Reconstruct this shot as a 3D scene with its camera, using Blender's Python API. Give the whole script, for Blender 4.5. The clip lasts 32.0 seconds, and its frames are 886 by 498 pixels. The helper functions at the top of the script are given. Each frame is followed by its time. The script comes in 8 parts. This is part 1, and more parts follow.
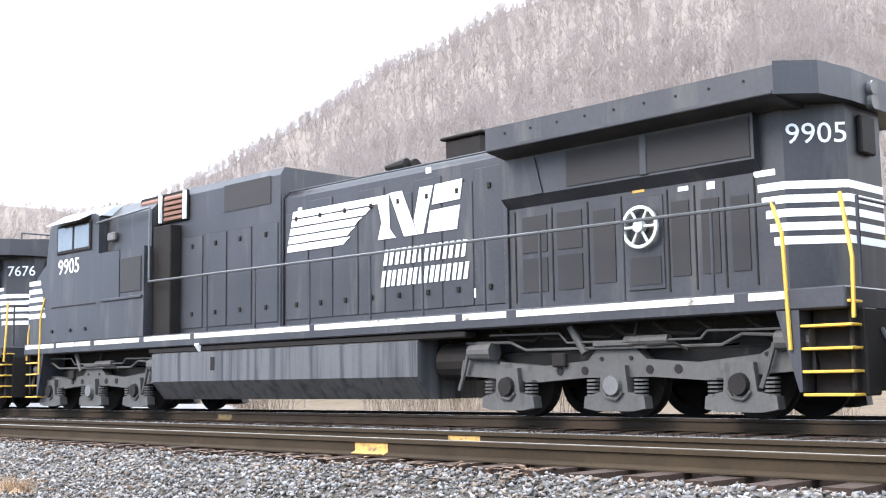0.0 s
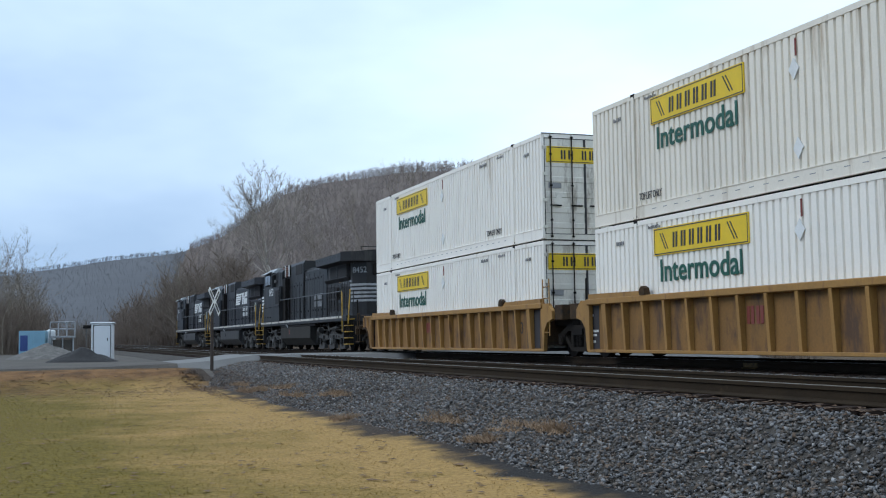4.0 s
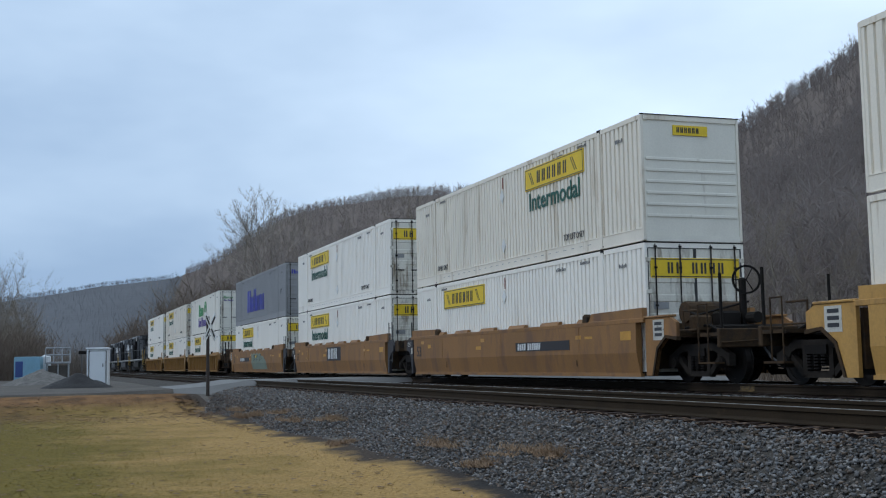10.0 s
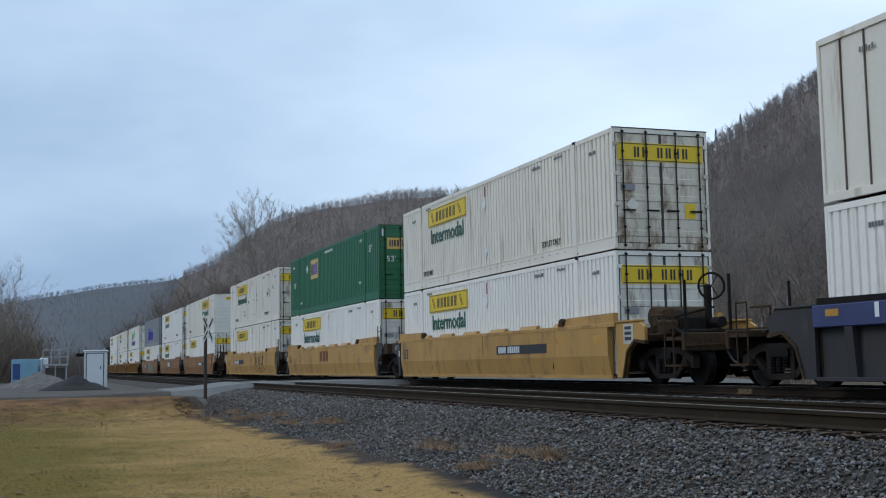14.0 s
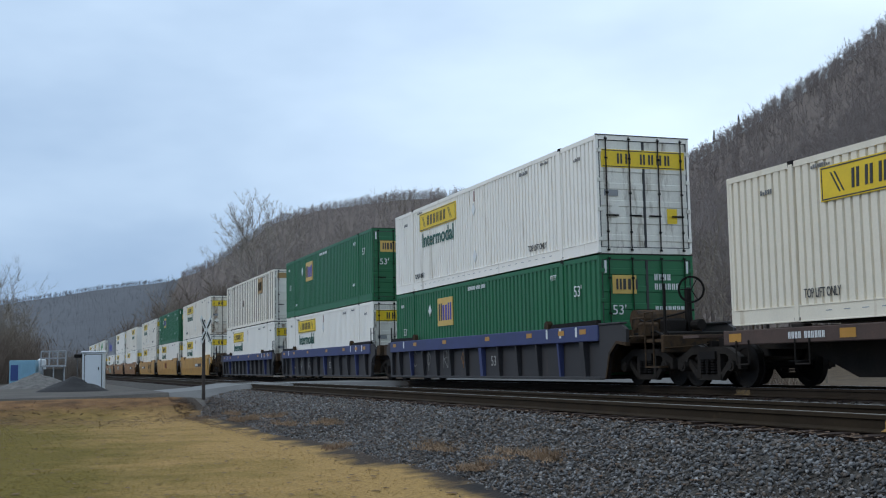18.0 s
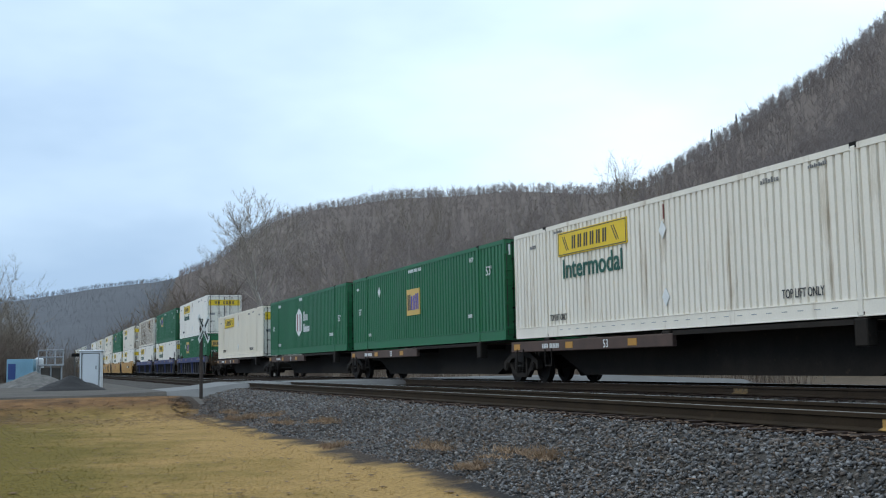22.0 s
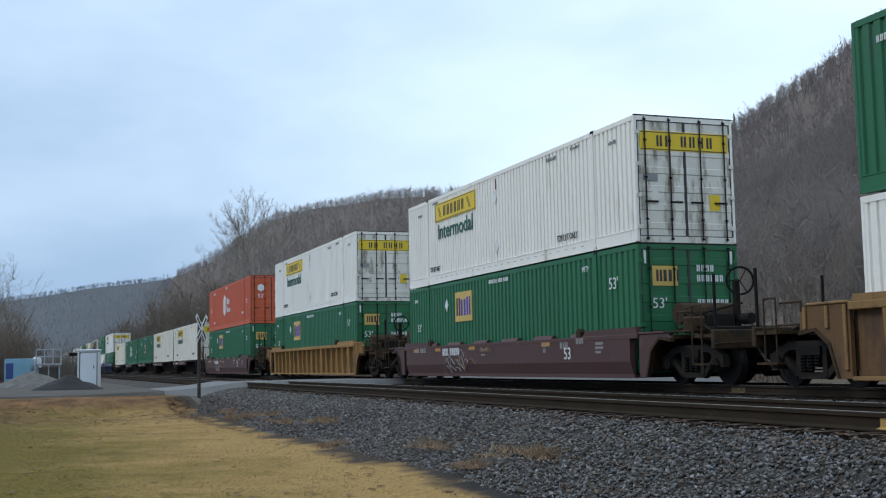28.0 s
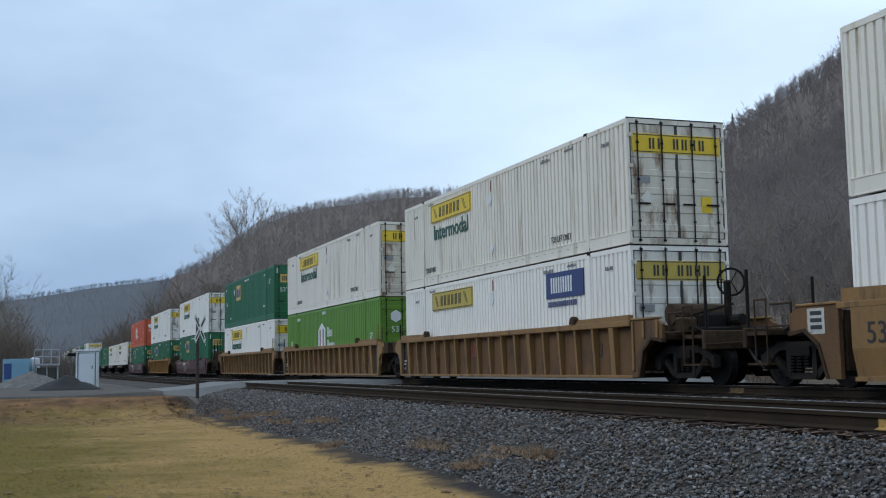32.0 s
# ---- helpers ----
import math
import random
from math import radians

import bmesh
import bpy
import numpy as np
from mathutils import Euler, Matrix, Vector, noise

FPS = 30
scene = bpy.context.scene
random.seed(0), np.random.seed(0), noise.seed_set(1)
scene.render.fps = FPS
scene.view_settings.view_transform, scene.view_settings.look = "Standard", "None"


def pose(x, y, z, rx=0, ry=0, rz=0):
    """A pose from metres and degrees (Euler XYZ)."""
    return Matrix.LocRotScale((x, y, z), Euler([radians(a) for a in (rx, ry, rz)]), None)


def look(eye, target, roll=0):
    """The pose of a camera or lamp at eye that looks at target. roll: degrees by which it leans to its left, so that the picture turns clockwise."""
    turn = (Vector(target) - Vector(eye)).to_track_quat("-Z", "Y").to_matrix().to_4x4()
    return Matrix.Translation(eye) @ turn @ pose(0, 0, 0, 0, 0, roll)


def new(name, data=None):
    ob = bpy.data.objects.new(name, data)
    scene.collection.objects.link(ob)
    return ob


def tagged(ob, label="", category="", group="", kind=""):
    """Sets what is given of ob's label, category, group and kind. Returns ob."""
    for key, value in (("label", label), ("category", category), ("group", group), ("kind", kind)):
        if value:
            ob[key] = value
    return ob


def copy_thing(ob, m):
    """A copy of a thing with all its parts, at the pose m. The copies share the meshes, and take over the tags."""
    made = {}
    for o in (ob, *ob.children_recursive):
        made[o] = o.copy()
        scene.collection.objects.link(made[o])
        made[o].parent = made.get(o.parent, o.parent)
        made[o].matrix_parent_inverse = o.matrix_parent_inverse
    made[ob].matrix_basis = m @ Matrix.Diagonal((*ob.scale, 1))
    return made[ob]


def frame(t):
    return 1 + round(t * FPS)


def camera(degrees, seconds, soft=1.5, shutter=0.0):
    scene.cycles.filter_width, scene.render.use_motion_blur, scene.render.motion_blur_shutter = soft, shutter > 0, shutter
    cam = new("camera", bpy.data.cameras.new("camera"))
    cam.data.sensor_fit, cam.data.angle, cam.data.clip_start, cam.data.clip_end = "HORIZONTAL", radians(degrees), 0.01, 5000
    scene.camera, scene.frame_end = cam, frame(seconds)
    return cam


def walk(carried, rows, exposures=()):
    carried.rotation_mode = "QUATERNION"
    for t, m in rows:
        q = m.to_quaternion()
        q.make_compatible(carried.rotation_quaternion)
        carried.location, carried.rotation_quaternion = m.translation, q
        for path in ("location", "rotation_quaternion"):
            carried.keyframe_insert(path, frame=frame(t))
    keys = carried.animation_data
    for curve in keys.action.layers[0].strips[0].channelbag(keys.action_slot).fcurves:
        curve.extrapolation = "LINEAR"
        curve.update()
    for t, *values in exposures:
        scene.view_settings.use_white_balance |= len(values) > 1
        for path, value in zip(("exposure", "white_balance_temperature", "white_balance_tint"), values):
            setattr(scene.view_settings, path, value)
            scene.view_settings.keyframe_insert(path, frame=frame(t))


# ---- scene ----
# Camera on a tripod beside the line: it swings to the left and then holds.
cam = camera(42.09, 32.0, soft=1.15)
EYE = (-14.147, 0.0, 0.534)


def view(yaw, pitch, roll):
    """Yaw from the track's direction towards the track, pitch up, roll: degrees."""
    return pose(*EYE, 90 + pitch, 0, -yaw) @ pose(0, 0, 0, 0, 0, roll)


SWING = [
    (0, 44.995, 6.58, -0.85), (0.2, 38.323, 6.56, -0.95), (0.5, 32.538, 6.4, -1.1), (0.8, 27.558, 4.935, -0.96),
    (1, 25.142, 4.73, -0.863), (1.5, 22.102, 4.744, -0.462), (2, 22.023, 4.713, -0.366), (2.4, 21.496, 4.678, -0.831),
    (4.5, 19.291, 4.414, -0.644), (5, 19.643, 4.998, -1.016), (6, 19.578, 5.222, -1.1), (7, 19.604, 5.387, -1.011),
    (8, 19.606, 5.47, -1.013), (9, 19.643, 5.536, -1.0), (10, 19.673, 5.603, -1.02), (11, 19.695, 5.635, -1.012),
    (12, 19.73, 5.688, -1.04), (13, 19.768, 5.7, -1.04), (14, 19.787, 5.717, -1.03), (15, 19.829, 5.772, -1.026),
    (17.5, 19.87, 5.771, -1.027), (19, 19.884, 5.774, -1.01), (22, 19.99, 5.714, -1.029), (25, 20.031, 5.714, -1.03),
    (28, 20.091, 5.673, -1.06), (32, 20.166, 5.688, -1.049)]
EXPOSE = [(0, 2.75, 7000, 14), (0.5, 2.05, 7250, 13), (1.0, 1.4, 6850, 8), (2.0, 0.95, 6150, 1), (2.6, 0.75, 6250, 4), (4.5, 0.14, 6250, 7), (6, -0.1, 6150, 7), (7, -0.12, 6150, 7), (8, 0.05, 6200, 7), (10, -0.07, 6200, 7),
          (14, -0.1, 6180, 7), (18, 0.0, 6250, 7), (20, -0.02, 6200, 6), (21, 0.24, 6380, 6), (22, 0.26, 6400, 5), (23, 0.06, 6230, 7), (24, 0.0, 6250, 7), (25, 0.24, 6600, 5), (25.5, 0.3, 6600, 5), (26.5, 0.16, 6500, 6), (28, 0.12, 6280, 6), (30, 0.06, 6220, 6), (31, 0.08, 6180, 6), (32, -0.06, 6150, 7)]
walk(cam, [(t, view(a, b, c)) for t, a, b, c in SWING], exposures=EXPOSE)


def run(t):
    """How far the train has gone at t seconds, in metres."""
    q = t / 32
    return 501.61 * q + 23.495 * q ** 2 - 37.269 * q ** 3 + 16.188 * q ** 4


# ---- light: an overcast winter sky ----
world = bpy.data.worlds.new("overcast")
scene.world = world
world.use_nodes = True
wn, wl = world.node_tree.nodes, world.node_tree.links
wn.clear()
w_out, w_bg = wn.new("ShaderNodeOutputWorld"), wn.new("ShaderNodeBackground")
w_sky, w_mix = wn.new("ShaderNodeTexSky"), wn.new("ShaderNodeMix")
w_sky.sky_type, w_sky.sun_disc = "NISHITA", False
w_sky.sun_elevation, w_sky.sun_rotation = radians(39), radians(69)
w_sky.air_density, w_sky.dust_density = 1.0, 3.0
w_tex, w_map, w_noise, w_ramp = (wn.new("ShaderNode" + k) for k in ("TexCoord", "Mapping", "TexNoise", "ValToRGB"))
w_map.inputs["Scale"].default_value = (1.2, 1.2, 3.0)
w_noise.inputs["Scale"].default_value, w_noise.inputs["Detail"].default_value = 1.6, 5.0
w_noise.inputs["Roughness"].default_value = 0.5
w_ramp.color_ramp.elements[0].position, w_ramp.color_ramp.elements[0].color = 0.36, (4.6, 6.35, 9.1, 1)
w_ramp.color_ramp.elements[1].position, w_ramp.color_ramp.elements[1].color = 0.86, (10.7, 12.7, 15.1, 1)
w_mix.data_type = "RGBA"
w_mix.inputs["Factor"].default_value = 0.88
wl.new(w_tex.outputs["Generated"], w_map.inputs["Vector"])
wl.new(w_map.outputs["Vector"], w_noise.inputs["Vector"])
w_dot, w_add = wn.new("ShaderNodeVectorMath"), wn.new("ShaderNodeMath")
w_dot.operation, w_add.operation = "DOT_PRODUCT", "ADD"
w_dot.inputs[1].default_value = (0.46, -0.12, 0.45)
wl.new(w_tex.outputs["Generated"], w_dot.inputs[0])
wl.new(w_noise.outputs["Fac"], w_add.inputs[0])
wl.new(w_dot.outputs["Value"], w_add.inputs[1])
wl.new(w_add.outputs["Value"], w_ramp.inputs["Fac"])
wl.new(w_sky.outputs["Color"], w_mix.inputs["A"])
wl.new(w_ramp.outputs["Color"], w_mix.inputs["B"])
wl.new(w_mix.outputs["Result"], w_bg.inputs["Color"])
w_bg.inputs["Strength"].default_value = 0.085
wl.new(w_bg.outputs["Background"], w_out.inputs["Surface"])
sun = bpy.data.lights.new("sun", "SUN")
sun.energy, sun.angle, sun.color = 0.95, radians(30), (1.0, 0.96, 0.9)
sun_ob = new("sun", sun)
sun_ob.matrix_basis = look((-90, 35, 78), (0, 0, 0))
tagged(sun_ob, kind="structure")

# ---- materials ----


def mat(name, color, rough=0.6, metal=0.0, vary=0.15, scale=2.5, grain=30.0, bump=0.0, stain=None, stain_at=0.62, streak=1.0, gloss=0.5):
    """Paint, metal, stone or earth: two scales of noise in the colour, stains of their own shape, fine relief.
    streak under 1 draws the stains out downwards."""
    m = bpy.data.materials.new(name)
    m.use_nodes = True
    n, l = m.node_tree.nodes, m.node_tree.links
    b = n["Principled BSDF"]
    b.inputs["Metallic"].default_value = metal
    b.inputs["Specular IOR Level"].default_value = gloss
    tc, info = n.new("ShaderNodeTexCoord"), n.new("ShaderNodeObjectInfo")
    far = n.new("ShaderNodeVectorMath")
    far.operation = "MULTIPLY_ADD"
    far.inputs[1].default_value = (37, 53, 71)
    l.new(info.outputs["Random"], far.inputs[0])
    l.new(tc.outputs["Object"], far.inputs[2])
    big, fine = n.new("ShaderNodeTexNoise"), n.new("ShaderNodeTexNoise")
    big.inputs["Scale"].default_value, big.inputs["Detail"].default_value = scale, 4
    fine.inputs["Scale"].default_value, fine.inputs["Detail"].default_value = grain, 3
    mp = n.new("ShaderNodeMapping")
    mp.inputs["Scale"].default_value = (1, 1, streak)
    l.new(far.outputs[0], mp.inputs["Vector"])
    l.new(mp.outputs[0], big.inputs["Vector"])
    l.new(far.outputs[0], fine.inputs["Vector"])
    both = n.new("ShaderNodeMix")
    both.inputs["Factor"].default_value = 0.4
    l.new(big.outputs["Fac"], both.inputs["A"])
    l.new(fine.outputs["Fac"], both.inputs["B"])
    ramp = n.new("ShaderNodeValToRGB")
    e = ramp.color_ramp.elements
    e[0].position, e[0].color = 0.32, (*[c * (1 - vary) for c in color], 1)
    e[1].position, e[1].color = 0.68, (*[min(1, c * (1 + vary)) for c in color], 1)
    l.new(both.outputs["Result"], ramp.inputs["Fac"])
    out = ramp.outputs["Color"]
    if stain:
        s = n.new("ShaderNodeTexNoise")
        s.inputs["Scale"].default_value, s.inputs["Detail"].default_value = scale * 1.7, 6
        s.inputs["Roughness"].default_value = 0.65
        l.new(mp.outputs[0], s.inputs["Vector"])
        sr = n.new("ShaderNodeValToRGB")
        sr.color_ramp.elements[0].position, sr.color_ramp.elements[1].position = stain_at, stain_at + 0.16
        l.new(s.outputs["Fac"], sr.inputs["Fac"])
        mx = n.new("ShaderNodeMix")
        mx.data_type = "RGBA"
        mx.inputs["B"].default_value = (*stain, 1)
        l.new(sr.outputs["Color"], mx.inputs["Factor"])
        l.new(out, mx.inputs["A"])
        out = mx.outputs["Result"]
    l.new(out, b.inputs["Base Color"])
    rr = n.new("ShaderNodeMapRange")
    rr.inputs["To Min"].default_value, rr.inputs["To Max"].default_value = max(0.05, rough - 0.12), min(1, rough + 0.12)
    l.new(both.outputs["Result"], rr.inputs["Value"])
    l.new(rr.outputs[0], b.inputs["Roughness"])
    if bump:
        bp = n.new("ShaderNodeBump")
        bp.inputs["Strength"].default_value, bp.inputs["Distance"].default_value = 0.6, bump
        l.new(fine.outputs["Fac"], bp.inputs["Height"])
        l.new(bp.outputs["Normal"], b.inputs["Normal"])
    return m


M = {}
M["white"] = mat("white_container_paint", (0.79, 0.735, 0.635), 0.55, vary=0.07, scale=1.2, grain=25, stain=(0.42, 0.33, 0.22), stain_at=0.57, streak=0.12)
M["white_clean"] = mat("white_container_steel", (0.87, 0.83, 0.755), 0.5, vary=0.05, scale=1.0, grain=25, stain=(0.48, 0.42, 0.33), stain_at=0.61, streak=0.12)
M["white_aged"] = mat("yellowed_white_paint", (0.77, 0.7, 0.57), 0.6, vary=0.07, scale=1.2, grain=25, stain=(0.5, 0.38, 0.24), stain_at=0.63, streak=0.14)
M["cream"] = mat("aged_white_panel", (0.74, 0.71, 0.63), 0.6, vary=0.08, scale=1.2, grain=25, stain=(0.33, 0.27, 0.2), stain_at=0.6, streak=0.12)
M["door_white"] = mat("soiled_white_door_paint", (0.72, 0.69, 0.61), 0.6, vary=0.14, scale=1.9, grain=25, stain=(0.2, 0.15, 0.095), stain_at=0.52, streak=0.22)
M["door_rusty"] = mat("rust_blotched_white_door", (0.68, 0.62, 0.51), 0.65, vary=0.16, scale=1.4, grain=25, stain=(0.2, 0.115, 0.06), stain_at=0.5, streak=0.35)
M["green"] = mat("green_container_paint", (0.012, 0.125, 0.045), 0.5, vary=0.12, scale=1.2, grain=25, stain=(0.03, 0.1, 0.06), stain_at=0.62, streak=0.15)
M["lime"] = mat("lime_container_paint", (0.118, 0.255, 0.02), 0.5, vary=0.12, scale=1.2, grain=25, stain=(0.12, 0.2, 0.04), stain_at=0.62, streak=0.15)
M["orange"] = mat("orange_container_paint", (0.56, 0.1, 0.032), 0.55, vary=0.12, scale=1.2, grain=25, stain=(0.35, 0.08, 0.04), stain_at=0.62, streak=0.15)
M["grey"] = mat("grey_container_paint", (0.262, 0.264, 0.27), 0.55, vary=0.08, scale=1.2, grain=25, stain=(0.14, 0.13, 0.13), stain_at=0.64, streak=0.15)
M["yellow_panel"] = mat("yellow_vinyl", (0.75, 0.52, 0.015), 0.5, vary=0.08, grain=20)
M["faded_panel"] = mat("faded_yellow_vinyl", (0.5, 0.38, 0.07), 0.6, vary=0.1, grain=20)
M["gold_panel"] = mat("gold_vinyl", (0.6, 0.4, 0.1), 0.5, vary=0.1, grain=20)
M["brown_panel"] = mat("faded_brown_gold_vinyl", (0.34, 0.21, 0.08), 0.6, vary=0.15, grain=20)
M["stencil"] = mat("worn_grey_stencil", (0.16, 0.16, 0.16), 0.6, vary=0.3, scale=6)
M["ink"] = mat("black_lettering", (0.028, 0.028, 0.03), 0.5, vary=0.2)
M["green_ink"] = mat("green_lettering", (0.008, 0.085, 0.055), 0.5, vary=0.15)
M["blue_ink"] = mat("blue_lettering", (0.03, 0.035, 0.36), 0.5, vary=0.15)
M["violet_ink"] = mat("violet_lettering", (0.08, 0.04, 0.28), 0.5, vary=0.15)
M["leaf_ink"] = mat("light_green_lettering", (0.06, 0.32, 0.1), 0.5, vary=0.15)
M["white_ink"] = mat("white_lettering", (0.72, 0.73, 0.72), 0.55, vary=0.08)
M["red_ink"] = mat("red_lettering", (0.2, 0.04, 0.03), 0.55, vary=0.15)
M["navy_panel"] = mat("navy_vinyl", (0.03, 0.05, 0.16), 0.5, vary=0.1)
M["steel_dark"] = mat("dark_grimy_steel", (0.012, 0.01, 0.009), 0.7, 0.0, vary=0.3, grain=18, bump=0.004, stain=(0.04, 0.026, 0.017), gloss=0.15)
M["truck"] = mat("dusty_cast_steel", (0.022, 0.018, 0.015), 0.8, 0.0, vary=0.3, grain=18, bump=0.004, stain=(0.05, 0.037, 0.026), gloss=0.15)
M["rod"] = mat("galvanised_rod", (0.13, 0.125, 0.12), 0.5, 0.6, vary=0.2)
M["door_rod"] = mat("rust_flecked_white_rod", (0.2, 0.185, 0.165), 0.6, vary=0.2, scale=4, stain=(0.11, 0.07, 0.045), stain_at=0.5)
M["rust_rib"] = mat("rust_streaked_rib", (0.13, 0.095, 0.07), 0.8, vary=0.35, scale=3, stain=(0.4, 0.36, 0.3), stain_at=0.58, streak=0.3)
M["rust_gap"] = mat("rusty_bottom_rail", (0.075, 0.046, 0.036), 0.8, vary=0.3)
M["well_yellow"] = mat("weathered_yellow_well_paint", (0.31, 0.163, 0.04), 0.65, vary=0.2, scale=1.6, grain=22, stain=(0.13, 0.065, 0.03), stain_at=0.56, streak=0.3)
M["well_bright"] = mat("bright_yellow_well_paint", (0.44, 0.245, 0.062), 0.6, vary=0.22, scale=0.9, grain=22, stain=(0.2, 0.105, 0.04), stain_at=0.53, streak=0.35)
M["well_tan"] = mat("faded_orange_well_paint", (0.25, 0.122, 0.037), 0.65, vary=0.24, scale=0.9, grain=22, stain=(0.16, 0.082, 0.04), stain_at=0.5, streak=0.35)
M["well_brown"] = mat("rusted_yellow_well_paint", (0.235, 0.128, 0.04), 0.7, vary=0.2, scale=1.6, grain=22, stain=(0.09, 0.045, 0.025), stain_at=0.54, streak=0.3)
M["well_grey"] = mat("grimy_grey_well_paint", (0.03, 0.027, 0.028), 0.7, vary=0.25, scale=1.6, grain=22, stain=(0.06, 0.045, 0.036), stain_at=0.6, streak=0.3)
M["well_blue"] = mat("blue_chord_paint", (0.038, 0.048, 0.135), 0.6, vary=0.2, scale=1.6, stain=(0.06, 0.05, 0.06))
M["well_maroon"] = mat("maroon_well_paint", (0.075, 0.032, 0.028), 0.65, vary=0.2, scale=1.4, grain=22, stain=(0.13, 0.08, 0.065), stain_at=0.6, streak=0.4)
M["end_grime"] = mat("rust_and_grime", (0.058, 0.036, 0.02), 0.85, vary=0.35, scale=3, grain=20, bump=0.004, stain=(0.03, 0.024, 0.02), stain_at=0.5, gloss=0.15)
M["reflector"] = mat("orange_reflector", (0.45, 0.22, 0.03), 0.4, vary=0.1)
M["black_patch"] = mat("black_stencil_patch", (0.03, 0.027, 0.03), 0.7, vary=0.2)
M["loco"] = mat("black_locomotive_paint", (0.0185, 0.019, 0.0235), 0.5, vary=0.4, scale=1.1, grain=16, stain=(0.05, 0.047, 0.045), stain_at=0.54, streak=0.15, gloss=0.38)
M["faded_white"] = mat("faded_white_lettering", (0.3, 0.31, 0.32), 0.7, vary=0.35, scale=2.5)
M["worn_white"] = mat("worn_white_stripe", (0.5, 0.48, 0.43), 0.65, vary=0.2, scale=2.6, stain=(0.09, 0.075, 0.06), stain_at=0.54)
M["pale_metal"] = mat("pale_painted_wheel", (0.4, 0.43, 0.4), 0.6, vary=0.15)
M["handrail_grey"] = mat("grey_handrail_steel", (0.075, 0.08, 0.085), 0.45, 0.2, vary=0.2)
M["tank_paint"] = mat("streaked_tank_paint", (0.058, 0.057, 0.058), 0.4, vary=0.2, scale=3.0, grain=18, stain=(0.008, 0.008, 0.01), stain_at=0.47, streak=0.04)
M["tank_grime"] = mat("dust_coated_tank", (0.042, 0.039, 0.035), 0.75, vary=0.25, scale=1.5, grain=18, stain=(0.02, 0.018, 0.017), stain_at=0.55, streak=0.2, gloss=0.15)
M["loco_grime"] = mat("dusty_black_underframe", (0.014, 0.013, 0.012), 0.75, vary=0.3, scale=2, grain=18, bump=0.003, stain=(0.035, 0.03, 0.026), stain_at=0.58, streak=0.3, gloss=0.15)
M["grille"] = mat("dark_grille_mesh", (0.012, 0.011, 0.012), 0.8, vary=0.3, grain=90, bump=0.006)
M["louver"] = mat("reddish_brown_louver", (0.12, 0.05, 0.03), 0.7, vary=0.2)
M["glass"] = mat("tinted_cab_glass", (0.05, 0.06, 0.065), 0.08, vary=0.1, gloss=0.9)
M["hand_yellow"] = mat("yellow_grab_rail_paint", (0.42, 0.25, 0.03), 0.5, vary=0.12)
M["cab_roof"] = mat("pale_worn_roof", (0.32, 0.34, 0.35), 0.5, vary=0.2)
M["lamp_glass"] = mat("headlight_lens", (0.1, 0.1, 0.1), 0.15, vary=0.05)
M["rail"] = mat("rusty_rail_web", (0.03, 0.021, 0.014), 0.85, 0.0, vary=0.3, grain=30, stain=(0.05, 0.034, 0.022), gloss=0.15)
M["rail_near"] = mat("brown_rusty_rail_web", (0.032, 0.022, 0.013), 0.85, 0.0, vary=0.3, grain=30, stain=(0.062, 0.042, 0.025), gloss=0.15)
M["rail_dull"] = mat("dull_rail_head", (0.2, 0.19, 0.17), 0.45, 0.6, vary=0.2, scale=6)
M["rail_top"] = mat("polished_rail_head", (0.42, 0.43, 0.45), 0.28, 0.9, vary=0.12, scale=6)
M["tie"] = mat("creosoted_timber", (0.032, 0.02, 0.015), 0.85, vary=0.35, scale=5, grain=40, bump=0.01, gloss=0.15)
M["ballast"] = mat("grey_ballast_bed", (0.064, 0.057, 0.05), 0.9, vary=0.5, scale=14, grain=28, bump=0.05, stain=(0.07, 0.06, 0.055), stain_at=0.62, gloss=0.15)
M["stone"] = mat("crushed_grey_stone", (0.177, 0.171, 0.17), 0.85, vary=0.25, scale=9, grain=60, bump=0.006)
M["asphalt"] = mat("pale_worn_asphalt", (0.15, 0.147, 0.143), 0.85, vary=0.2, scale=1.2, grain=60, bump=0.004)
M["gravel"] = mat("grey_gravel_yard", (0.086, 0.077, 0.068), 0.9, vary=0.35, scale=0.5, grain=12, bump=0.03, stain=(0.125, 0.108, 0.09), stain_at=0.52, gloss=0.15)
M["black_heap"] = mat("black_cinder_heap", (0.018, 0.017, 0.018), 0.95, vary=0.4, scale=6, grain=25, bump=0.05)
M["grey_heap"] = mat("pale_gravel_heap", (0.115, 0.108, 0.1), 0.95, vary=0.5, scale=2.5, grain=8, bump=0.12)


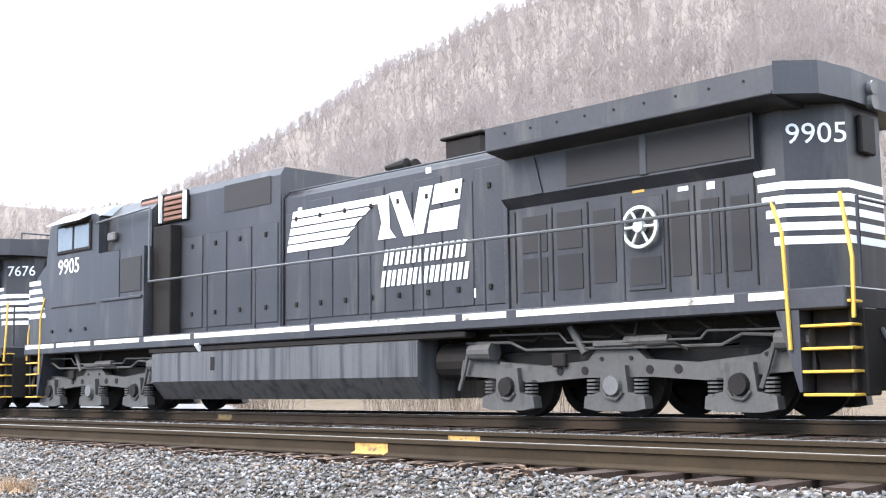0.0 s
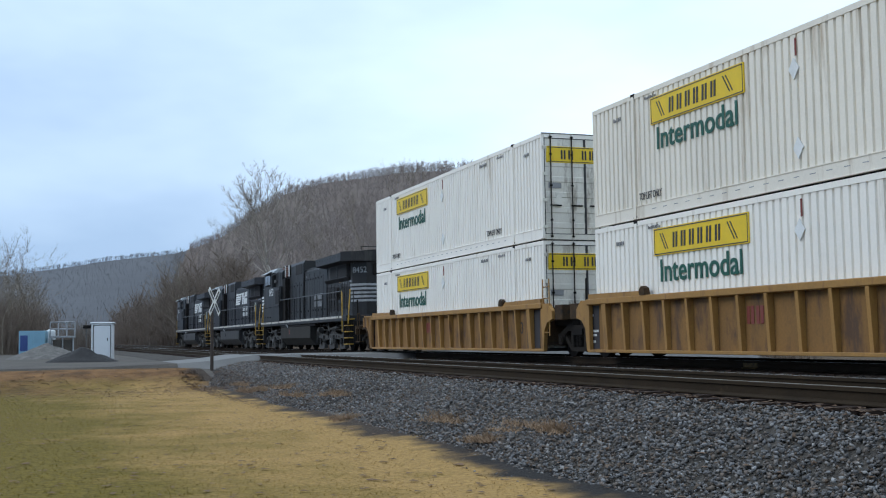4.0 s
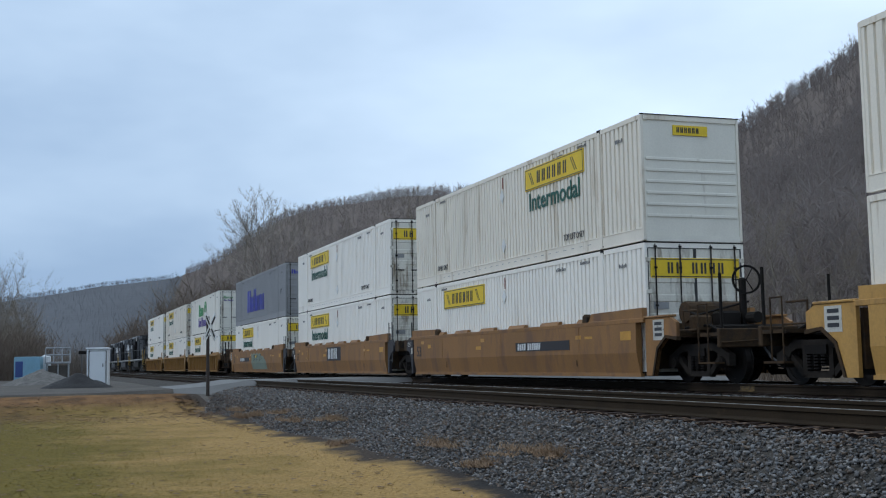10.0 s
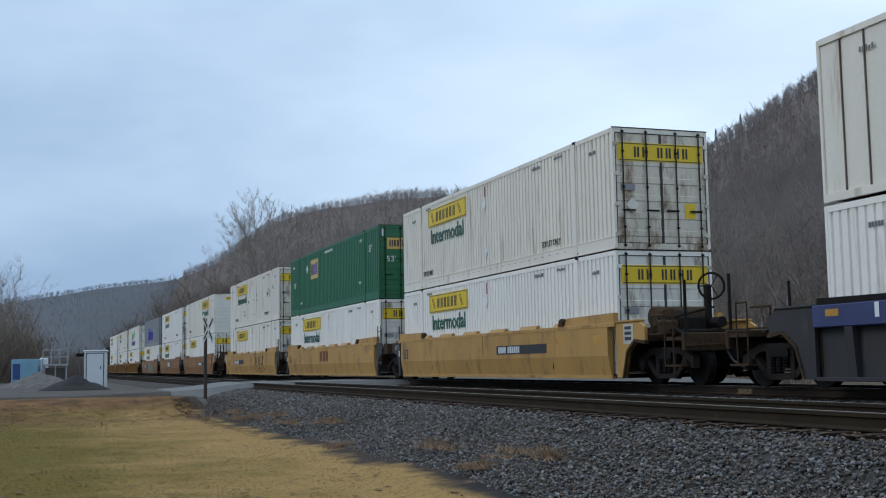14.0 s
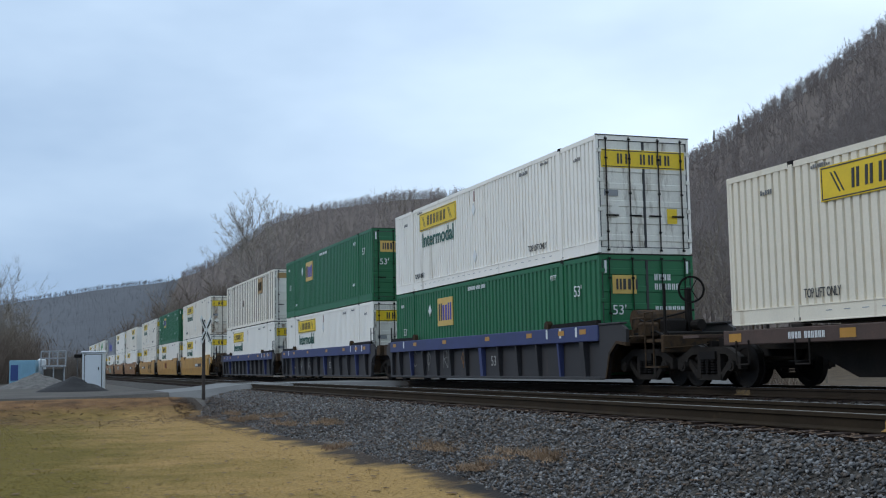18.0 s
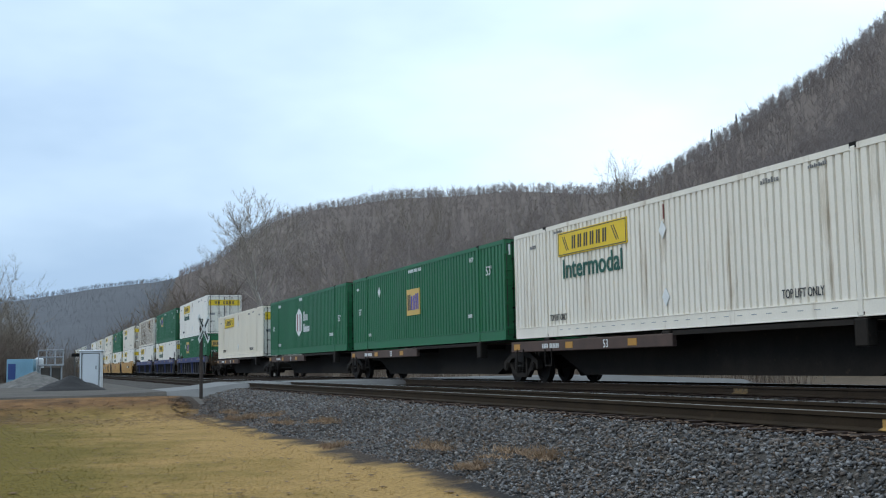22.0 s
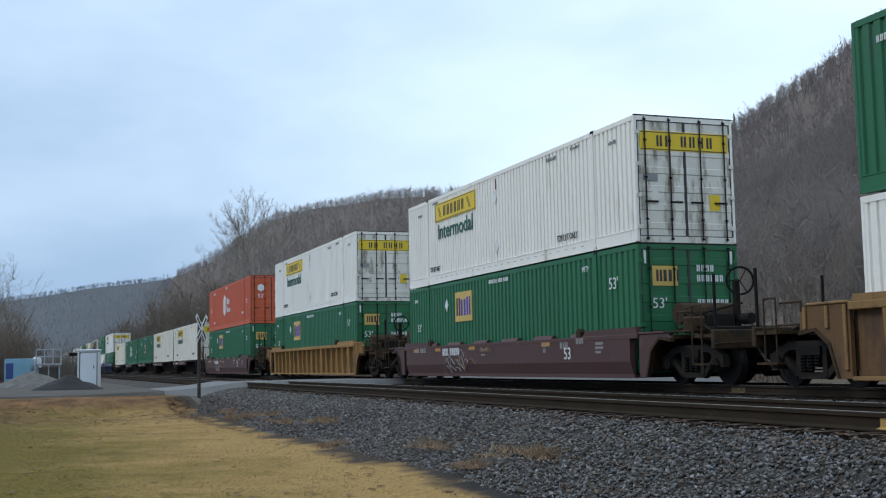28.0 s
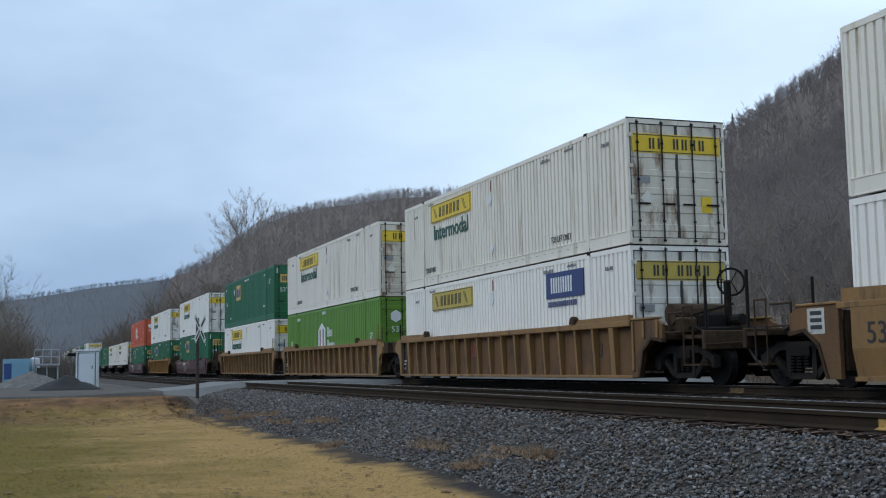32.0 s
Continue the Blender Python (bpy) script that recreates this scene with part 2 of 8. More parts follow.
def lawn_mat(name, straw, green, leafy, soil):
    """Straw-coloured turf: green patches away from the line, a leafy strip towards the road, bare soil along the ballast."""
    m = bpy.data.materials.new(name)
    m.use_nodes = True
    n, l = m.node_tree.nodes, m.node_tree.links
    b = n["Principled BSDF"]
    b.inputs["Roughness"].default_value, b.inputs["Specular IOR Level"].default_value = 0.95, 0.2
    tc, sep = n.new("ShaderNodeTexCoord"), n.new("ShaderNodeSeparateXYZ")
    l.new(tc.outputs["Object"], sep.inputs[0])

    def cloud(scale, detail=5, rough=0.6):
        t = n.new("ShaderNodeTexNoise")
        t.inputs["Scale"].default_value, t.inputs["Detail"].default_value, t.inputs["Roughness"].default_value = scale, detail, rough
        l.new(tc.outputs["Object"], t.inputs["Vector"])
        return t.outputs["Fac"]

    def calc(op, a, c):
        k = n.new("ShaderNodeMath")
        k.operation = op
        for i, v in enumerate((a, c)):
            if isinstance(v, (int, float)):
                k.inputs[i].default_value = v
            else:
                l.new(v, k.inputs[i])
        return k.outputs[0]

    def blend(base, over, value, lo, hi):
        r, x = n.new("ShaderNodeMapRange"), n.new("ShaderNodeMix")
        r.inputs["From Min"].default_value, r.inputs["From Max"].default_value = lo, hi
        l.new(value, r.inputs["Value"])
        x.data_type = "RGBA"
        l.new(r.outputs[0], x.inputs["Factor"])
        l.new(base, x.inputs["A"])
        if isinstance(over, tuple):
            x.inputs["B"].default_value = (*over, 1)
        else:
            l.new(over, x.inputs["B"])
        return x.outputs["Result"]

    def tones(c, value, spread):
        r = n.new("ShaderNodeValToRGB")
        e = r.color_ramp.elements
        e[0].position, e[0].color = 0.3, (*[v * (1 - spread) for v in c], 1)
        e[1].position, e[1].color = 0.7, (*[v * (1 + spread) for v in c], 1)
        l.new(value, r.inputs["Fac"])
        return r.outputs["Color"]
    fine = cloud(16, 4)
    col = tones(straw, fine, 0.3)
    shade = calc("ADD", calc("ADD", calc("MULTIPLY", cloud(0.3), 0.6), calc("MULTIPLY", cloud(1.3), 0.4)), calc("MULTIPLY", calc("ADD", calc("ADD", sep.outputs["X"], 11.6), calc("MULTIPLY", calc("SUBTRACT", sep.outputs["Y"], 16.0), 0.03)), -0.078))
    col = blend(col, tones(green, fine, 0.35), shade, 0.36, 0.66)
    edge = calc("ADD", calc("MULTIPLY", cloud(0.22), 17.0), sep.outputs["Y"])
    col = blend(col, tones(leafy, cloud(1.4), 0.55), edge, 42.0, 47.5)
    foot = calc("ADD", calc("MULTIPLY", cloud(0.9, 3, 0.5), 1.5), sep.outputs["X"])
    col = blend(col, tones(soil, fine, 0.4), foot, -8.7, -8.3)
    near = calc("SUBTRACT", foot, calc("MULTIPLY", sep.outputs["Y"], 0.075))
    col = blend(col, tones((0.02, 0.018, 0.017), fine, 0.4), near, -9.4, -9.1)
    l.new(col, b.inputs["Base Color"])
    bp = n.new("ShaderNodeBump")
    bp.inputs["Strength"].default_value, bp.inputs["Distance"].default_value = 0.7, 0.03
    l.new(fine, bp.inputs["Height"])
    l.new(bp.outputs["Normal"], b.inputs["Normal"])
    return m


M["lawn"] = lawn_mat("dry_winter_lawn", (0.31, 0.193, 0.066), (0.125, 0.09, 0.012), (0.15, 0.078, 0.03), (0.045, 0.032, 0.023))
M["verge"] = mat("leaf_strewn_verge", (0.095, 0.07, 0.047), 0.95, vary=0.4, scale=1.2, grain=9, bump=0.04, stain=(0.07, 0.055, 0.036), stain_at=0.55, gloss=0.15)
M["forest"] = mat("leaf_littered_hillside", (0.16, 0.135, 0.121), 0.95, vary=0.15, scale=0.03, grain=0.6, bump=0.1, gloss=0.0, stain=(0.14, 0.12, 0.11), stain_at=0.55)
# Far hill: bluish distance haze is mixed into its base colour.
M["far_forest"] = mat("haze_tinted_far_hill", (0.128, 0.132, 0.143), 0.95, vary=0.1, scale=0.006, grain=0.12, bump=0.2, gloss=0.0)
M["bark"] = mat("grey_brown_bark", (0.215, 0.182, 0.145), 0.9, vary=0.3, scale=3, grain=20, bump=0.01, gloss=0.15)
M["pale_bark"] = mat("pale_mottled_bark", (0.42, 0.39, 0.35), 0.85, vary=0.35, scale=3, grain=12, bump=0.01, gloss=0.15)
M["twig_bark"] = mat("pale_brown_twigs", (0.33, 0.29, 0.25), 0.9, vary=0.35, scale=3, grain=12, gloss=0.15)
M["brush_bark"] = mat("brown_brushwood", (0.165, 0.13, 0.105), 0.9, vary=0.35, scale=2, grain=9, gloss=0.15)
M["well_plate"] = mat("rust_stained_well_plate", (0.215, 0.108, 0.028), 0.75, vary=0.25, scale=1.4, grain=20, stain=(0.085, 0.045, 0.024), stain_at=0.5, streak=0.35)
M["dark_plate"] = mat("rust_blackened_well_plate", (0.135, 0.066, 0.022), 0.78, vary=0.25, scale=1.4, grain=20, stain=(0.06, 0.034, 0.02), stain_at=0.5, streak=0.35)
M["teal_spray"] = mat("faded_teal_spray_paint", (0.17, 0.21, 0.165), 0.6, vary=0.2, scale=2)
M["chalk"] = mat("pale_chalk_line", (0.3, 0.29, 0.27), 0.8, vary=0.25, scale=5)
M["loco_cast"] = mat("dusty_grey_bogie_casting", (0.05, 0.048, 0.045), 0.7, 0.1, vary=0.3, scale=3, grain=18, bump=0.004, stain=(0.025, 0.022, 0.02), stain_at=0.55, streak=0.4)
M["loco_dark"] = mat("sooty_black_locomotive_paint", (0.015, 0.015, 0.016), 0.5, vary=0.35, scale=1.1, grain=20, stain=(0.055, 0.052, 0.05), stain_at=0.54, streak=0.2, gloss=0.35)
M["mark_faint"] = mat("faded_yellow_rail_paint", (0.16, 0.1, 0.035), 0.8, vary=0.3, scale=8, stain=(0.05, 0.036, 0.024), stain_at=0.45)
M["mark_paint"] = mat("worn_yellow_rail_paint", (0.42, 0.24, 0.06), 0.7, vary=0.2, scale=8, stain=(0.12, 0.085, 0.05), stain_at=0.5)
# Haze beyond the crossing is mixed in: a greyer brown than brush_bark.
M["far_brush"] = mat("hazy_brown_brushwood", (0.16, 0.135, 0.115), 0.9, vary=0.3, scale=2, grain=9, gloss=0.15)
M["touch_up"] = mat("orange_touch_up_paint", (0.5, 0.26, 0.045), 0.6, vary=0.2, scale=3)
M["needles"] = mat("dark_pine_needles", (0.02, 0.035, 0.02), 0.9, vary=0.3, scale=1)
M["shed"] = mat("white_shed_metal", (0.66, 0.68, 0.7), 0.5, vary=0.06, scale=1.0)
M["wood_post"] = mat("weathered_post", (0.05, 0.038, 0.032), 0.9, vary=0.25, scale=6)
M["blue_box"] = mat("pale_blue_steel", (0.2, 0.36, 0.46), 0.6, vary=0.12)
M["navy"] = mat("navy_door", (0.03, 0.06, 0.2), 0.6, vary=0.12)
M["dry_tuft"] = mat("dry_weed_stalks", (0.25, 0.165, 0.1), 0.95, vary=0.3, scale=3)
M["grass"] = lawn_mat("dry_grass_blades", (0.32, 0.205, 0.075), (0.135, 0.1, 0.016), (0.17, 0.088, 0.035), (0.07, 0.052, 0.036))
M["leaf"] = mat("fallen_brown_leaves", (0.11, 0.06, 0.03), 0.9, vary=0.3, scale=4)

# ---- builders ----


def box(bm, x0, x1, y0, y1, z0, z1):
    v = [bm.verts.new((x, y, z)) for x in (x0, x1) for y in (y0, y1) for z in (z0, z1)]
    for f in ((0, 1, 3, 2), (4, 6, 7, 5), (0, 4, 5, 1), (2, 3, 7, 6), (0, 2, 6, 4), (1, 5, 7, 3)):
        bm.faces.new([v[i] for i in f])
    return bm


def soft_box(bm, x0, x1, y0, y1, z0, z1, r=0.02):
    """A box with chamfered edges."""
    keep = set(bm.verts)
    box(bm, x0, x1, y0, y1, z0, z1)
    edges = [e for e in bm.edges if e.verts[0] not in keep]
    bmesh.ops.bevel(bm, geom=edges, offset=r, segments=1, affect="EDGES", profile=0.5)
    return bm


def tube(bm, a, b, r0, r1=None, n=8):
    """A capped rod from a to b."""
    r1 = r0 if r1 is None else r1
    a, b = Vector(a), Vector(b)
    d = (b - a).normalized()
    u = d.orthogonal().normalized()
    w = d.cross(u)
    rings = []
    for p, r in ((a, r0), (b, r1)):
        rings.append([bm.verts.new(p + (u * math.cos(2 * math.pi * i / n) + w * math.sin(2 * math.pi * i / n)) * r) for i in range(n)])
    for i in range(n):
        bm.faces.new((rings[0][i], rings[0][(i + 1) % n], rings[1][(i + 1) % n], rings[1][i]))
    bm.faces.new(rings[0][::-1])
    bm.faces.new(rings[1])
    return bm


def path_tube(bm, points, r, n=6):
    for a, b in zip(points, points[1:]):
        tube(bm, a, b, r, r, n)
    return bm


def prism(bm, outline, lo, hi, axis="x"):
    """An outline of two coordinates, drawn out along an axis from lo to hi."""
    def at(p, q):
        return {"x": (q, p[0], p[1]), "y": (p[0], q, p[1]), "z": (p[0], p[1], q)}[axis]
    a, b = [bm.verts.new(at(p, lo)) for p in outline], [bm.verts.new(at(p, hi)) for p in outline]
    n = len(outline)
    for i in range(n):
        bm.faces.new((a[i], a[(i + 1) % n], b[(i + 1) % n], b[i]))
    bm.faces.new(a[::-1])
    bm.faces.new(b)
    bmesh.ops.recalc_face_normals(bm, faces=bm.faces)
    return bm


def ring(bm, c, r_out, r_in, w, n=20):
    """A flat ring round an axle that lies along x."""
    vs = []
    for x in (c[0] - w / 2, c[0] + w / 2):
        for r in (r_out, r_in):
            vs.append([bm.verts.new((x, c[1] + r * math.cos(2 * math.pi * i / n), c[2] + r * math.sin(2 * math.pi * i / n))) for i in range(n)])
    for i in range(n):
        j = (i + 1) % n
        for p, q in ((0, 1), (1, 3), (3, 2), (2, 0)):
            bm.faces.new((vs[p][i], vs[p][j], vs[q][j], vs[q][i]))
    bmesh.ops.recalc_face_normals(bm, faces=bm.faces)
    return bm


def part(name, bm, material, parent, label=""):
    """One mesh under a thing or a part."""
    me = bpy.data.meshes.new(name)
    bm.to_mesh(me)
    bm.free()
    me.materials.append(M[material])
    ob = new(name, me)
    ob.parent = parent
    if label:
        tagged(ob, label)
    return ob


def twin(name, ob, parent, m):
    """Another part on the same mesh."""
    o = new(name, ob.data)
    o.parent = parent
    o.matrix_basis = m
    return o


def thing(name, label, category, group="", kind=""):
    return tagged(new(name), label, category, group, kind)


def B():
    return bmesh.new()


WORDS = {}


def word(text, size, material, parent, place, facing="side", name="lettering", label="", slant=0.0, squeeze=1.0, bold=0.0):
    """Raised lettering with the built-in font; place is its lower left corner. facing: side (-x) or rear (-y)."""
    key = (text, size, slant, squeeze, material, bold)
    if key not in WORDS:
        cu = bpy.data.curves.new("lettering", "FONT")
        cu.body, cu.size, cu.extrude, cu.shear, cu.resolution_u, cu.offset = text, size * 1.38, 0.004, slant, 3, bold * size
        tmp = bpy.data.objects.new("lettering", cu)
        scene.collection.objects.link(tmp)
        bpy.context.view_layer.update()
        me = bpy.data.meshes.new_from_object(tmp)
        bpy.data.objects.remove(tmp)
        for v in me.vertices:
            v.co.x *= squeeze
        me.materials.clear()
        me.materials.append(M[material])
        WORDS[key] = me
    ob = new(name, WORDS[key])
    ob.parent = parent
    r = Matrix(((0, 0, -1), (-1, 0, 0), (0, 1, 0))) if facing == "side" else Matrix(((1, 0, 0), (0, 0, -1), (0, 1, 0)))
    ob.matrix_basis = Matrix.Translation(place) @ r.to_4x4()
    return tagged(ob, label) if label else ob


def blocks(bm, pattern, size, place, facing="side", slant=0.0, thick=0.008, gap=0.16):
    """A row of plain upright bars in place of a name: a pair for each letter of the pattern (T tall, x low, o wide low)."""
    at = 0.0
    for ch in pattern:
        w, h = {"T": (0.55, 1.0), "x": (0.5, 0.68), "o": (0.62, 0.68), "W": (0.8, 1.0), "i": (0.16, 1.0), " ": (0.35, 0)}[ch]
        w, h = w * size, h * size
        if h:
            stroke = w if ch == "i" or size < 0.1 else w * (0.4 if size < 0.2 else 0.36)
            for lead in {0.0, w - stroke}:
                a0 = at + lead
                corner = [(a0, 0), (a0 + stroke, 0), (a0 + stroke + slant * h, h), (a0 + slant * h, h)]
                if facing == "side":
                    prism(bm, [(place[1] - a, place[2] + b) for a, b in corner], place[0] - thick, place[0], "x")
                else:
                    prism(bm, [(place[0] + a, place[2] + b) for a, b in corner], place[1] - thick, place[1], "y")
        at += w + gap * size
    return at
# ---- the ground: one sheet from the lawn to the hills ----
# The hills, by bearing from the camera's place: angle of the ridge and its distance.
BEARING = [-40, -6, -1.2, 0, 3.8, 6.2, 7.0, 8.6, 10, 11.6, 13.6, 15.9, 17.6, 20.4, 23.2, 27.2, 30.2, 31.7, 33.3, 34.7, 37.1, 39.3, 41.6, 44.8, 47.9, 60, 90, 140]
RISE = [2.5, 3.0, 3.36, 3.55, 4.15, 4.45, 4.84, 5.47, 6.44, 7.55, 8.17, 8.5, 8.68, 8.75, 8.93, 8.75, 8.95, 9.9, 10.8, 11.55, 13.0, 14.25, 15.95, 17.2, 18.8, 22, 20, 14]
REACH = [2300, 2300, 2300, 2300, 2300, 2300, 1250, 1200, 1150, 1100, 1050, 1000, 1000, 980, 960, 940, 800, 720, 690, 670, 640, 620, 600, 580, 560, 520, 500, 500]


def hill(x, y):
    """Height of the wooded slopes beyond the track."""
    dx, dy = x - EYE[0], y
    d = math.hypot(dx, dy)
    if d < 40:
        return 0.0
    a = math.degrees(math.atan2(dx, dy))
    if a < -40 or a > 140:
        return 0.0
    far, rise = np.interp(a, BEARING, REACH), np.interp(a, BEARING, RISE)
    near = 42 / max(0.05, math.sin(math.radians(max(a, 2.0)))) if a > 2 else 1100.0
    near = max(min(near, 0.55 * far), 42.0) if a > 6.5 else 1300.0
    q = (d - near) / (far - near)
    if q <= 0:
        return 0.0
    top = far * math.tan(math.radians(rise)) - 7.0
    if q > 1:
        return max(0.0, top * (1 - 0.25 * (q - 1)))
    return top * d / far * (1 - (1 - q) ** 1.8)


def ground_z(x, y):
    lawn = -0.93 + 0.05 * noise.noise((x * 0.25, y * 0.25, 0)) + 0.1 * max(0, min(1, (-x - 18) / 20))
    yard = -0.38 + 0.03 * noise.noise((x * 0.2, y * 0.2, 3))
    q = min(1.0, max(0.0, (y - 35.5) / 5.5))
    left = lawn + (yard - lawn) * q * q * (3 - 2 * q)
    if x < -9:
        return left
    if x < 6:
        return left + (-0.55 - left) * min(1, (x + 9) / 2)
    return -0.55 + hill(x, y) + (0 if x < 40 else 2.0 * noise.noise((x * 0.012, y * 0.012, 7)))


def steps(*spans):
    out = []
    for lo, hi, d in spans:
        out += list(np.arange(lo, hi, d))
    return out + [spans[-1][1]]


GRID = []


def sheet_z(x, y):
    """Height of the ground sheet itself, between its corners; x and y are arrays."""
    xs, ys, zs = GRID
    i, j = np.clip(np.searchsorted(xs, x) - 1, 0, len(xs) - 2), np.clip(np.searchsorted(ys, y) - 1, 0, len(ys) - 2)
    u, w = (x - xs[i]) / (xs[i + 1] - xs[i]), (y - ys[j]) / (ys[j + 1] - ys[j])
    return (zs[j, i] * (1 - u) + zs[j, i + 1] * u) * (1 - w) + (zs[j + 1, i] * (1 - u) + zs[j + 1, i + 1] * u) * w


def build_ground():
    xs = steps((-3000, -300, 300), (-300, -40, 20), (-40, -20, 2.5), (-20, 18, 0.75), (18, 60, 4), (60, 720, 10), (720, 1200, 40), (1200, 3000, 450))
    ys = steps((-3000, -600, 400), (-600, -20, 40), (-20, 70, 1.0), (70, 130, 5), (130, 1300, 12), (1300, 2500, 30), (2500, 3300, 400))
    verts, faces, kinds = [], [], []
    for y in ys:
        for x in xs:
            z = ground_z(x, y)
            if x < 6 and y > 600:
                z += hill(x, y)
            verts.append((x, y, z))
    nx = len(xs)
    GRID[:] = [np.array(xs), np.array(ys), np.array([v[2] for v in verts]).reshape(len(ys), nx)]
    for j in range(len(ys) - 1):
        for i in range(nx - 1):
            faces.append((j * nx + i, j * nx + i + 1, (j + 1) * nx + i + 1, (j + 1) * nx + i))
            x, y = (xs[i] + xs[i + 1]) / 2, (ys[j] + ys[j + 1]) / 2
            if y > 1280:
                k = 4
            elif x > 36 or y > 420:
                k = 3
            elif x > 2.2 and y < 400:
                k = 2
            elif x > -9 or y > 41:
                k = 1
            else:
                k = 0
            kinds.append(k)
    me = bpy.data.meshes.new("ground")
    me.from_pydata(verts, [], faces)
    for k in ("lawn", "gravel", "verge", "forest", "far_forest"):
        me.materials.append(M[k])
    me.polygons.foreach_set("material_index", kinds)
    me.polygons.foreach_set("use_smooth", [True] * len(faces))
    return tagged(new("ground", me), "dry winter lawn running into gravel and a leaf-littered hillside", "ground", kind="structure")


ground = build_ground()

# ---- the two tracks ----
NEAR = -5.83


def build_bed():
    """The ballast: a shouldered bank under both tracks, uneven along its foot."""
    ys = steps((-560, -40, 40), (-40, 90, 1.0), (90, 200, 8), (200, 900, 50))
    cross = [(-9.05, -1.0), (-8.3, -0.7), (-7.6, -0.36), (-7.22, -0.225), (-6.6, -0.23), (-5.05, -0.23), (-4.3, -0.23), (-3.0, -0.36), (-1.9, -0.26), (-1.2, -0.2),
             (1.2, -0.2), (1.9, -0.24), (3.2, -0.6), (4.2, -0.75)]
    verts, faces = [], []
    for y in ys:
        for i, (x, z) in enumerate(cross):
            w = 0.28 * noise.noise((y * 0.21, 5, 1)) if i < 2 else 0.0
            rise = 0.0 if y < 35 or i > 2 else min(1.0, (y - 35) / 6) * (0.42, 0.26, 0.08)[i]
            verts.append((x + w, y, z + rise + 0.025 * noise.noise((x * 2, y * 0.9, 2))))
    n = len(cross)
    for j in range(len(ys) - 1):
        for i in range(n - 1):
            faces.append((j * n + i, j * n + i + 1, (j + 1) * n + i + 1, (j + 1) * n + i))
    me = bpy.data.meshes.new("ballast_bed")
    me.from_pydata(verts, [], faces)
    me.materials.append(M["ballast"])
    return tagged(new("ballast_bed", me), "bank of crushed grey stone under two railway tracks", "ballast", kind="structure")


build_bed()

RAIL = [(-0.07, -0.172), (0.07, -0.172), (0.07, -0.16), (0.012, -0.135), (0.012, -0.05), (0.037, -0.042), (0.037, -0.006), (0.03, 0.0),
        (-0.03, 0.0), (-0.037, -0.006), (-0.037, -0.042), (-0.012, -0.05), (-0.012, -0.135), (-0.07, -0.16)]


def build_track(x0, label, name):
    track = thing(name, label, "railway track", kind="structure")
    track.location.x = x0
    for s in (-0.754, 0.754):
        rail = part("rail", prism(B(), [(s + a, b) for a, b in RAIL], -560, 900, "y"), "rail_near" if x0 else "rail", track)
        part("rail_head", box(B(), s - 0.028, s + 0.028, -560, 900, -0.002, 0.0025), "rail_dull" if x0 and s < 0 else "rail_top", rail, "worn steel running surface")
    tie = B()
    box(tie, -1.3, 1.3, -0.11, 0.11, -0.34, -0.176)
    first = part("tie", tie, "tie", track)
    first.location.y = 3.0
    for i in range(1, 190):
        twin("tie", first, track, pose(random.uniform(-0.06, 0.06), 3.0 + 0.52 * i, random.uniform(-0.012, 0.004), 0, 0, random.uniform(-1.5, 1.5)))
    far = B()
    for i in range(500):
        y = 3.0 + 0.52 * 190 + 0.52 * i
        box(far, -1.3, 1.3, y - 0.11, y + 0.11, -0.34, -0.18)
    for i in range(60):
        y = 3.0 - 0.52 * (i + 1)
        box(far, -1.3, 1.3, y - 0.11, y + 0.11, -0.34, -0.18)
    tagged(part("distant_ties", far, "tie", track), kind="stuff")
    return track


near_track = build_track(NEAR, "empty track with rusty rails on dark timber ties", "track_near")
main_track = build_track(0, "main line track with polished rails under the train", "track_main")
# Yellow paint across three of the rails.
for tr, s, y in ((near_track, -0.754, 8.34), (near_track, 0.754, 8.54), (main_track, -0.754, 19.4)):
    b = B()
    prism(b, [(s - 0.0125 - 0.006, -0.05), (s - 0.0125, -0.05), (s - 0.0125, -0.135), (s - 0.07, -0.157), (s - 0.076, -0.15), (s - 0.0125 - 0.006, -0.128)], y, y + 0.48, "y")
    part("paint_mark", b, "mark_paint" if tr is near_track else "mark_faint", tr, "yellow paint on the rail web")


def stone_shape(rng):
    """A broken stone: a dented octahedron with 8 to 14 faces."""
    v = np.array([(1, 0, 0), (-1, 0, 0), (0, 1, 0), (0, -1, 0), (0, 0, 1), (0, 0, -1), (.7, .7, .4), (-.7, .5, -.5)], float)[:6]
    v = (v * rng.uniform(0.55, 1.2, (6, 1)) + rng.uniform(-0.35, 0.35, (6, 3))) * np.array((1.4, 0.85, 0.62))
    a, b = rng.uniform(-0.9, 0.9, 2)
    v = v @ np.array([(1, 0, 0), (0, math.cos(a), -math.sin(a)), (0, math.sin(a), math.cos(a))]) @ np.array([(math.cos(b), 0, math.sin(b)), (0, 1, 0), (-math.sin(b), 0, math.cos(b))])
    f = np.array([(0, 2, 4), (2, 1, 4), (1, 3, 4), (3, 0, 4), (2, 0, 5), (1, 2, 5), (3, 1, 5), (0, 3, 5)])
    return v, f


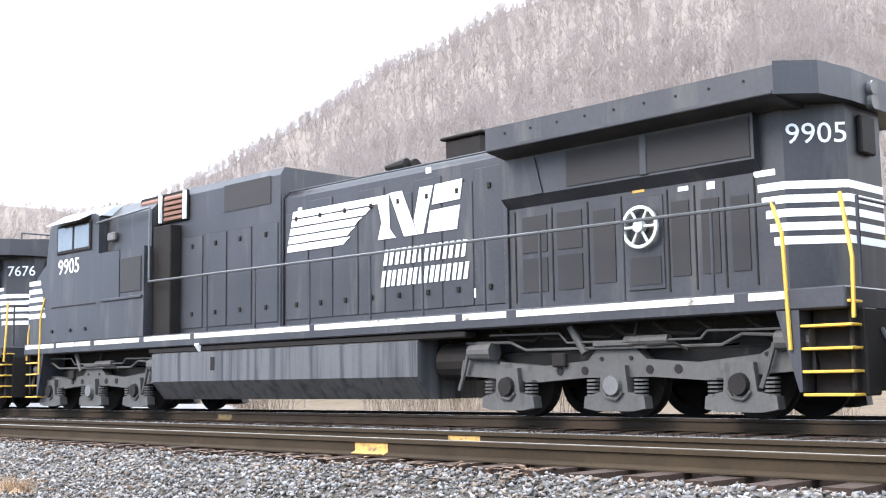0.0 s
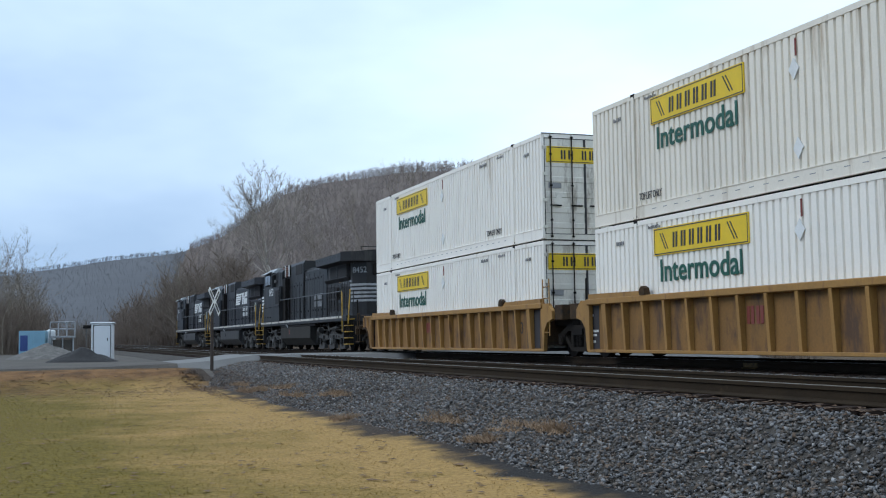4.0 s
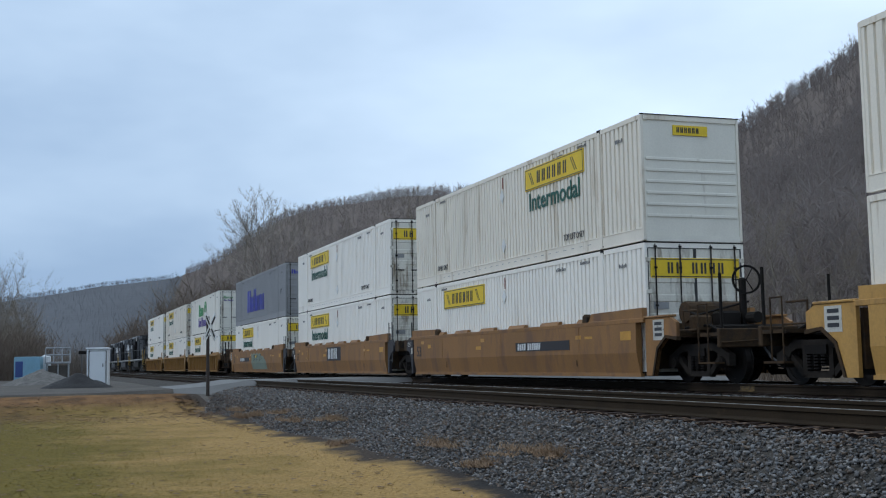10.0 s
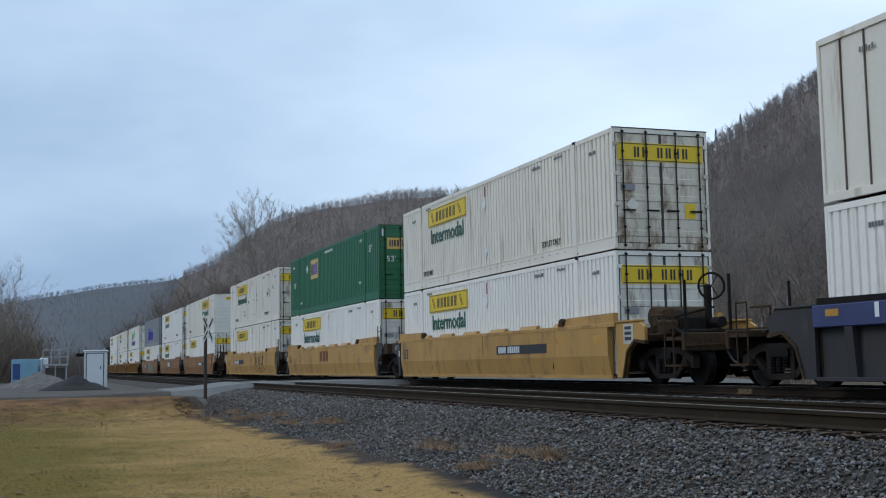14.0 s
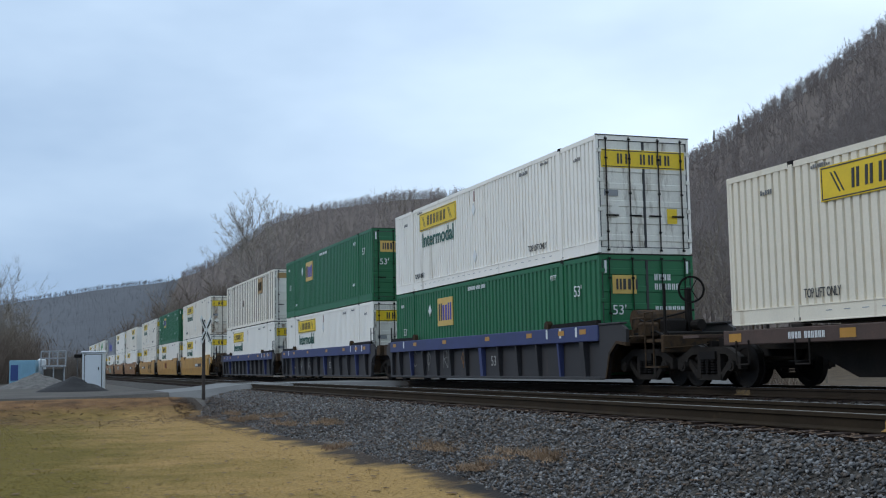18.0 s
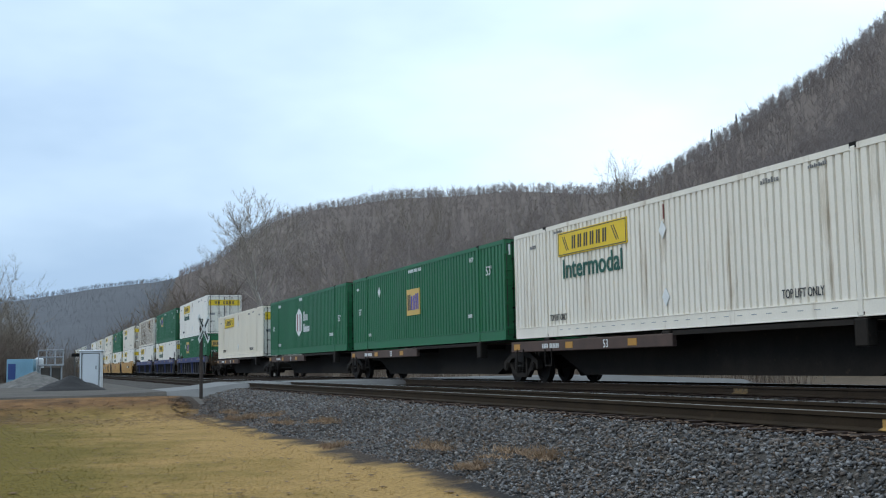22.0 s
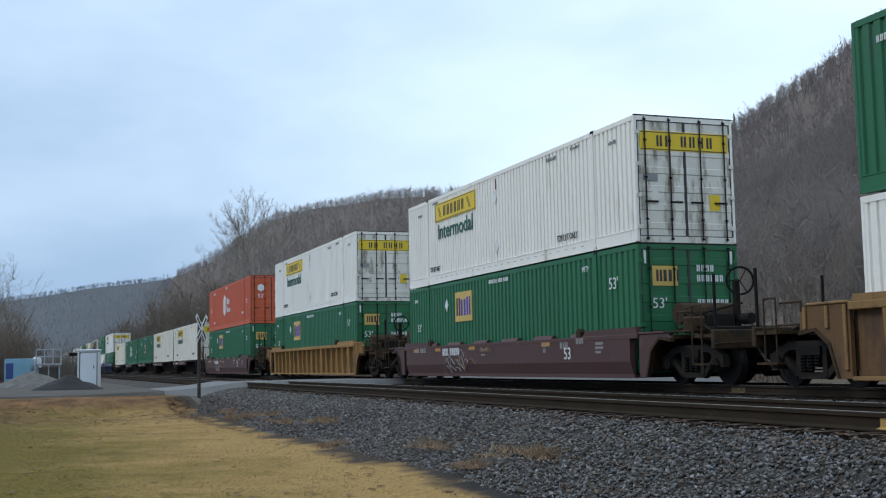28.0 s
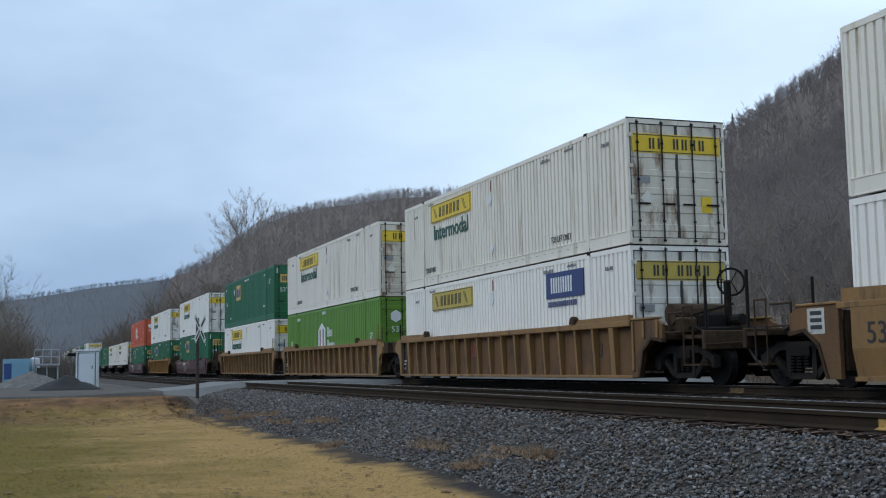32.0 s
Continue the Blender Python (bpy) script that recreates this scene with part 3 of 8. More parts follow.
def scatter(name, label, category, shapes, places, turns, sizes, material, kind="stuff"):
    """Many small pieces joined into one mesh. places: n x 3."""
    rng = np.random.default_rng(5)
    vs, fs, base = [], [], 0
    pick = rng.integers(0, len(shapes), len(places))
    for k, (v, f) in enumerate(shapes):
        idx = np.where(pick == k)[0]
        if not len(idx):
            continue
        a = turns[idx]
        c, s = np.cos(a), np.sin(a)
        p = v[None] * sizes[idx][:, None, None] if sizes.ndim == 1 else v[None] * sizes[idx][:, None, :]
        q = np.stack([p[..., 0] * c[:, None] - p[..., 1] * s[:, None], p[..., 0] * s[:, None] + p[..., 1] * c[:, None], p[..., 2]], -1) + places[idx][:, None]
        vs.append(q.reshape(-1, 3))
        fs.append((f[None] + base + (np.arange(len(idx)) * len(v))[:, None, None]).reshape(-1, f.shape[1]))
        base += len(idx) * len(v)
    v, f = np.concatenate(vs), np.concatenate(fs)
    me = bpy.data.meshes.new(name)
    me.vertices.add(len(v))
    me.vertices.foreach_set("co", v.ravel())
    n = f.shape[1]
    me.loops.add(f.size)
    me.loops.foreach_set("vertex_index", f.ravel().astype(np.int32))
    me.polygons.add(len(f))
    me.polygons.foreach_set("loop_start", np.arange(0, f.size, n, dtype=np.int32))
    me.update(calc_edges=True)
    me.materials.append(material)
    return tagged(new(name, me), label, category, kind=kind)


def island_mat(name, tones, rough=0.9, thin=0.0):
    """Each loose piece takes a tone of its own."""
    m = bpy.data.materials.new(name)
    m.use_nodes = True
    n, l = m.node_tree.nodes, m.node_tree.links
    g, r = n.new("ShaderNodeNewGeometry"), n.new("ShaderNodeValToRGB")
    while len(r.color_ramp.elements) < len(tones):
        r.color_ramp.elements.new(0.5)
    for i, c in enumerate(tones):
        r.color_ramp.elements[i].position, r.color_ramp.elements[i].color = i / (len(tones) - 1), (*c, 1)
    l.new(g.outputs["Random Per Island"], r.inputs["Fac"])
    tc, tx, mx = n.new("ShaderNodeTexCoord"), n.new("ShaderNodeTexNoise"), n.new("ShaderNodeMix")
    tx.inputs["Scale"].default_value = 25
    l.new(tc.outputs["Object"], tx.inputs["Vector"])
    mx.data_type, mx.blend_type = "RGBA", "MULTIPLY"
    mx.inputs["Factor"].default_value = 0.5
    l.new(r.outputs["Color"], mx.inputs["A"])
    l.new(tx.outputs["Fac"], mx.inputs["B"])
    l.new(mx.outputs["Result"], n["Principled BSDF"].inputs["Base Color"])
    n["Principled BSDF"].inputs["Roughness"].default_value = rough
    n["Principled BSDF"].inputs["Specular IOR Level"].default_value = 0.0 if thin else 0.3
    if thin:  # fine twigs let light round and through
        tr, mix = n.new("ShaderNodeBsdfTranslucent"), n.new("ShaderNodeMixShader")
        mix.inputs[0].default_value = thin
        l.new(mx.outputs["Result"], tr.inputs["Color"])
        l.new(n["Principled BSDF"].outputs[0], mix.inputs[1])
        l.new(tr.outputs[0], mix.inputs[2])
        l.new(mix.outputs[0], n["Material Output"].inputs["Surface"])
    return m


def bed_z(x, y):
    xs, zs = [-9.05, -8.3, -7.6, -7.2, -4.3, -3.0, -1.9, -1.2, 1.2], [-1.0, -0.7, -0.36, -0.215, -0.225, -0.36, -0.26, -0.2, -0.2]
    w = np.array([0.28 * noise.noise((v * 0.21, 5, 1)) for v in np.atleast_1d(y)])
    base = np.interp(x - w * np.clip((-7.6 - x) / 0.7, 0, 1), xs, zs)
    rise = np.interp(y, [35, 41], [0, 1]) * np.interp(x, [-9.05, -8.3, -7.6, -7.2], [0.42, 0.26, 0.08, 0])
    return base + rise + 0.012


def build_stones():
    rng = np.random.default_rng(11)
    shapes = [stone_shape(rng) for _ in range(36)]
    n = 98000
    y = 1.5 + 46 * rng.random(n) ** 1.15
    x = np.where(rng.random(n) < 0.8, rng.uniform(-9.6, -6.75, n), rng.uniform(-6.75, -1.0, n))
    keep = ~((np.abs(x - NEAR + 0.754) < 0.1) | (np.abs(x - NEAR - 0.754) < 0.1) | ((y > 40.5) & (y < 47.5)))
    foot = np.array([-9.35 + 0.3 * noise.noise((v * 0.21, 5, 1)) + 0.4 * noise.noise((v * 1.1, 2, 4)) for v in y])
    keep &= x > foot
    x, y = x[keep], y[keep]
    size = rng.uniform(0.014, 0.029, len(x)) * (1 + 0.5 * rng.random(len(x)) ** 5) * (1 + 0.006 * y)
    z = bed_z(x, y) + rng.uniform(-0.012, 0.03, len(x)) - np.where(((x > -7.2) & (x < -4.45)) | (x > -1.35), 0.045, 0.0)
    tone = island_mat("crushed_stone_tones", [(0.06, 0.056, 0.054), (0.125, 0.12, 0.12), (0.18, 0.176, 0.178), (0.27, 0.266, 0.268), (0.17, 0.12, 0.085), (0.21, 0.206, 0.206), (0.14, 0.1, 0.07), (0.4, 0.395, 0.39)])
    turn, spot = rng.uniform(0, 6.28, len(x)), np.stack([x, y, z], 1)
    out, between = x < -6.75, x >= -6.75
    scatter("ballast_stones", "loose crushed grey ballast stones on the track shoulder", "ballast", shapes, spot[out], turn[out], size[out], tone)
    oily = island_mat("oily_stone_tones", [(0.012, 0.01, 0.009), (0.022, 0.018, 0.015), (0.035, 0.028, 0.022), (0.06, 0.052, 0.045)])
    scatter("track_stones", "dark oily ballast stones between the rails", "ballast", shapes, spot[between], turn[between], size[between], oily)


build_stones()


def build_grass():
    rng = np.random.default_rng(3)
    blades = []
    for _ in range(8):
        vs, fs = [], []
        for k in range(5):
            a, r = rng.uniform(0, 6.28), rng.uniform(0, 0.05)
            x, y, h = r * math.cos(a), r * math.sin(a), rng.uniform(0.5, 1.0)
            dx, dy = rng.uniform(-0.6, 0.6, 2)
            b = len(vs)
            vs += [(x - 0.07, y, 0), (x + 0.07, y, 0), (x + dx, y + dy, h)]
            fs.append((b, b + 1, b + 2))
        blades.append((np.array(vs, float), np.array(fs)))
    n = 60000
    y = 6 + 30 * rng.random(n) ** 1.6
    x = rng.uniform(-20, -8.6, n)
    foot = np.array([-8.95 + 0.3 * noise.noise((v * 0.21, 5, 1)) for v in y])
    keep = (x < foot) & (np.abs((x + 14.147) / y) < 0.75)
    x, y = x[keep], y[keep]
    z = np.array([ground_z(a, b) for a, b in zip(x, y)]) - 0.004
    scatter("lawn_grass", "short dry straw-coloured winter grass with green patches", "grass", blades, np.stack([x, y, z], 1), rng.uniform(0, 6.28, len(x)),
            rng.uniform(0.012, 0.03, len(x)), M["grass"])
    leaf = np.array([(-1, -0.6, 0.1), (1, -0.5, 0.2), (0.9, 0.6, 0.05), (-0.8, 0.5, 0.25)], float), np.array([(0, 1, 2, 3)])
    n = 6400
    zone = rng.random(n)
    y = np.where(zone < 0.2, 7 + 28 * rng.random(n) ** 1.2, np.where(zone < 0.62, rng.normal(36.5, 2.3, n).clip(30, 40.6), np.where(zone < 0.88, 24 + 16 * rng.random(n) ** 0.7, 6 + 34 * rng.random(n) ** 1.5)))
    x = np.where(zone < 0.62, np.where(rng.random(n) < 0.75, rng.uniform(-19, -9.2, n), rng.uniform(-9.6, -8.0, n)), np.where(zone < 0.88, rng.uniform(-9.7, -8.1, n), rng.normal(-7.15, 0.16, n)))
    z = np.where(x < -9, np.array([ground_z(a, b) for a, b in zip(x, y)]) + 0.012, bed_z(x, y) + 0.03)
    scatter("fallen_leaves", "brown fallen leaves scattered over the lawn edge", "leaves", [leaf], np.stack([x, y, z], 1), rng.uniform(0, 6.28, n), rng.uniform(0.025, 0.055, n), M["leaf"])


build_grass()


def weed_clump(x, y, z, r, seed):
    rng = random.Random(seed)
    t = thing("dry_weeds", "low clump of dry reddish-brown weeds on the ballast", "weeds", "weeds along the ballast")
    b = B()
    tufts = [(rng.gauss(0, 0.45), rng.gauss(0, 0.6), rng.uniform(0.3, 1.0)) for _ in range(22)]
    for _ in range(1300):
        u, w, h = rng.choice(tufts)
        p = Vector((r * (u + rng.gauss(0, 0.16)), r * 1.4 * (w + rng.gauss(0, 0.16)), -0.02))
        tip = p + Vector((rng.uniform(-.09, .09), rng.uniform(-.09, .09), h * rng.uniform(0.03, 0.16)))
        s = Vector((rng.uniform(-1, 1), rng.uniform(-1, 1), 0)).normalized() * 0.008
        b.faces.new([b.verts.new(v) for v in (p - s, p + s, tip)])
    part("stalks", b, "dry_tuft", t)
    t.matrix_basis = pose(x, y, z)


for i, (x, y, r) in enumerate([(-8.15, 12.8, 0.6), (-8.55, 14.2, 0.38), (-8.3, 16.5, 0.62), (-8.7, 20.4, 0.4), (-8.1, 23.5, 0.35), (-8.5, 25.6, 0.45), (-8.2, 28.0, 0.4), (-8.3, 30.5, 0.6), (-8.6, 31.8, 0.5), (-8.4, 33.5, 0.6), (-8.9, 35.0, 0.7)]):
    weed_clump(x, y, float(bed_z(x, y)[0]), r, 40 + i)

# ---- the level crossing ----


def build_road():
    road = thing("road", "narrow pale worn asphalt road over a level crossing", "road", kind="structure")
    edge = [(-60, -0.34), (-20, -0.34), (-12, -0.31), (-9.5, -0.24), (-8.2, -0.16), (-7.0, -0.012), (8.0, -0.012), (14, -0.3), (15, -0.5)]
    b = B()
    top = [[b.verts.new((x, y, z)) for x, z in edge] for y in (41.2, 46.6)]
    low = [[b.verts.new((x, y, z - 0.35)) for x, z in edge] for y in (40.7, 47.1)]
    for i in range(len(edge) - 1):
        b.faces.new((top[0][i], top[0][i + 1], top[1][i + 1], top[1][i]))
        b.faces.new((low[0][i], low[0][i + 1], top[0][i + 1], top[0][i]))
        b.faces.new((top[1][i], top[1][i + 1], low[1][i + 1], low[1][i]))
    bmesh.ops.recalc_face_normals(b, faces=b.faces)
    part("surface", b, "asphalt", road)
    lane = B()
    far, near = ([lane.verts.new((x, y, z + 0.006)) for x, z in edge[:4]] for y in (46.65, 41.1))
    foot = [lane.verts.new((x, 40.6, z - 0.36)) for x, z in edge[:4]]
    for i in range(3):
        lane.faces.new((near[i], near[i + 1], far[i + 1], far[i]))
        lane.faces.new((foot[i], foot[i + 1], near[i + 1], near[i]))
    bmesh.ops.recalc_face_normals(lane, faces=lane.faces)
    part("gravel_lane", lane, "gravel", road, "grey gravel spread over the approach")
    return road


build_road()


def build_crossbuck(m, label):
    s = thing("crossing_sign", label, "road sign")
    part("post", tube(B(), (0, 0, 0), (0, 0, 2.75), 0.06, 0.055, 10), "wood_post", s)
    part("reflective_strip", box(B(), 0.058, 0.072, -0.03, 0.03, 0.1, 1.9), "white_ink", s)
    for k, a in enumerate((45, -45)):
        b = soft_box(B(), -0.61, 0.61, -0.09 - 0.012 * k, -0.08 - 0.012 * k, -0.1, 0.1, 0.003)
        blade = part("blade", b, "white_ink", s)
        blade.matrix_basis = pose(0, 0, 2.4) @ Matrix.Rotation(radians(a), 4, "Y")
        for i in (0, 1):
            part("letter_bar", box(B(), -0.5 + 0.6 * i, -0.1 + 0.6 * i, -0.097 - 0.012 * k, -0.091 - 0.012 * k, -0.04, 0.04), "ink", blade, "plain bar in place of words")
    s.matrix_basis = m
    return s


build_crossbuck(pose(-8.48, 39.9, -0.52, 0, 0, 58), "white crossbuck sign on a weathered wooden post beside the crossing")

# ---- the yard beyond the road ----


def build_shed():
    s = thing("equipment_shed", "narrow white metal equipment cabinet with a door", "cabinet")
    w, d, h = 0.5, 0.7, 1.86
    part("body", soft_box(B(), -w, w, -d, d, 0.05, h, 0.02), "shed", s)
    part("roof", soft_box(B(), -w - 0.06, w + 0.06, -d - 0.06, d + 0.06, h + 0.002, h + 0.09, 0.03), "shed", s)
    part("base", box(B(), -w - 0.05, w + 0.05, -d - 0.05, d + 0.05, -0.1, 0.05), "grey_heap", s)
    door = part("door", soft_box(B(), -w + 0.14, w - 0.1, -d - 0.025, -d - 0.002, 0.14, h - 0.1, 0.01), "shed", s)
    part("handle", soft_box(B(), w - 0.24, w - 0.2, -d - 0.055, -d - 0.027, 1.0, 1.16, 0.008), "steel_dark", door)
    for z in (0.4, 1.7):
        part("hinge", tube(B(), (-w + 0.13, -d - 0.02, z), (-w + 0.13, -d - 0.02, z + 0.12), 0.014), "rod", door)
    for x in (-w + 0.1, w - 0.07):
        part("door_jamb", box(B(), x - 0.02, x + 0.02, -d - 0.02, -d - 0.002, 0.1, h - 0.06), "rod", s)
    part("door_head", box(B(), -w + 0.12, w - 0.09, -d - 0.02, -d - 0.002, h - 0.095, h - 0.06), "rod", s)
    part("vent_cap", soft_box(B(), -w - 0.45, -w - 0.065, -0.2, 0.2, h - 0.22, h - 0.05, 0.03), "steel_dark", s)
    part("bracket", tube(B(), (-w - 0.3, 0, 0), (-w - 0.3, 0, h - 0.22), 0.03), "rod", s)
    s.matrix_basis = pose(-10.98, 60.6, -0.4, 0, 0, -8)


build_shed()


def heap(name, label, material, x, y, rx, ry, h, seed):
    bm = B()
    n, k = 26, 8
    rows = []
    for j in range(k + 1):
        q = j / k
        rows.append([bm.verts.new((rx * q * math.cos(a) * (1 + 0.12 * noise.noise((math.cos(a) * 1.5, math.sin(a) * 1.5, seed))),
                                   ry * q * math.sin(a), h * (1 - q) ** 1.1 * (1 + 0.25 * noise.noise((q * 4 * math.cos(a), q * 4 * math.sin(a), seed + 5))) - 0.06 * (j == k)))
                     for a in (2 * math.pi * i / n for i in range(n))])
    for j in range(k):
        for i in range(n):
            f = (rows[j][i], rows[j + 1][i], rows[j + 1][(i + 1) % n], rows[j][(i + 1) % n])
            bm.faces.new(f)
    bmesh.ops.remove_doubles(bm, verts=bm.verts, dist=0.001)
    ob = part(name, bm, material, None)
    tagged(ob, label, "heap")
    ob.matrix_basis = pose(x, y, ground_z(x, y) - 0.01)
    for p in ob.data.polygons:
        p.use_smooth = True


heap("coal_mound", "low heap of black coal beside the road", "black_heap", -12.05, 57.6, 1.8, 1.4, 0.72, 1)
heap("gravel_mound", "long heap of pale gravel in the yard", "grey_heap", -13.5, 72.0, 2.4, 2.2, 0.95, 2)


def build_blue_box():
    s = thing("storage_container", "small pale blue steel storage container with a navy door panel", "container")
    part("body", soft_box(B(), -0.95, 0.95, -1.2, 1.2, 0.05, 1.85, 0.02), "blue_box", s)
    part("door", soft_box(B(), -0.85, -0.3, -1.23, -1.202, 0.3, 1.5, 0.01), "navy", s)
    for i in range(6):
        part("rib", box(B(), -0.1 + 0.18 * i, -0.05 + 0.18 * i, -1.225, -1.202, 0.15, 1.65), "blue_box", s)
    for x in (-0.8, 0.8):
        part("skid", box(B(), x - 0.1, x + 0.1, -1.1, 1.1, -0.05, 0.05), "steel_dark", s)
    s.matrix_basis = pose(-14.35, 96.0, -0.35, 0, 0, -6)
    t = thing("white_tank", "white upright tank beside the storage container", "tank")
    part("shell", tube(B(), (0, 0, 0), (0, 0, 1.9), 0.35, 0.35, 16), "shed", t)
    part("cap", tube(B(), (0, 0, 1.9), (0, 0, 2.05), 0.35, 0.12, 16), "shed", t)
    t.matrix_basis = pose(-13.05, 97.5, -0.38)


build_blue_box()


def build_platform():
    s = thing("railed_platform", "raised white steel platform with railings", "platform")
    for x in (-1.0, 0, 1.0):
        for y in (-0.8, 0.8):
            part("leg", tube(B(), (x, y, 0), (x, y, 1.35), 0.07), "faded_white", s)
    part("deck", soft_box(B(), -1.2, 1.2, -1.0, 1.0, 1.35, 1.5, 0.02), "faded_white", s)
    for x in (-1.15, -0.4, 0.4, 1.15):
        for y in (-0.95, 0.95):
            part("rail_post", tube(B(), (x, y, 1.5), (x, y, 2.6), 0.045), "faded_white", s)
    for y in (-0.95, 0.95):
        for z in (2.05, 2.6):
            part("rail_bar", tube(B(), (-1.15, y, z), (1.15, y, z), 0.045), "faded_white", s)
    part("skirt", box(B(), -0.9, 0.9, -0.7, 0.7, 0.1, 1.2), "gravel", s)
    s.matrix_basis = pose(-12.2, 96.0, -0.38) @ Matrix.Diagonal((0.8, 0.8, 0.98, 1))


build_platform()

# ---- bare winter trees ----


def twig(verts, faces, rng, p, d, length, w):
    """A thin tapering twig."""
    u = d.cross(Vector((rng.gauss(0, 1), rng.gauss(0, 1), rng.gauss(0, 1)))).normalized() * w
    b = len(verts)
    verts += [tuple(p - u), tuple(p + u), tuple(p + d * length)]
    faces.append((b, b + 1, b + 2))


def grow(verts, faces, rng, p, d, length, r, level, top, spread=0.6, sides=4, lift=0.12, keep=0.55):
    """A limb in bent pieces, tapering, that forks into thinner ones and ends in twigs."""
    pieces = 4 if level == 0 else 2
    rings = []
    for k in range(pieces + 1):
        u = d.orthogonal().normalized()
        w = d.cross(u)
        rr = r * (1 - 0.5 * k / pieces)
        n = sides if level < 2 else 3
        b = len(verts)
        verts += [tuple(p + (u * math.cos(6.283 * i / n) + w * math.sin(6.283 * i / n)) * rr) for i in range(n)]
        if rings:
            a = rings[-1]
            for i in range(n):
                faces.append((a + i, a + (i + 1) % n, b + (i + 1) % n, b + i))
        rings.append(b)
        if k and level < top and (level or k > 1):
            for _ in range(rng.choice((1, 2)) if level else 2):
                side = Vector((rng.gauss(0, 1), rng.gauss(0, 1), rng.gauss(0.2, 0.6))).normalized()
                nd = (d * (1 - spread) + side * spread + Vector((0, 0, lift))).normalized()
                grow(verts, faces, rng, p.copy(), nd, length * rng.uniform(0.42, 0.62), rr * keep, level + 1, top, spread, sides, lift, keep)
        if level >= top - 1:
            for _ in range(3):
                td = (d + Vector((rng.gauss(0, 0.6), rng.gauss(0, 0.6), rng.gauss(0.25, 0.5)))).normalized()
                twig(verts, faces, rng, p, td, length * rng.uniform(0.5, 1.1), max(0.009, rr * 0.6))
        p = p + d * (length / pieces)
        d = (d + Vector((rng.gauss(0, 0.13), rng.gauss(0, 0.13), 0.08))).normalized()
    if level < top:
        for _ in range(2):
            nd = (d + Vector((rng.gauss(0, 0.4), rng.gauss(0, 0.4), rng.uniform(0, 0.3)))).normalized()
            grow(verts, faces, rng, p.copy(), nd, length * 0.5, r * keep * 0.8, level + 1, top, spread, sides, lift, keep)


def tree_data(seed, height, r, top, spread=0.6, lean=(0, 0), keep=0.55):
    rng = random.Random(seed)
    verts, faces = [], []
    grow(verts, faces, rng, Vector((0, 0, -0.2)), Vector((lean[0], lean[1], 1)).normalized(), height * 0.62, r, 0, top, spread, keep=keep)
    return verts, faces


def bare_tree(meshes, x, y, z, turn, size, label):
    t = thing("bare_tree", label, "tree", "bare trees by the line")
    for name, me in meshes:
        new(name, me).parent = t
    t.matrix_basis = pose(x, y, z, 0, 0, turn) @ Matrix.Scale(size, 4)


def split_tree(seed, height, r, top, spread=0.6, lean=(0, 0), material="bark", keep=0.55):
    """Trunk and crown as two meshes."""
    v, f = tree_data(seed, height, r, top, spread, lean, keep)
    return as_meshes(v, f, material, 8)


def as_meshes(v, f, material, first):
    """The first faces are the trunk, the rest the crown."""
    out = []
    for name, faces, tone in (("trunk", f[:first], material), ("crown", f[first:], "twig_bark" if material == "pale_bark" else material)):
        used = sorted({i for q in faces for i in q})
        back = {i: k for k, i in enumerate(used)}
        me = bpy.data.meshes.new(name)
        me.from_pydata([v[i] for i in used], [], [tuple(back[i] for i in q) for q in faces])
        me.materials.append(M[tone])
        out.append((name, me))
    return out


def fan_tree(seed):
    """A tall tree with a leaning trunk and a high fan of upright limbs."""
    rng = random.Random(seed)
    v, f = [], []
    spine_ = [Vector(p) for p in ((1.7, 0, -0.3), (1.2, 0, 4.0), (0.3, 0, 8.2), (-0.7, 0.2, 11.5), (-1.0, 0, 14.5))]
    for k, (a, b) in enumerate(zip(spine_, spine_[1:])):
        base, d = len(v), (b - a).normalized()
        u = d.orthogonal().normalized()
        w = d.cross(u)
        for c, r in ((a, 0.42 - 0.085 * k), (b, 0.42 - 0.085 * (k + 1))):
            v += [tuple(c + (u * math.cos(6.283 * i / 7) + w * math.sin(6.283 * i / 7)) * r) for i in range(7)]
        f += [(base + i, base + (i + 1) % 7, base + 7 + (i + 1) % 7, base + 7 + i) for i in range(7)]
    first = len(f)
    for h, dx, length, r in ((7.0, -0.42, 6.0, 0.2), (8.2, 0.5, 5.2, 0.17), (9.0, -0.4, 5.4, 0.19), (9.8, 0.6, 5.0, 0.15), (10.6, -0.55, 4.4, 0.15), (11.2, 0.22, 4.6, 0.16), (12.0, -0.28, 4.4, 0.15),
                             (12.6, 0.55, 4.2, 0.12), (13.4, -0.4, 3.8, 0.1), (14.2, -0.1, 4.2, 0.12), (14.4, 0.22, 3.8, 0.1)):
        p = Vector((np.interp(h, [4.0, 8.2, 11.5, 14.5], [1.2, 0.3, -0.7, -1.0]), 0, h))
        grow(v, f, rng, p, Vector((dx, rng.uniform(-0.4, 0.4), 1)).normalized(), length, r, 1, 4, 0.48, 4, 0.06, 0.6)
    return as_meshes(v, f, "pale_bark", first)


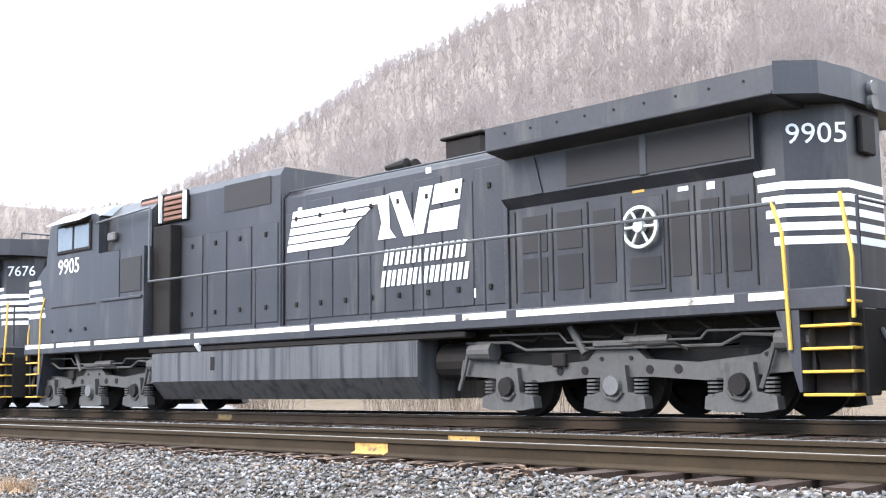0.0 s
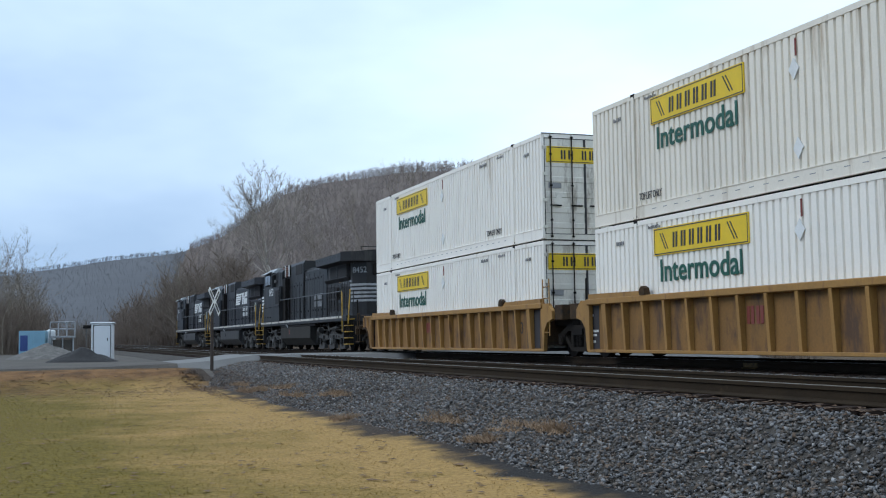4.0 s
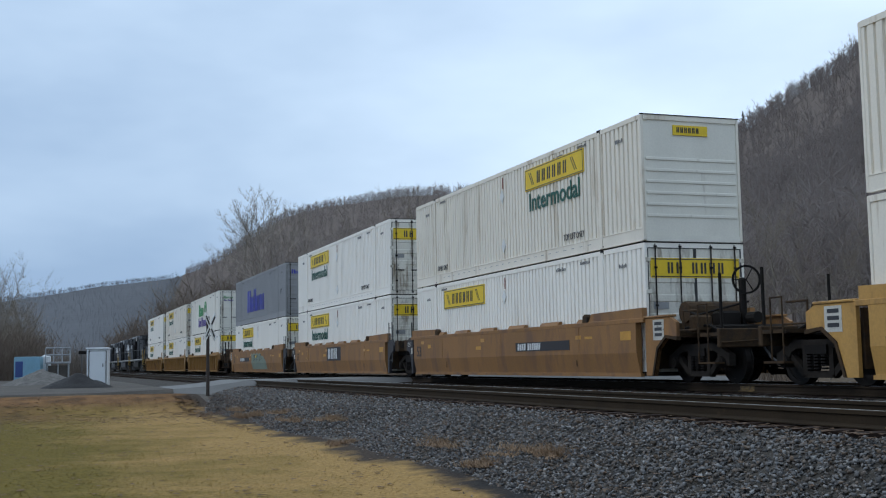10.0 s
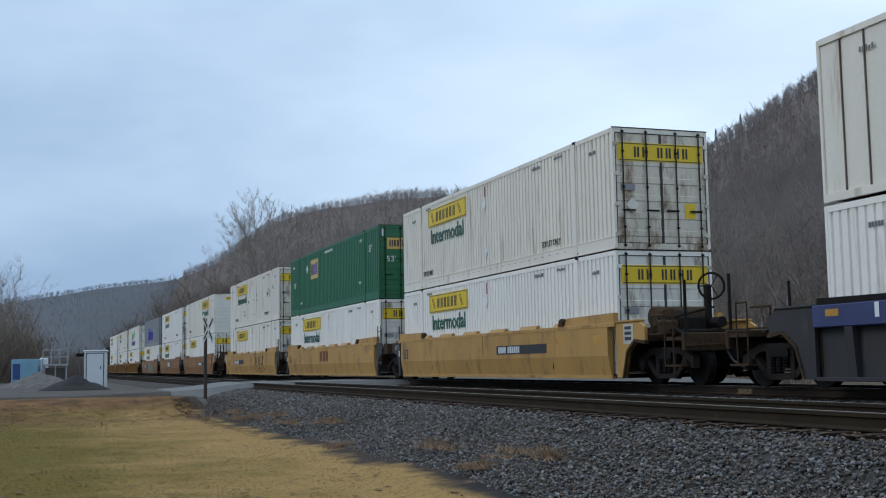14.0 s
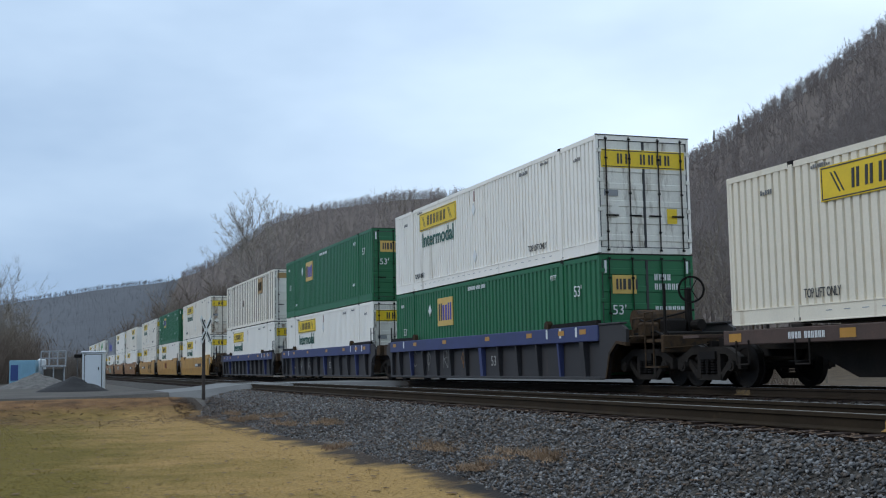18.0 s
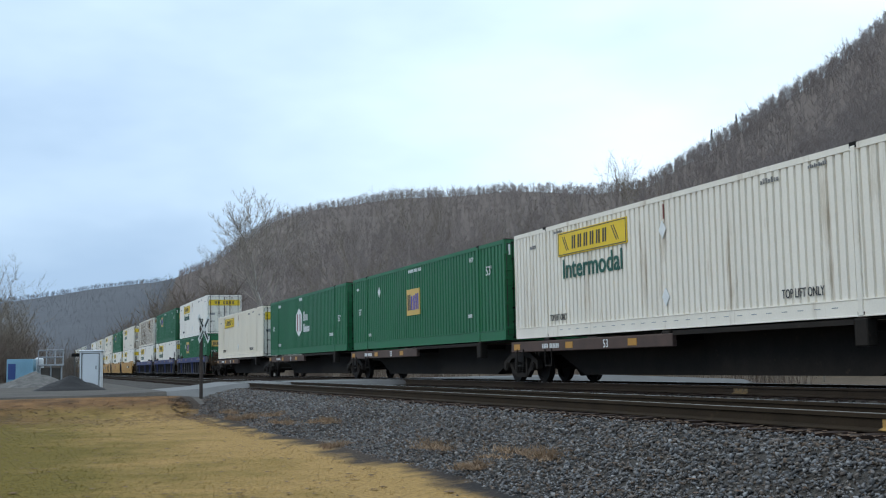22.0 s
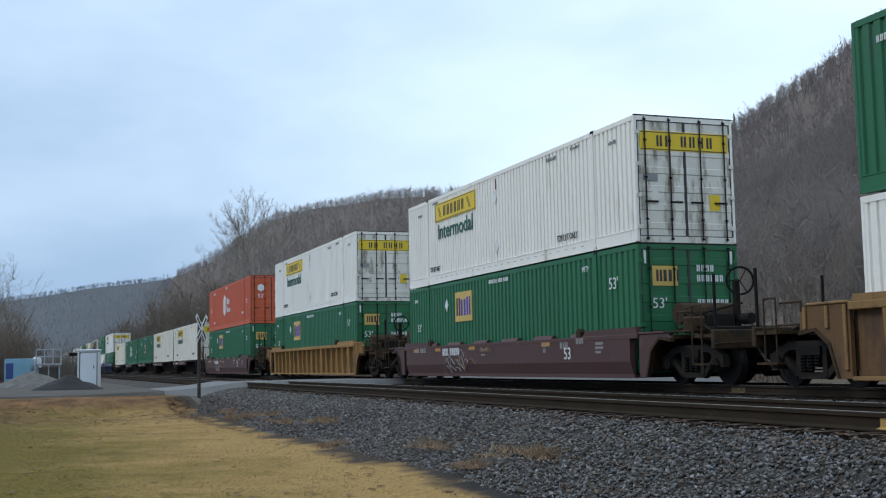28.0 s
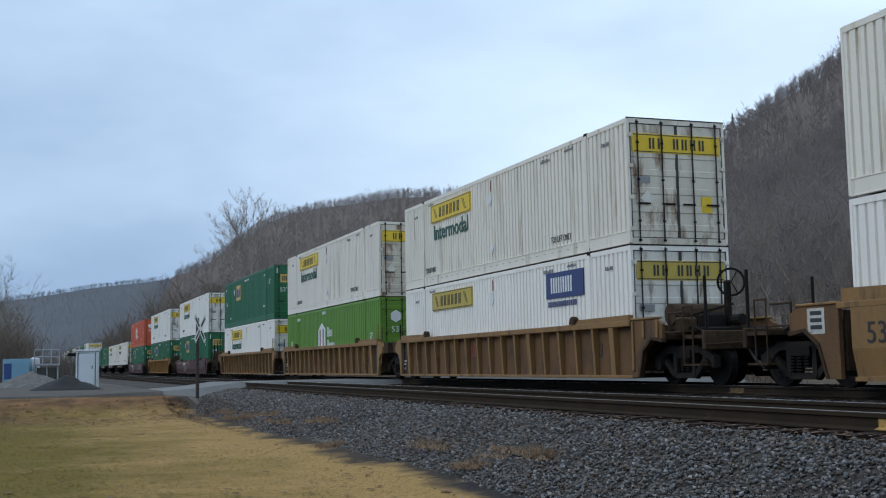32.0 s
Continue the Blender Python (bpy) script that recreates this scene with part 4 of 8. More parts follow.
def brush(seed, h, n, material):
    """A thicket of many thin upright stems and twigs."""
    rng = random.Random(seed)
    v, f = [], []
    for _ in range(n):
        a, q = rng.uniform(0, 6.28), h * 0.42 * math.sqrt(rng.random())
        p = Vector((q * math.cos(a), q * math.sin(a), -0.2))
        d = Vector((rng.gauss(0, 0.22), rng.gauss(0, 0.22), 1)).normalized()
        s = h * rng.uniform(0.55, 1.05)
        twig(v, f, rng, p, d, s, 0.022)
        for _ in range(7):
            td = (d + Vector((rng.gauss(0, 0.5), rng.gauss(0, 0.5), 0.1))).normalized()
            twig(v, f, rng, p + d * s * rng.uniform(0.2, 0.8), td, s * rng.uniform(0.15, 0.4), 0.015)
    me = bpy.data.meshes.new("brushwood")
    me.from_pydata(v, [], f)
    me.materials.append(M[material])
    return me


def build_trees():
    rng = random.Random(21)
    kinds = [split_tree(60 + i, 13, 0.15, 3, 0.5 + 0.05 * (i % 3), keep=0.56) for i in range(5)]
    tall = [max(v.co.z for _, me in k for v in me.vertices) for k in kinds]
    far_bushes = [brush(420 + i, 5.0, 80, "far_brush") for i in range(3)]
    bushes = [brush(400 + i, 5.0, 90, "brush_bark") for i in range(4)]

    def bush(x, y, turn, size, label, group, kinds=bushes):
        t = thing("bare_bush", label, "bush", group)
        new("brushwood", rng.choice(kinds)).parent = t
        t.matrix_basis = pose(x, y, ground_z(x, y), 0, 0, turn) @ Matrix.Scale(size, 4)
    # The wood's edge behind the train, along the foot of the slope.
    y = 4.0
    while y < 190:
        x = rng.uniform(14, 26) + (0 if y < 60 else rng.uniform(0, 10))
        bare_tree(rng.choice(kinds), x, y, ground_z(x, y), rng.uniform(0, 360), rng.uniform(0.36, 0.56) if y < 120 else rng.uniform(0.48, 0.75), "leafless grey-brown tree at the foot of the wooded slope")
        for _ in range(2):
            bx = rng.uniform(12, 19)
            bush(bx, y + rng.uniform(-2, 2), rng.uniform(0, 360), rng.uniform(0.3, 0.6), "leafless brown brushwood at the foot of the slope", "brushwood by the line")
        y += rng.uniform(3.2, 6.5)
    # A tall pale tree that leans over the line, and others that stand out of the ridge.
    bare_tree(fan_tree(9), 15.0, 150, ground_z(15.0, 150), 0, 0.98, "tall pale-barked leafless tree leaning towards the line")
    # Others that stand out of the slope: bearing, distance, angle of the top.
    for a, d, top, k in ((29.7, 330, 10.5, 1), (29.0, 336, 10.0, 2), (30.4, 340, 10.2, 3), (18.8, 420, 9.2, 4), (17.9, 430, 8.95, 2), (19.4, 424, 8.9, 0), (24, 360, 8.6, 1), (22, 300, 8.0, 3),
                         (15.5, 300, 8.0, 1), (26, 300, 8.6, 0), (13.6, 260, 7.3, 3), (6.6, 190, 4.6, 2), (7.4, 190, 4.9, 4)):
        x, y = EYE[0] + d * math.sin(radians(a)), d * math.cos(radians(a))
        z = ground_z(x, y)
        size = max(0.6, min(3.2, (d * math.tan(radians(top)) + EYE[2] - z) / tall[k]))
        bare_tree(kinds[k], x, y, z, rng.uniform(0, 360), size, "broad leafless tree on the wooded slope")
    # Rough growth at the end of the yard.
    for i in range(16):
        x, y, s, k = -15.8 + 1.6 * rng.uniform(-1, 1), rng.uniform(99, 135), rng.uniform(0.25, 0.42) if i > 2 else 0.56, i % 5
        bare_tree(kinds[k], x, y, ground_z(x, y), rng.uniform(0, 360), s, "leafless tree at the edge of the gravel yard")
    for i in range(26):
        y = rng.uniform(100, 138)
        x = EYE[0] + y * math.tan(radians(rng.uniform(-2.2, 0.2)))
        bush(x, y, rng.uniform(0, 360), rng.uniform(0.55, 1.15), "dense leafless brown thicket behind the yard", "thicket behind the yard")
    for i in range(10):
        y = rng.uniform(104, 138)
        x = EYE[0] + y * math.tan(radians(rng.uniform(-2.4, -0.7)))
        bush(x, y, rng.uniform(0, 360), rng.uniform(0.9, 1.35), "tall dense leafless thicket behind the yard", "thicket behind the yard")
    for i in range(20):
        y = rng.uniform(130, 260)
        x = EYE[0] + y * math.tan(radians(rng.uniform(1.6, 5.2)))
        bush(min(x, -9.0) if x < 0 else x + 9, y, rng.uniform(0, 360), rng.uniform(0.5, 1.0), "leafless brown brushwood beyond the crossing", "brushwood by the line", far_bushes)
    for a, d in ((33.4, 655), (34.6, 640)):
        x, y = EYE[0] + d * math.sin(radians(a)), d * math.cos(radians(a))
        t = thing("pine_tree", "dark narrow evergreen on the ridge", "tree", "evergreens on the ridge")
        part("trunk", tube(B(), (0, 0, -0.3), (0, 0, 11), 0.22, 0.05, 8), "bark", t)
        b = B()
        for k in range(150):
            h = 2.5 + 9.5 * k / 150
            r = (12.6 - h) * 0.24 * rng.uniform(0.6, 1.15)
            a = rng.uniform(0, 6.28)
            d, w = Vector((math.cos(a), math.sin(a), 0)), Vector((-math.sin(a), math.cos(a), 0)) * 0.35
            q = Vector((0, 0, h))
            b.faces.new([b.verts.new(v) for v in (q, q + d * r * 0.6 + w - Vector((0, 0, 0.25)), q + d * r - Vector((0, 0, 0.5)), q + d * r * 0.6 - w - Vector((0, 0, 0.25)))])
        part("crown", b, "needles", t)
        t.matrix_basis = pose(x, y, ground_z(x, y))


build_trees()


def simple_tree(seed, limbs=7, twigs=64, wide=0.085, low=0.25):
    """A far tree 12 m high: trunk, limbs and a haze of twigs."""
    rng = random.Random(seed)
    v, f = [], []

    def spike(p, q, w):
        u = (q - p).cross(Vector((rng.gauss(0, 1), rng.gauss(0, 1), rng.gauss(0, 1)))).normalized() * w
        b = len(v)
        v.extend((tuple(p - u), tuple(p + u), tuple(q)))
        f.append((b, b + 1, b + 2))
    top = Vector((rng.gauss(0, 0.7), rng.gauss(0, 0.7), 10.5))
    for a in (0.0, 2.09, 4.19):
        c, e = (Vector((0.13 * math.cos(t), 0.13 * math.sin(t), -1)) for t in (a, a + 2.09))
        b = len(v)
        v.extend((tuple(c), tuple(e), tuple(top)))
        f.append((b, b + 1, b + 2))
    tips = []
    for _ in range(limbs):
        p, a = top * rng.uniform(low, 0.9), rng.uniform(0, 6.28)
        q = p + Vector((math.cos(a), math.sin(a), rng.uniform(0.8, 2.2))) * rng.uniform(1.0, 2.3)
        spike(p, q, 0.09)
        tips.append((p, q))
    for _ in range(twigs):
        p, q = rng.choice(tips)
        m = p.lerp(q, rng.uniform(0.2, 1.0))
        spike(m, m + Vector((rng.gauss(0, 0.75), rng.gauss(0, 0.75), rng.uniform(0.2, 1.9))), wide)
    return np.array(v), np.array(f)


def build_woods():
    rng = np.random.default_rng(8)
    kinds = [simple_tree(300 + i, 8, 84, 0.055) for i in range(12)]
    bark = island_mat("winter_wood_bark", [(0.295, 0.25, 0.23), (0.32, 0.275, 0.255), (0.345, 0.3, 0.28), (0.375, 0.33, 0.31)], thin=0.5)
    # Tones of the far trees, blued and greyed by haze put into the colour.
    far = island_mat("haze_tinted_far_wood", [(0.172, 0.175, 0.19), (0.18, 0.183, 0.198), (0.188, 0.191, 0.207)], thin=0.5)

    def place(n, a0, a1, q0, q1):
        a = rng.uniform(a0, a1, n)
        reach = np.interp(a, BEARING, REACH)
        near = np.clip(42 / np.sin(np.radians(np.maximum(a, 2))), 42, 0.55 * reach)
        near = np.where(a < 6.6, 1300, near)
        d = near + (reach - near) * rng.uniform(q0, q1, n)
        x, y = EYE[0] + d * np.sin(np.radians(a)), d * np.cos(np.radians(a))
        return np.stack([x, y, sheet_z(x, y) - 0.5], 1)
    p = np.concatenate([place(3000, 7, 68, 0.02, 0.5), place(3800, 7, 68, 0.3, 0.84)])
    scatter("hillside_woods", "leafless winter woods covering the slopes up to the ridge", "woods", kinds, p, rng.uniform(0, 6.28, len(p)), rng.uniform(0.75, 1.25, len(p)), bark)
    p = place(2300, 7, 68, 0.82, 0.99)
    scatter("upper_woods", "leafless winter woods high on the slopes", "woods", kinds, p, rng.uniform(0, 6.28, len(p)), rng.uniform(0.5, 0.9, len(p)), bark)
    kinds = [simple_tree(320 + i, 9, 70, 0.075, 0.0) for i in range(10)]
    p = place(3200, 7, 68, 0.94, 1.03)
    scatter("ridge_woods", "leafless trees crowded along the ridge", "woods", kinds, p, rng.uniform(0, 6.28, len(p)), rng.uniform(0.28, 0.72, len(p)), bark)
    # The foot of the slope where it runs out beyond the crossing.
    a = np.radians(np.concatenate([rng.uniform(3.4, 7.6, 260), rng.uniform(5.5, 9.5, 160)]))
    d = 24 / np.sin(a) * rng.uniform(1.0, 1.45, len(a))
    x, y = EYE[0] + d * np.sin(a), d * np.cos(a)
    p = np.stack([x, y, sheet_z(x, y) - 0.4], 1)
    foot = island_mat("brown_wood_bark", [(0.2, 0.16, 0.132), (0.225, 0.184, 0.154), (0.25, 0.21, 0.18)], thin=0.5)
    scatter("valley_woods", "brown leafless trees at the foot of the slope beyond the crossing", "woods", kinds, p, rng.uniform(0, 6.28, len(p)), rng.uniform(0.7, 1.35, len(p)), foot)
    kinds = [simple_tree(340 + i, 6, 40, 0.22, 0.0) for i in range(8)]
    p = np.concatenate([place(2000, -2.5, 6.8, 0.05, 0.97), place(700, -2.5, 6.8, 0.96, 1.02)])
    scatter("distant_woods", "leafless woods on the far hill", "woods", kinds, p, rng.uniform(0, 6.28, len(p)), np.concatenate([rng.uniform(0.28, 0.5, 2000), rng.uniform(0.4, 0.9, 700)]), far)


build_woods()
# ---- containers: 16.15 m long; origin in the middle of the floor, the doors at -y ----
LEN, WID, TALL = 16.154, 2.59, 2.896
HL, HW = LEN / 2, WID / 2


def side_sheet(sx, z0, z1, y0, y1, pitch=0.28, depth=0.068, groove=0.062):
    """A corrugated steel side: wide flats with narrow upright grooves."""
    bm = B()
    n = max(1, round((y1 - y0) / pitch))
    step = (y1 - y0) / n
    outer, inner = sx * (HW - 0.012), sx * (HW - 0.012 - depth)
    line = [(outer, y0)]
    for i in range(n):
        c = y0 + step * (i + 0.5)
        line += [(outer, c - groove), (inner, c - groove * 0.55), (inner, c + groove * 0.55), (outer, c + groove)]
    line.append((outer, y1))
    lo, hi = [bm.verts.new((x, y, z0)) for x, y in line], [bm.verts.new((x, y, z1)) for x, y in line]
    back = sx * (HW - 0.09)
    for i in range(len(line) - 1):
        bm.faces.new((lo[i], lo[i + 1], hi[i + 1], hi[i]))
    b = [bm.verts.new((back, y, z)) for y, z in ((y0, z0), (y1, z0), (y1, z1), (y0, z1))]
    bm.faces.new(b)
    bmesh.ops.recalc_face_normals(bm, faces=bm.faces)
    return bm


def make_container(label, paint, style="corrugated", group="containers on the train", decor=None, door_paint=None, rail_paint=None, blank_rear=False, unit=0.0):
    c = thing("container", label, "container", group)
    rail_paint, door_paint = rail_paint or paint, door_paint or paint
    p, top = 0.075, TALL
    # Roof, floor and front wall.
    part("roof", box(B(), -HW + 0.03, HW - 0.03, -HL + 0.05, HL - 0.05, top - 0.05, top - 0.02), paint, c)
    part("floor", box(B(), -HW + 0.05, HW - 0.05, -HL + 0.05, HL - 0.05, 0.06, 0.14), "steel_dark", c)
    part("front_wall", box(B(), -HW + p, HW - p, HL - 0.07 - unit, HL - 0.03 - unit, 0.16, top - 0.12), paint, c)
    if unit:
        cooler = part("cooling_unit", soft_box(B(), -HW + 0.3, HW - 0.3, HL - unit - 0.02, HL - 0.16, 0.9, top - 0.3, 0.04), "grey", c, "grey cooling unit in an open frame")
        part("fuel_tank", tube(B(), (-HW + 0.25, HL - unit * 0.5 - 0.05, 0.45), (HW - 0.25, HL - unit * 0.5 - 0.05, 0.45), 0.2, 0.2, 14), "steel_dark", cooler)
        for sx in (-1, 1):
            part("frame_brace", prism(B(), [(HL - unit - 0.03, 0.3), (HL - unit + 0.05, 0.3), (HL - 0.09, top - 0.2), (HL - 0.17, top - 0.2)], *sorted((sx * (HW - 0.06), sx * (HW - 0.01))), "x"), paint, c)
    for sx in (-1, 1):
        if style == "smooth":
            part("side_panel", box(B(), *sorted((sx * (HW - 0.02), sx * (HW - 0.06))), -HL + p, HL - p - unit, 0.17, top - 0.12), paint, c)
            for i in range(1, 14):
                y = -HL + (LEN - unit) * i / 14
                part("seam", box(B(), *sorted((sx * (HW - 0.012), sx * (HW - 0.022))), y - 0.012, y + 0.012, 0.17, top - 0.12), "grey" if paint == "white" else paint, c)
        elif style == "ribbed":
            part("side_panel", box(B(), *sorted((sx * (HW - 0.035), sx * (HW - 0.07))), -HL + p, HL - p, 0.17, top - 0.12), paint, c)
            for i in range(1, 27):
                y = -HL + LEN * i / 27
                part("rib", box(B(), *sorted((sx * (HW - 0.006), sx * (HW - 0.036))), y - 0.011, y + 0.011, 0.17, top - 0.12), "rust_rib" if sx < 0 else paint, c)
        else:
            sheet = dict(pitch=0.214, depth=0.04, groove=0.036) if paint.startswith("white") else dict(pitch=0.262, depth=0.038, groove=0.058)
            part("side_panel", side_sheet(sx, 0.3, top - 0.12, -HL + p, HL - p, **sheet), paint, c)
        part("top_rail", box(B(), *sorted((sx * HW, sx * (HW - 0.07))), -HL + p, HL - p, top - 0.12, top - 0.01), rail_paint, c)
        if style == "corrugated":
            rail = prism(B(), [(sx * (HW + u), z) for u, z in ((-0.07, 0.01), (0.01, 0.01), (0.01, 0.03), (0.0, 0.036), (0.0, 0.28), (0.012, 0.286), (0.012, 0.304), (-0.07, 0.304))], -HL + p, HL - p, "y")
            if sx < 0 and paint.startswith("white"):
                slots = B()
                for i in range(24):
                    y = -HL + 2.6 + 0.46 * i
                    box(slots, SIDE - 0.002, SIDE + 0.004, y, y + 0.16, 0.17, 0.186)
                tagged(part("slot_strip", slots, "faded_white", c), kind="stuff")
        else:
            rail = box(B(), *sorted((sx * HW, sx * (HW - 0.07))), -HL + p, HL - p, 0.03, 0.17)
        part("bottom_rail", rail, rail_paint, c)
        for y in (-HL + 2.03, HL - 2.03):
            part("lift_post", soft_box(B(), *sorted((sx * (HW + 0.02), sx * (HW - 0.06))), y - 0.06, y + 0.06, 0.02, top - 0.06, 0.008), rail_paint, c)
            part("lift_casting", soft_box(B(), *sorted((sx * (HW + 0.008), sx * (HW - 0.12))), y - 0.09, y + 0.09, top - 0.1, top + 0.012, 0.01), "steel_dark", c)
            if sx < 0:
                part("lift_casting", soft_box(B(), *sorted((sx * (HW + 0.008), sx * (HW - 0.12))), y - 0.09, y + 0.09, -0.012, 0.09, 0.01), "rust_gap", c)
        for y in (-HL, HL - p):
            part("corner_post", soft_box(B(), *sorted((sx * HW, sx * (HW - p))), y, y + p, 0.02, top - 0.01, 0.01), rail_paint, c)
    part("sill", box(B(), -HW + p, HW - p, -HL, -HL + p, 0.0, 0.14), door_paint, c)
    part("header", box(B(), -HW + p, HW - p, -HL, -HL + p, top - 0.12, top - 0.01), rail_paint, c)
    part("rain_gutter", box(B(), -HW, HW, -HL - 0.012, -HL + 0.03, top - 0.009, top + 0.012), "steel_dark", c)
    if blank_rear:
        part("end_wall", box(B(), -HW + p, HW - p, -HL + 0.025, -HL + 0.06, 0.14, top - 0.12), door_paint, c)
        for i in range(6):
            part("end_rib", soft_box(B(), -HW + 0.12, HW - 0.12, -HL + 0.004, -HL + 0.026, 0.55 + 0.26 * i, 0.62 + 0.26 * i, 0.008), door_paint, c)
        plate = part("sign_panel", box(B(), -0.45, 0.45, -HL - 0.004, -HL + 0.024, top - 0.45, top - 0.22), "yellow_panel", c, "small yellow panel")
        b = B()
        blocks(b, "TTTTTT", 0.12, (-0.36, -HL - 0.004, top - 0.39), "rear", gap=0.3)
        bars(b, "ink", plate, name="painted_name")
    else:
        for sx in (-1, 1):
            x0, x1 = sorted((sx * 0.012, sx * (HW - p - 0.008)))
            face, out_ = -HL + 0.02, -HL + 0.004
            profile = [(-HL + 0.06, 0.145), (face, 0.145)]
            for i in range(6):
                z = 0.3 + 0.42 * i
                profile += [(face, z), (out_, z + 0.016), (out_, z + 0.144), (face, z + 0.16)]
            profile += [(face, top - 0.125), (-HL + 0.06, top - 0.125)]
            door = part("door", prism(B(), profile, x0, x1, "x"), door_paint, c)
            seal = box(B(), *sorted((sx * 0.001, sx * 0.032)), -HL - 0.001, -HL + 0.019, 0.145, top - 0.125)
            box(seal, *sorted((sx * (HW - p - 0.001), sx * (HW - p - 0.022))), -HL + 0.001, -HL + 0.019, 0.145, top - 0.125)
            for z in (0.141, top - 0.14):
                box(seal, *sorted((sx * 0.032, sx * (HW - p - 0.022))), -HL + 0.012, -HL + 0.019, z, z + 0.02)
            part("gasket", seal, "ink", door)
            for q in (0.33, 0.85):
                x = sx * q * (HW - p)
                rod = part("lock_rod", tube(B(), (x, -HL - 0.02, 0.05), (x, -HL - 0.02, top - 0.04), 0.017, 0.017, 6), {"green": "green", "lime": "lime", "orange": "rust_gap"}.get(paint, "door_rod"), door, "upright locking rod")
                edge, back = [], []
                for z in (0.06, 0.5, 0.9, 1.45, 2.3, top - 0.12):
                    reach = 0.3 if z == 0.9 else 0.04
                    edge += [(x - sx * 0.012, z), (x - sx * reach, z), (x - sx * reach, z + 0.045), (x - sx * 0.012, z + 0.045)]
                    back += [(x + sx * 0.012, z), (x + sx * 0.04, z), (x + sx * 0.04, z + 0.045), (x + sx * 0.012, z + 0.045)]
                gear = prism(B(), edge + back[::-1], -HL - 0.04, -HL - 0.03, "y")
                part("lock_gear", gear, "steel_dark", door, "dark handle and keepers")
            for i in range(4):
                z = 0.3 + 0.72 * i
                part("hinge", soft_box(B(), *sorted((sx * (HW - 0.01), sx * (HW - 0.14))), -HL - 0.028, -HL - 0.002, z, z + 0.09, 0.006), door_paint, door)
    if decor:
        decor(c)
    return c


SIDE = -HW - 0.002


def bars(b, tone, parent, label="", name="painted_name"):
    return tagged(part(name, b, tone, parent, label), kind="stuff")


def panel(c, front, top_z, w, h, paint="yellow_panel", tone="ink", pattern="TTTTTT", bar=0.33, rear=True, rear_z=None, lead=0.8):
    """A name panel on the camera's side, its name as bars, and a second one over the doors. front: metres from the front end."""
    y = HL - front
    p = part("sign_panel", box(B(), SIDE - 0.012, SIDE + 0.02, y - w, y, top_z - h, top_z), paint, c, "rectangular name panel")
    b = B()
    blocks(b, pattern, bar, (SIDE - 0.012, y - lead, top_z - h / 2 - bar / 2), "side", 0.06, gap=0.44)
    bars(b, tone, p, "plain bars in place of a name", name="painted_name")
    frame_ = B()
    for z in (top_z - h + 0.02, top_z - 0.045):
        box(frame_, SIDE - 0.016, SIDE - 0.013, y - w + 0.03, y - 0.03, z, z + 0.022)
    for e in (y - 0.052, y - w + 0.03):
        box(frame_, SIDE - 0.016, SIDE - 0.013, e, e + 0.022, top_z - h + 0.042, top_z - 0.045)
    for k in (0.1, 0.2):
        prism(frame_, [(y - 0.16 - k, top_z - 0.12), (y - 0.2 - k, top_z - 0.12), (y - 0.42 - k, top_z - h + 0.12), (y - 0.38 - k, top_z - h + 0.12)], SIDE - 0.016, SIDE - 0.013, "x")
        prism(frame_, [(y - w + 0.5 + k, top_z - 0.12), (y - w + 0.54 + k, top_z - 0.12), (y - w + 0.3 + k, top_z - h + 0.12), (y - w + 0.26 + k, top_z - h + 0.12)], SIDE - 0.016, SIDE - 0.013, "x")
    part("panel_trim", frame_, tone, p)
    if rear:
        z = rear_z or TALL - 0.5
        q = part("rear_sign_panel", box(B(), -HW + 0.14, HW - 0.14, -HL - 0.003, -HL + 0.019, z - 0.3, z + 0.15), paint, c, "name panel across both doors")
        b = B()
        blocks(b, "TT TTTT", 0.25, (-0.72, -HL - 0.0035, z - 0.2), "rear", gap=0.36)
        bars(b, tone, q, name="painted_name")
        b = B()
        for z2 in (z - 0.28, z + 0.11):
            box(b, -HW + 0.17, HW - 0.17, -HL - 0.006, -HL - 0.0035, z2, z2 + 0.02)
        part("panel_trim", b, tone, q)


def diamond(c, front, z, s=0.2, tone="white_ink"):
    y = HL - front
    part("placard", prism(B(), [(y - s * 0.75, z), (y, z + s), (y + s * 0.75, z), (y, z - s)], SIDE - 0.012, SIDE + 0.01, "x"), tone, c, "diamond placard holder")


def small_marks(c, tone, seed):
    """Stencilled numbers too small to read: rows of small bars."""
    rng = random.Random(seed)
    for y, z, n, s in ((HL - 2.6, TALL - 0.24, 9, 0.07), (HL - 1.1, TALL - 0.5, 5, 0.09), (-HL + 4.6, TALL - 0.32, 7, 0.1), (-HL + 1.2, TALL - 0.5, 5, 0.09), (-HL + 3.2, TALL - 0.25, 9, 0.07)):
        b = B()
        blocks(b, "".join(rng.choice("TTx") for _ in range(n)), s, (SIDE - 0.001, y, z), "side", gap=0.3, thick=0.005)
        bars(b, tone, c, name="stencil_line")


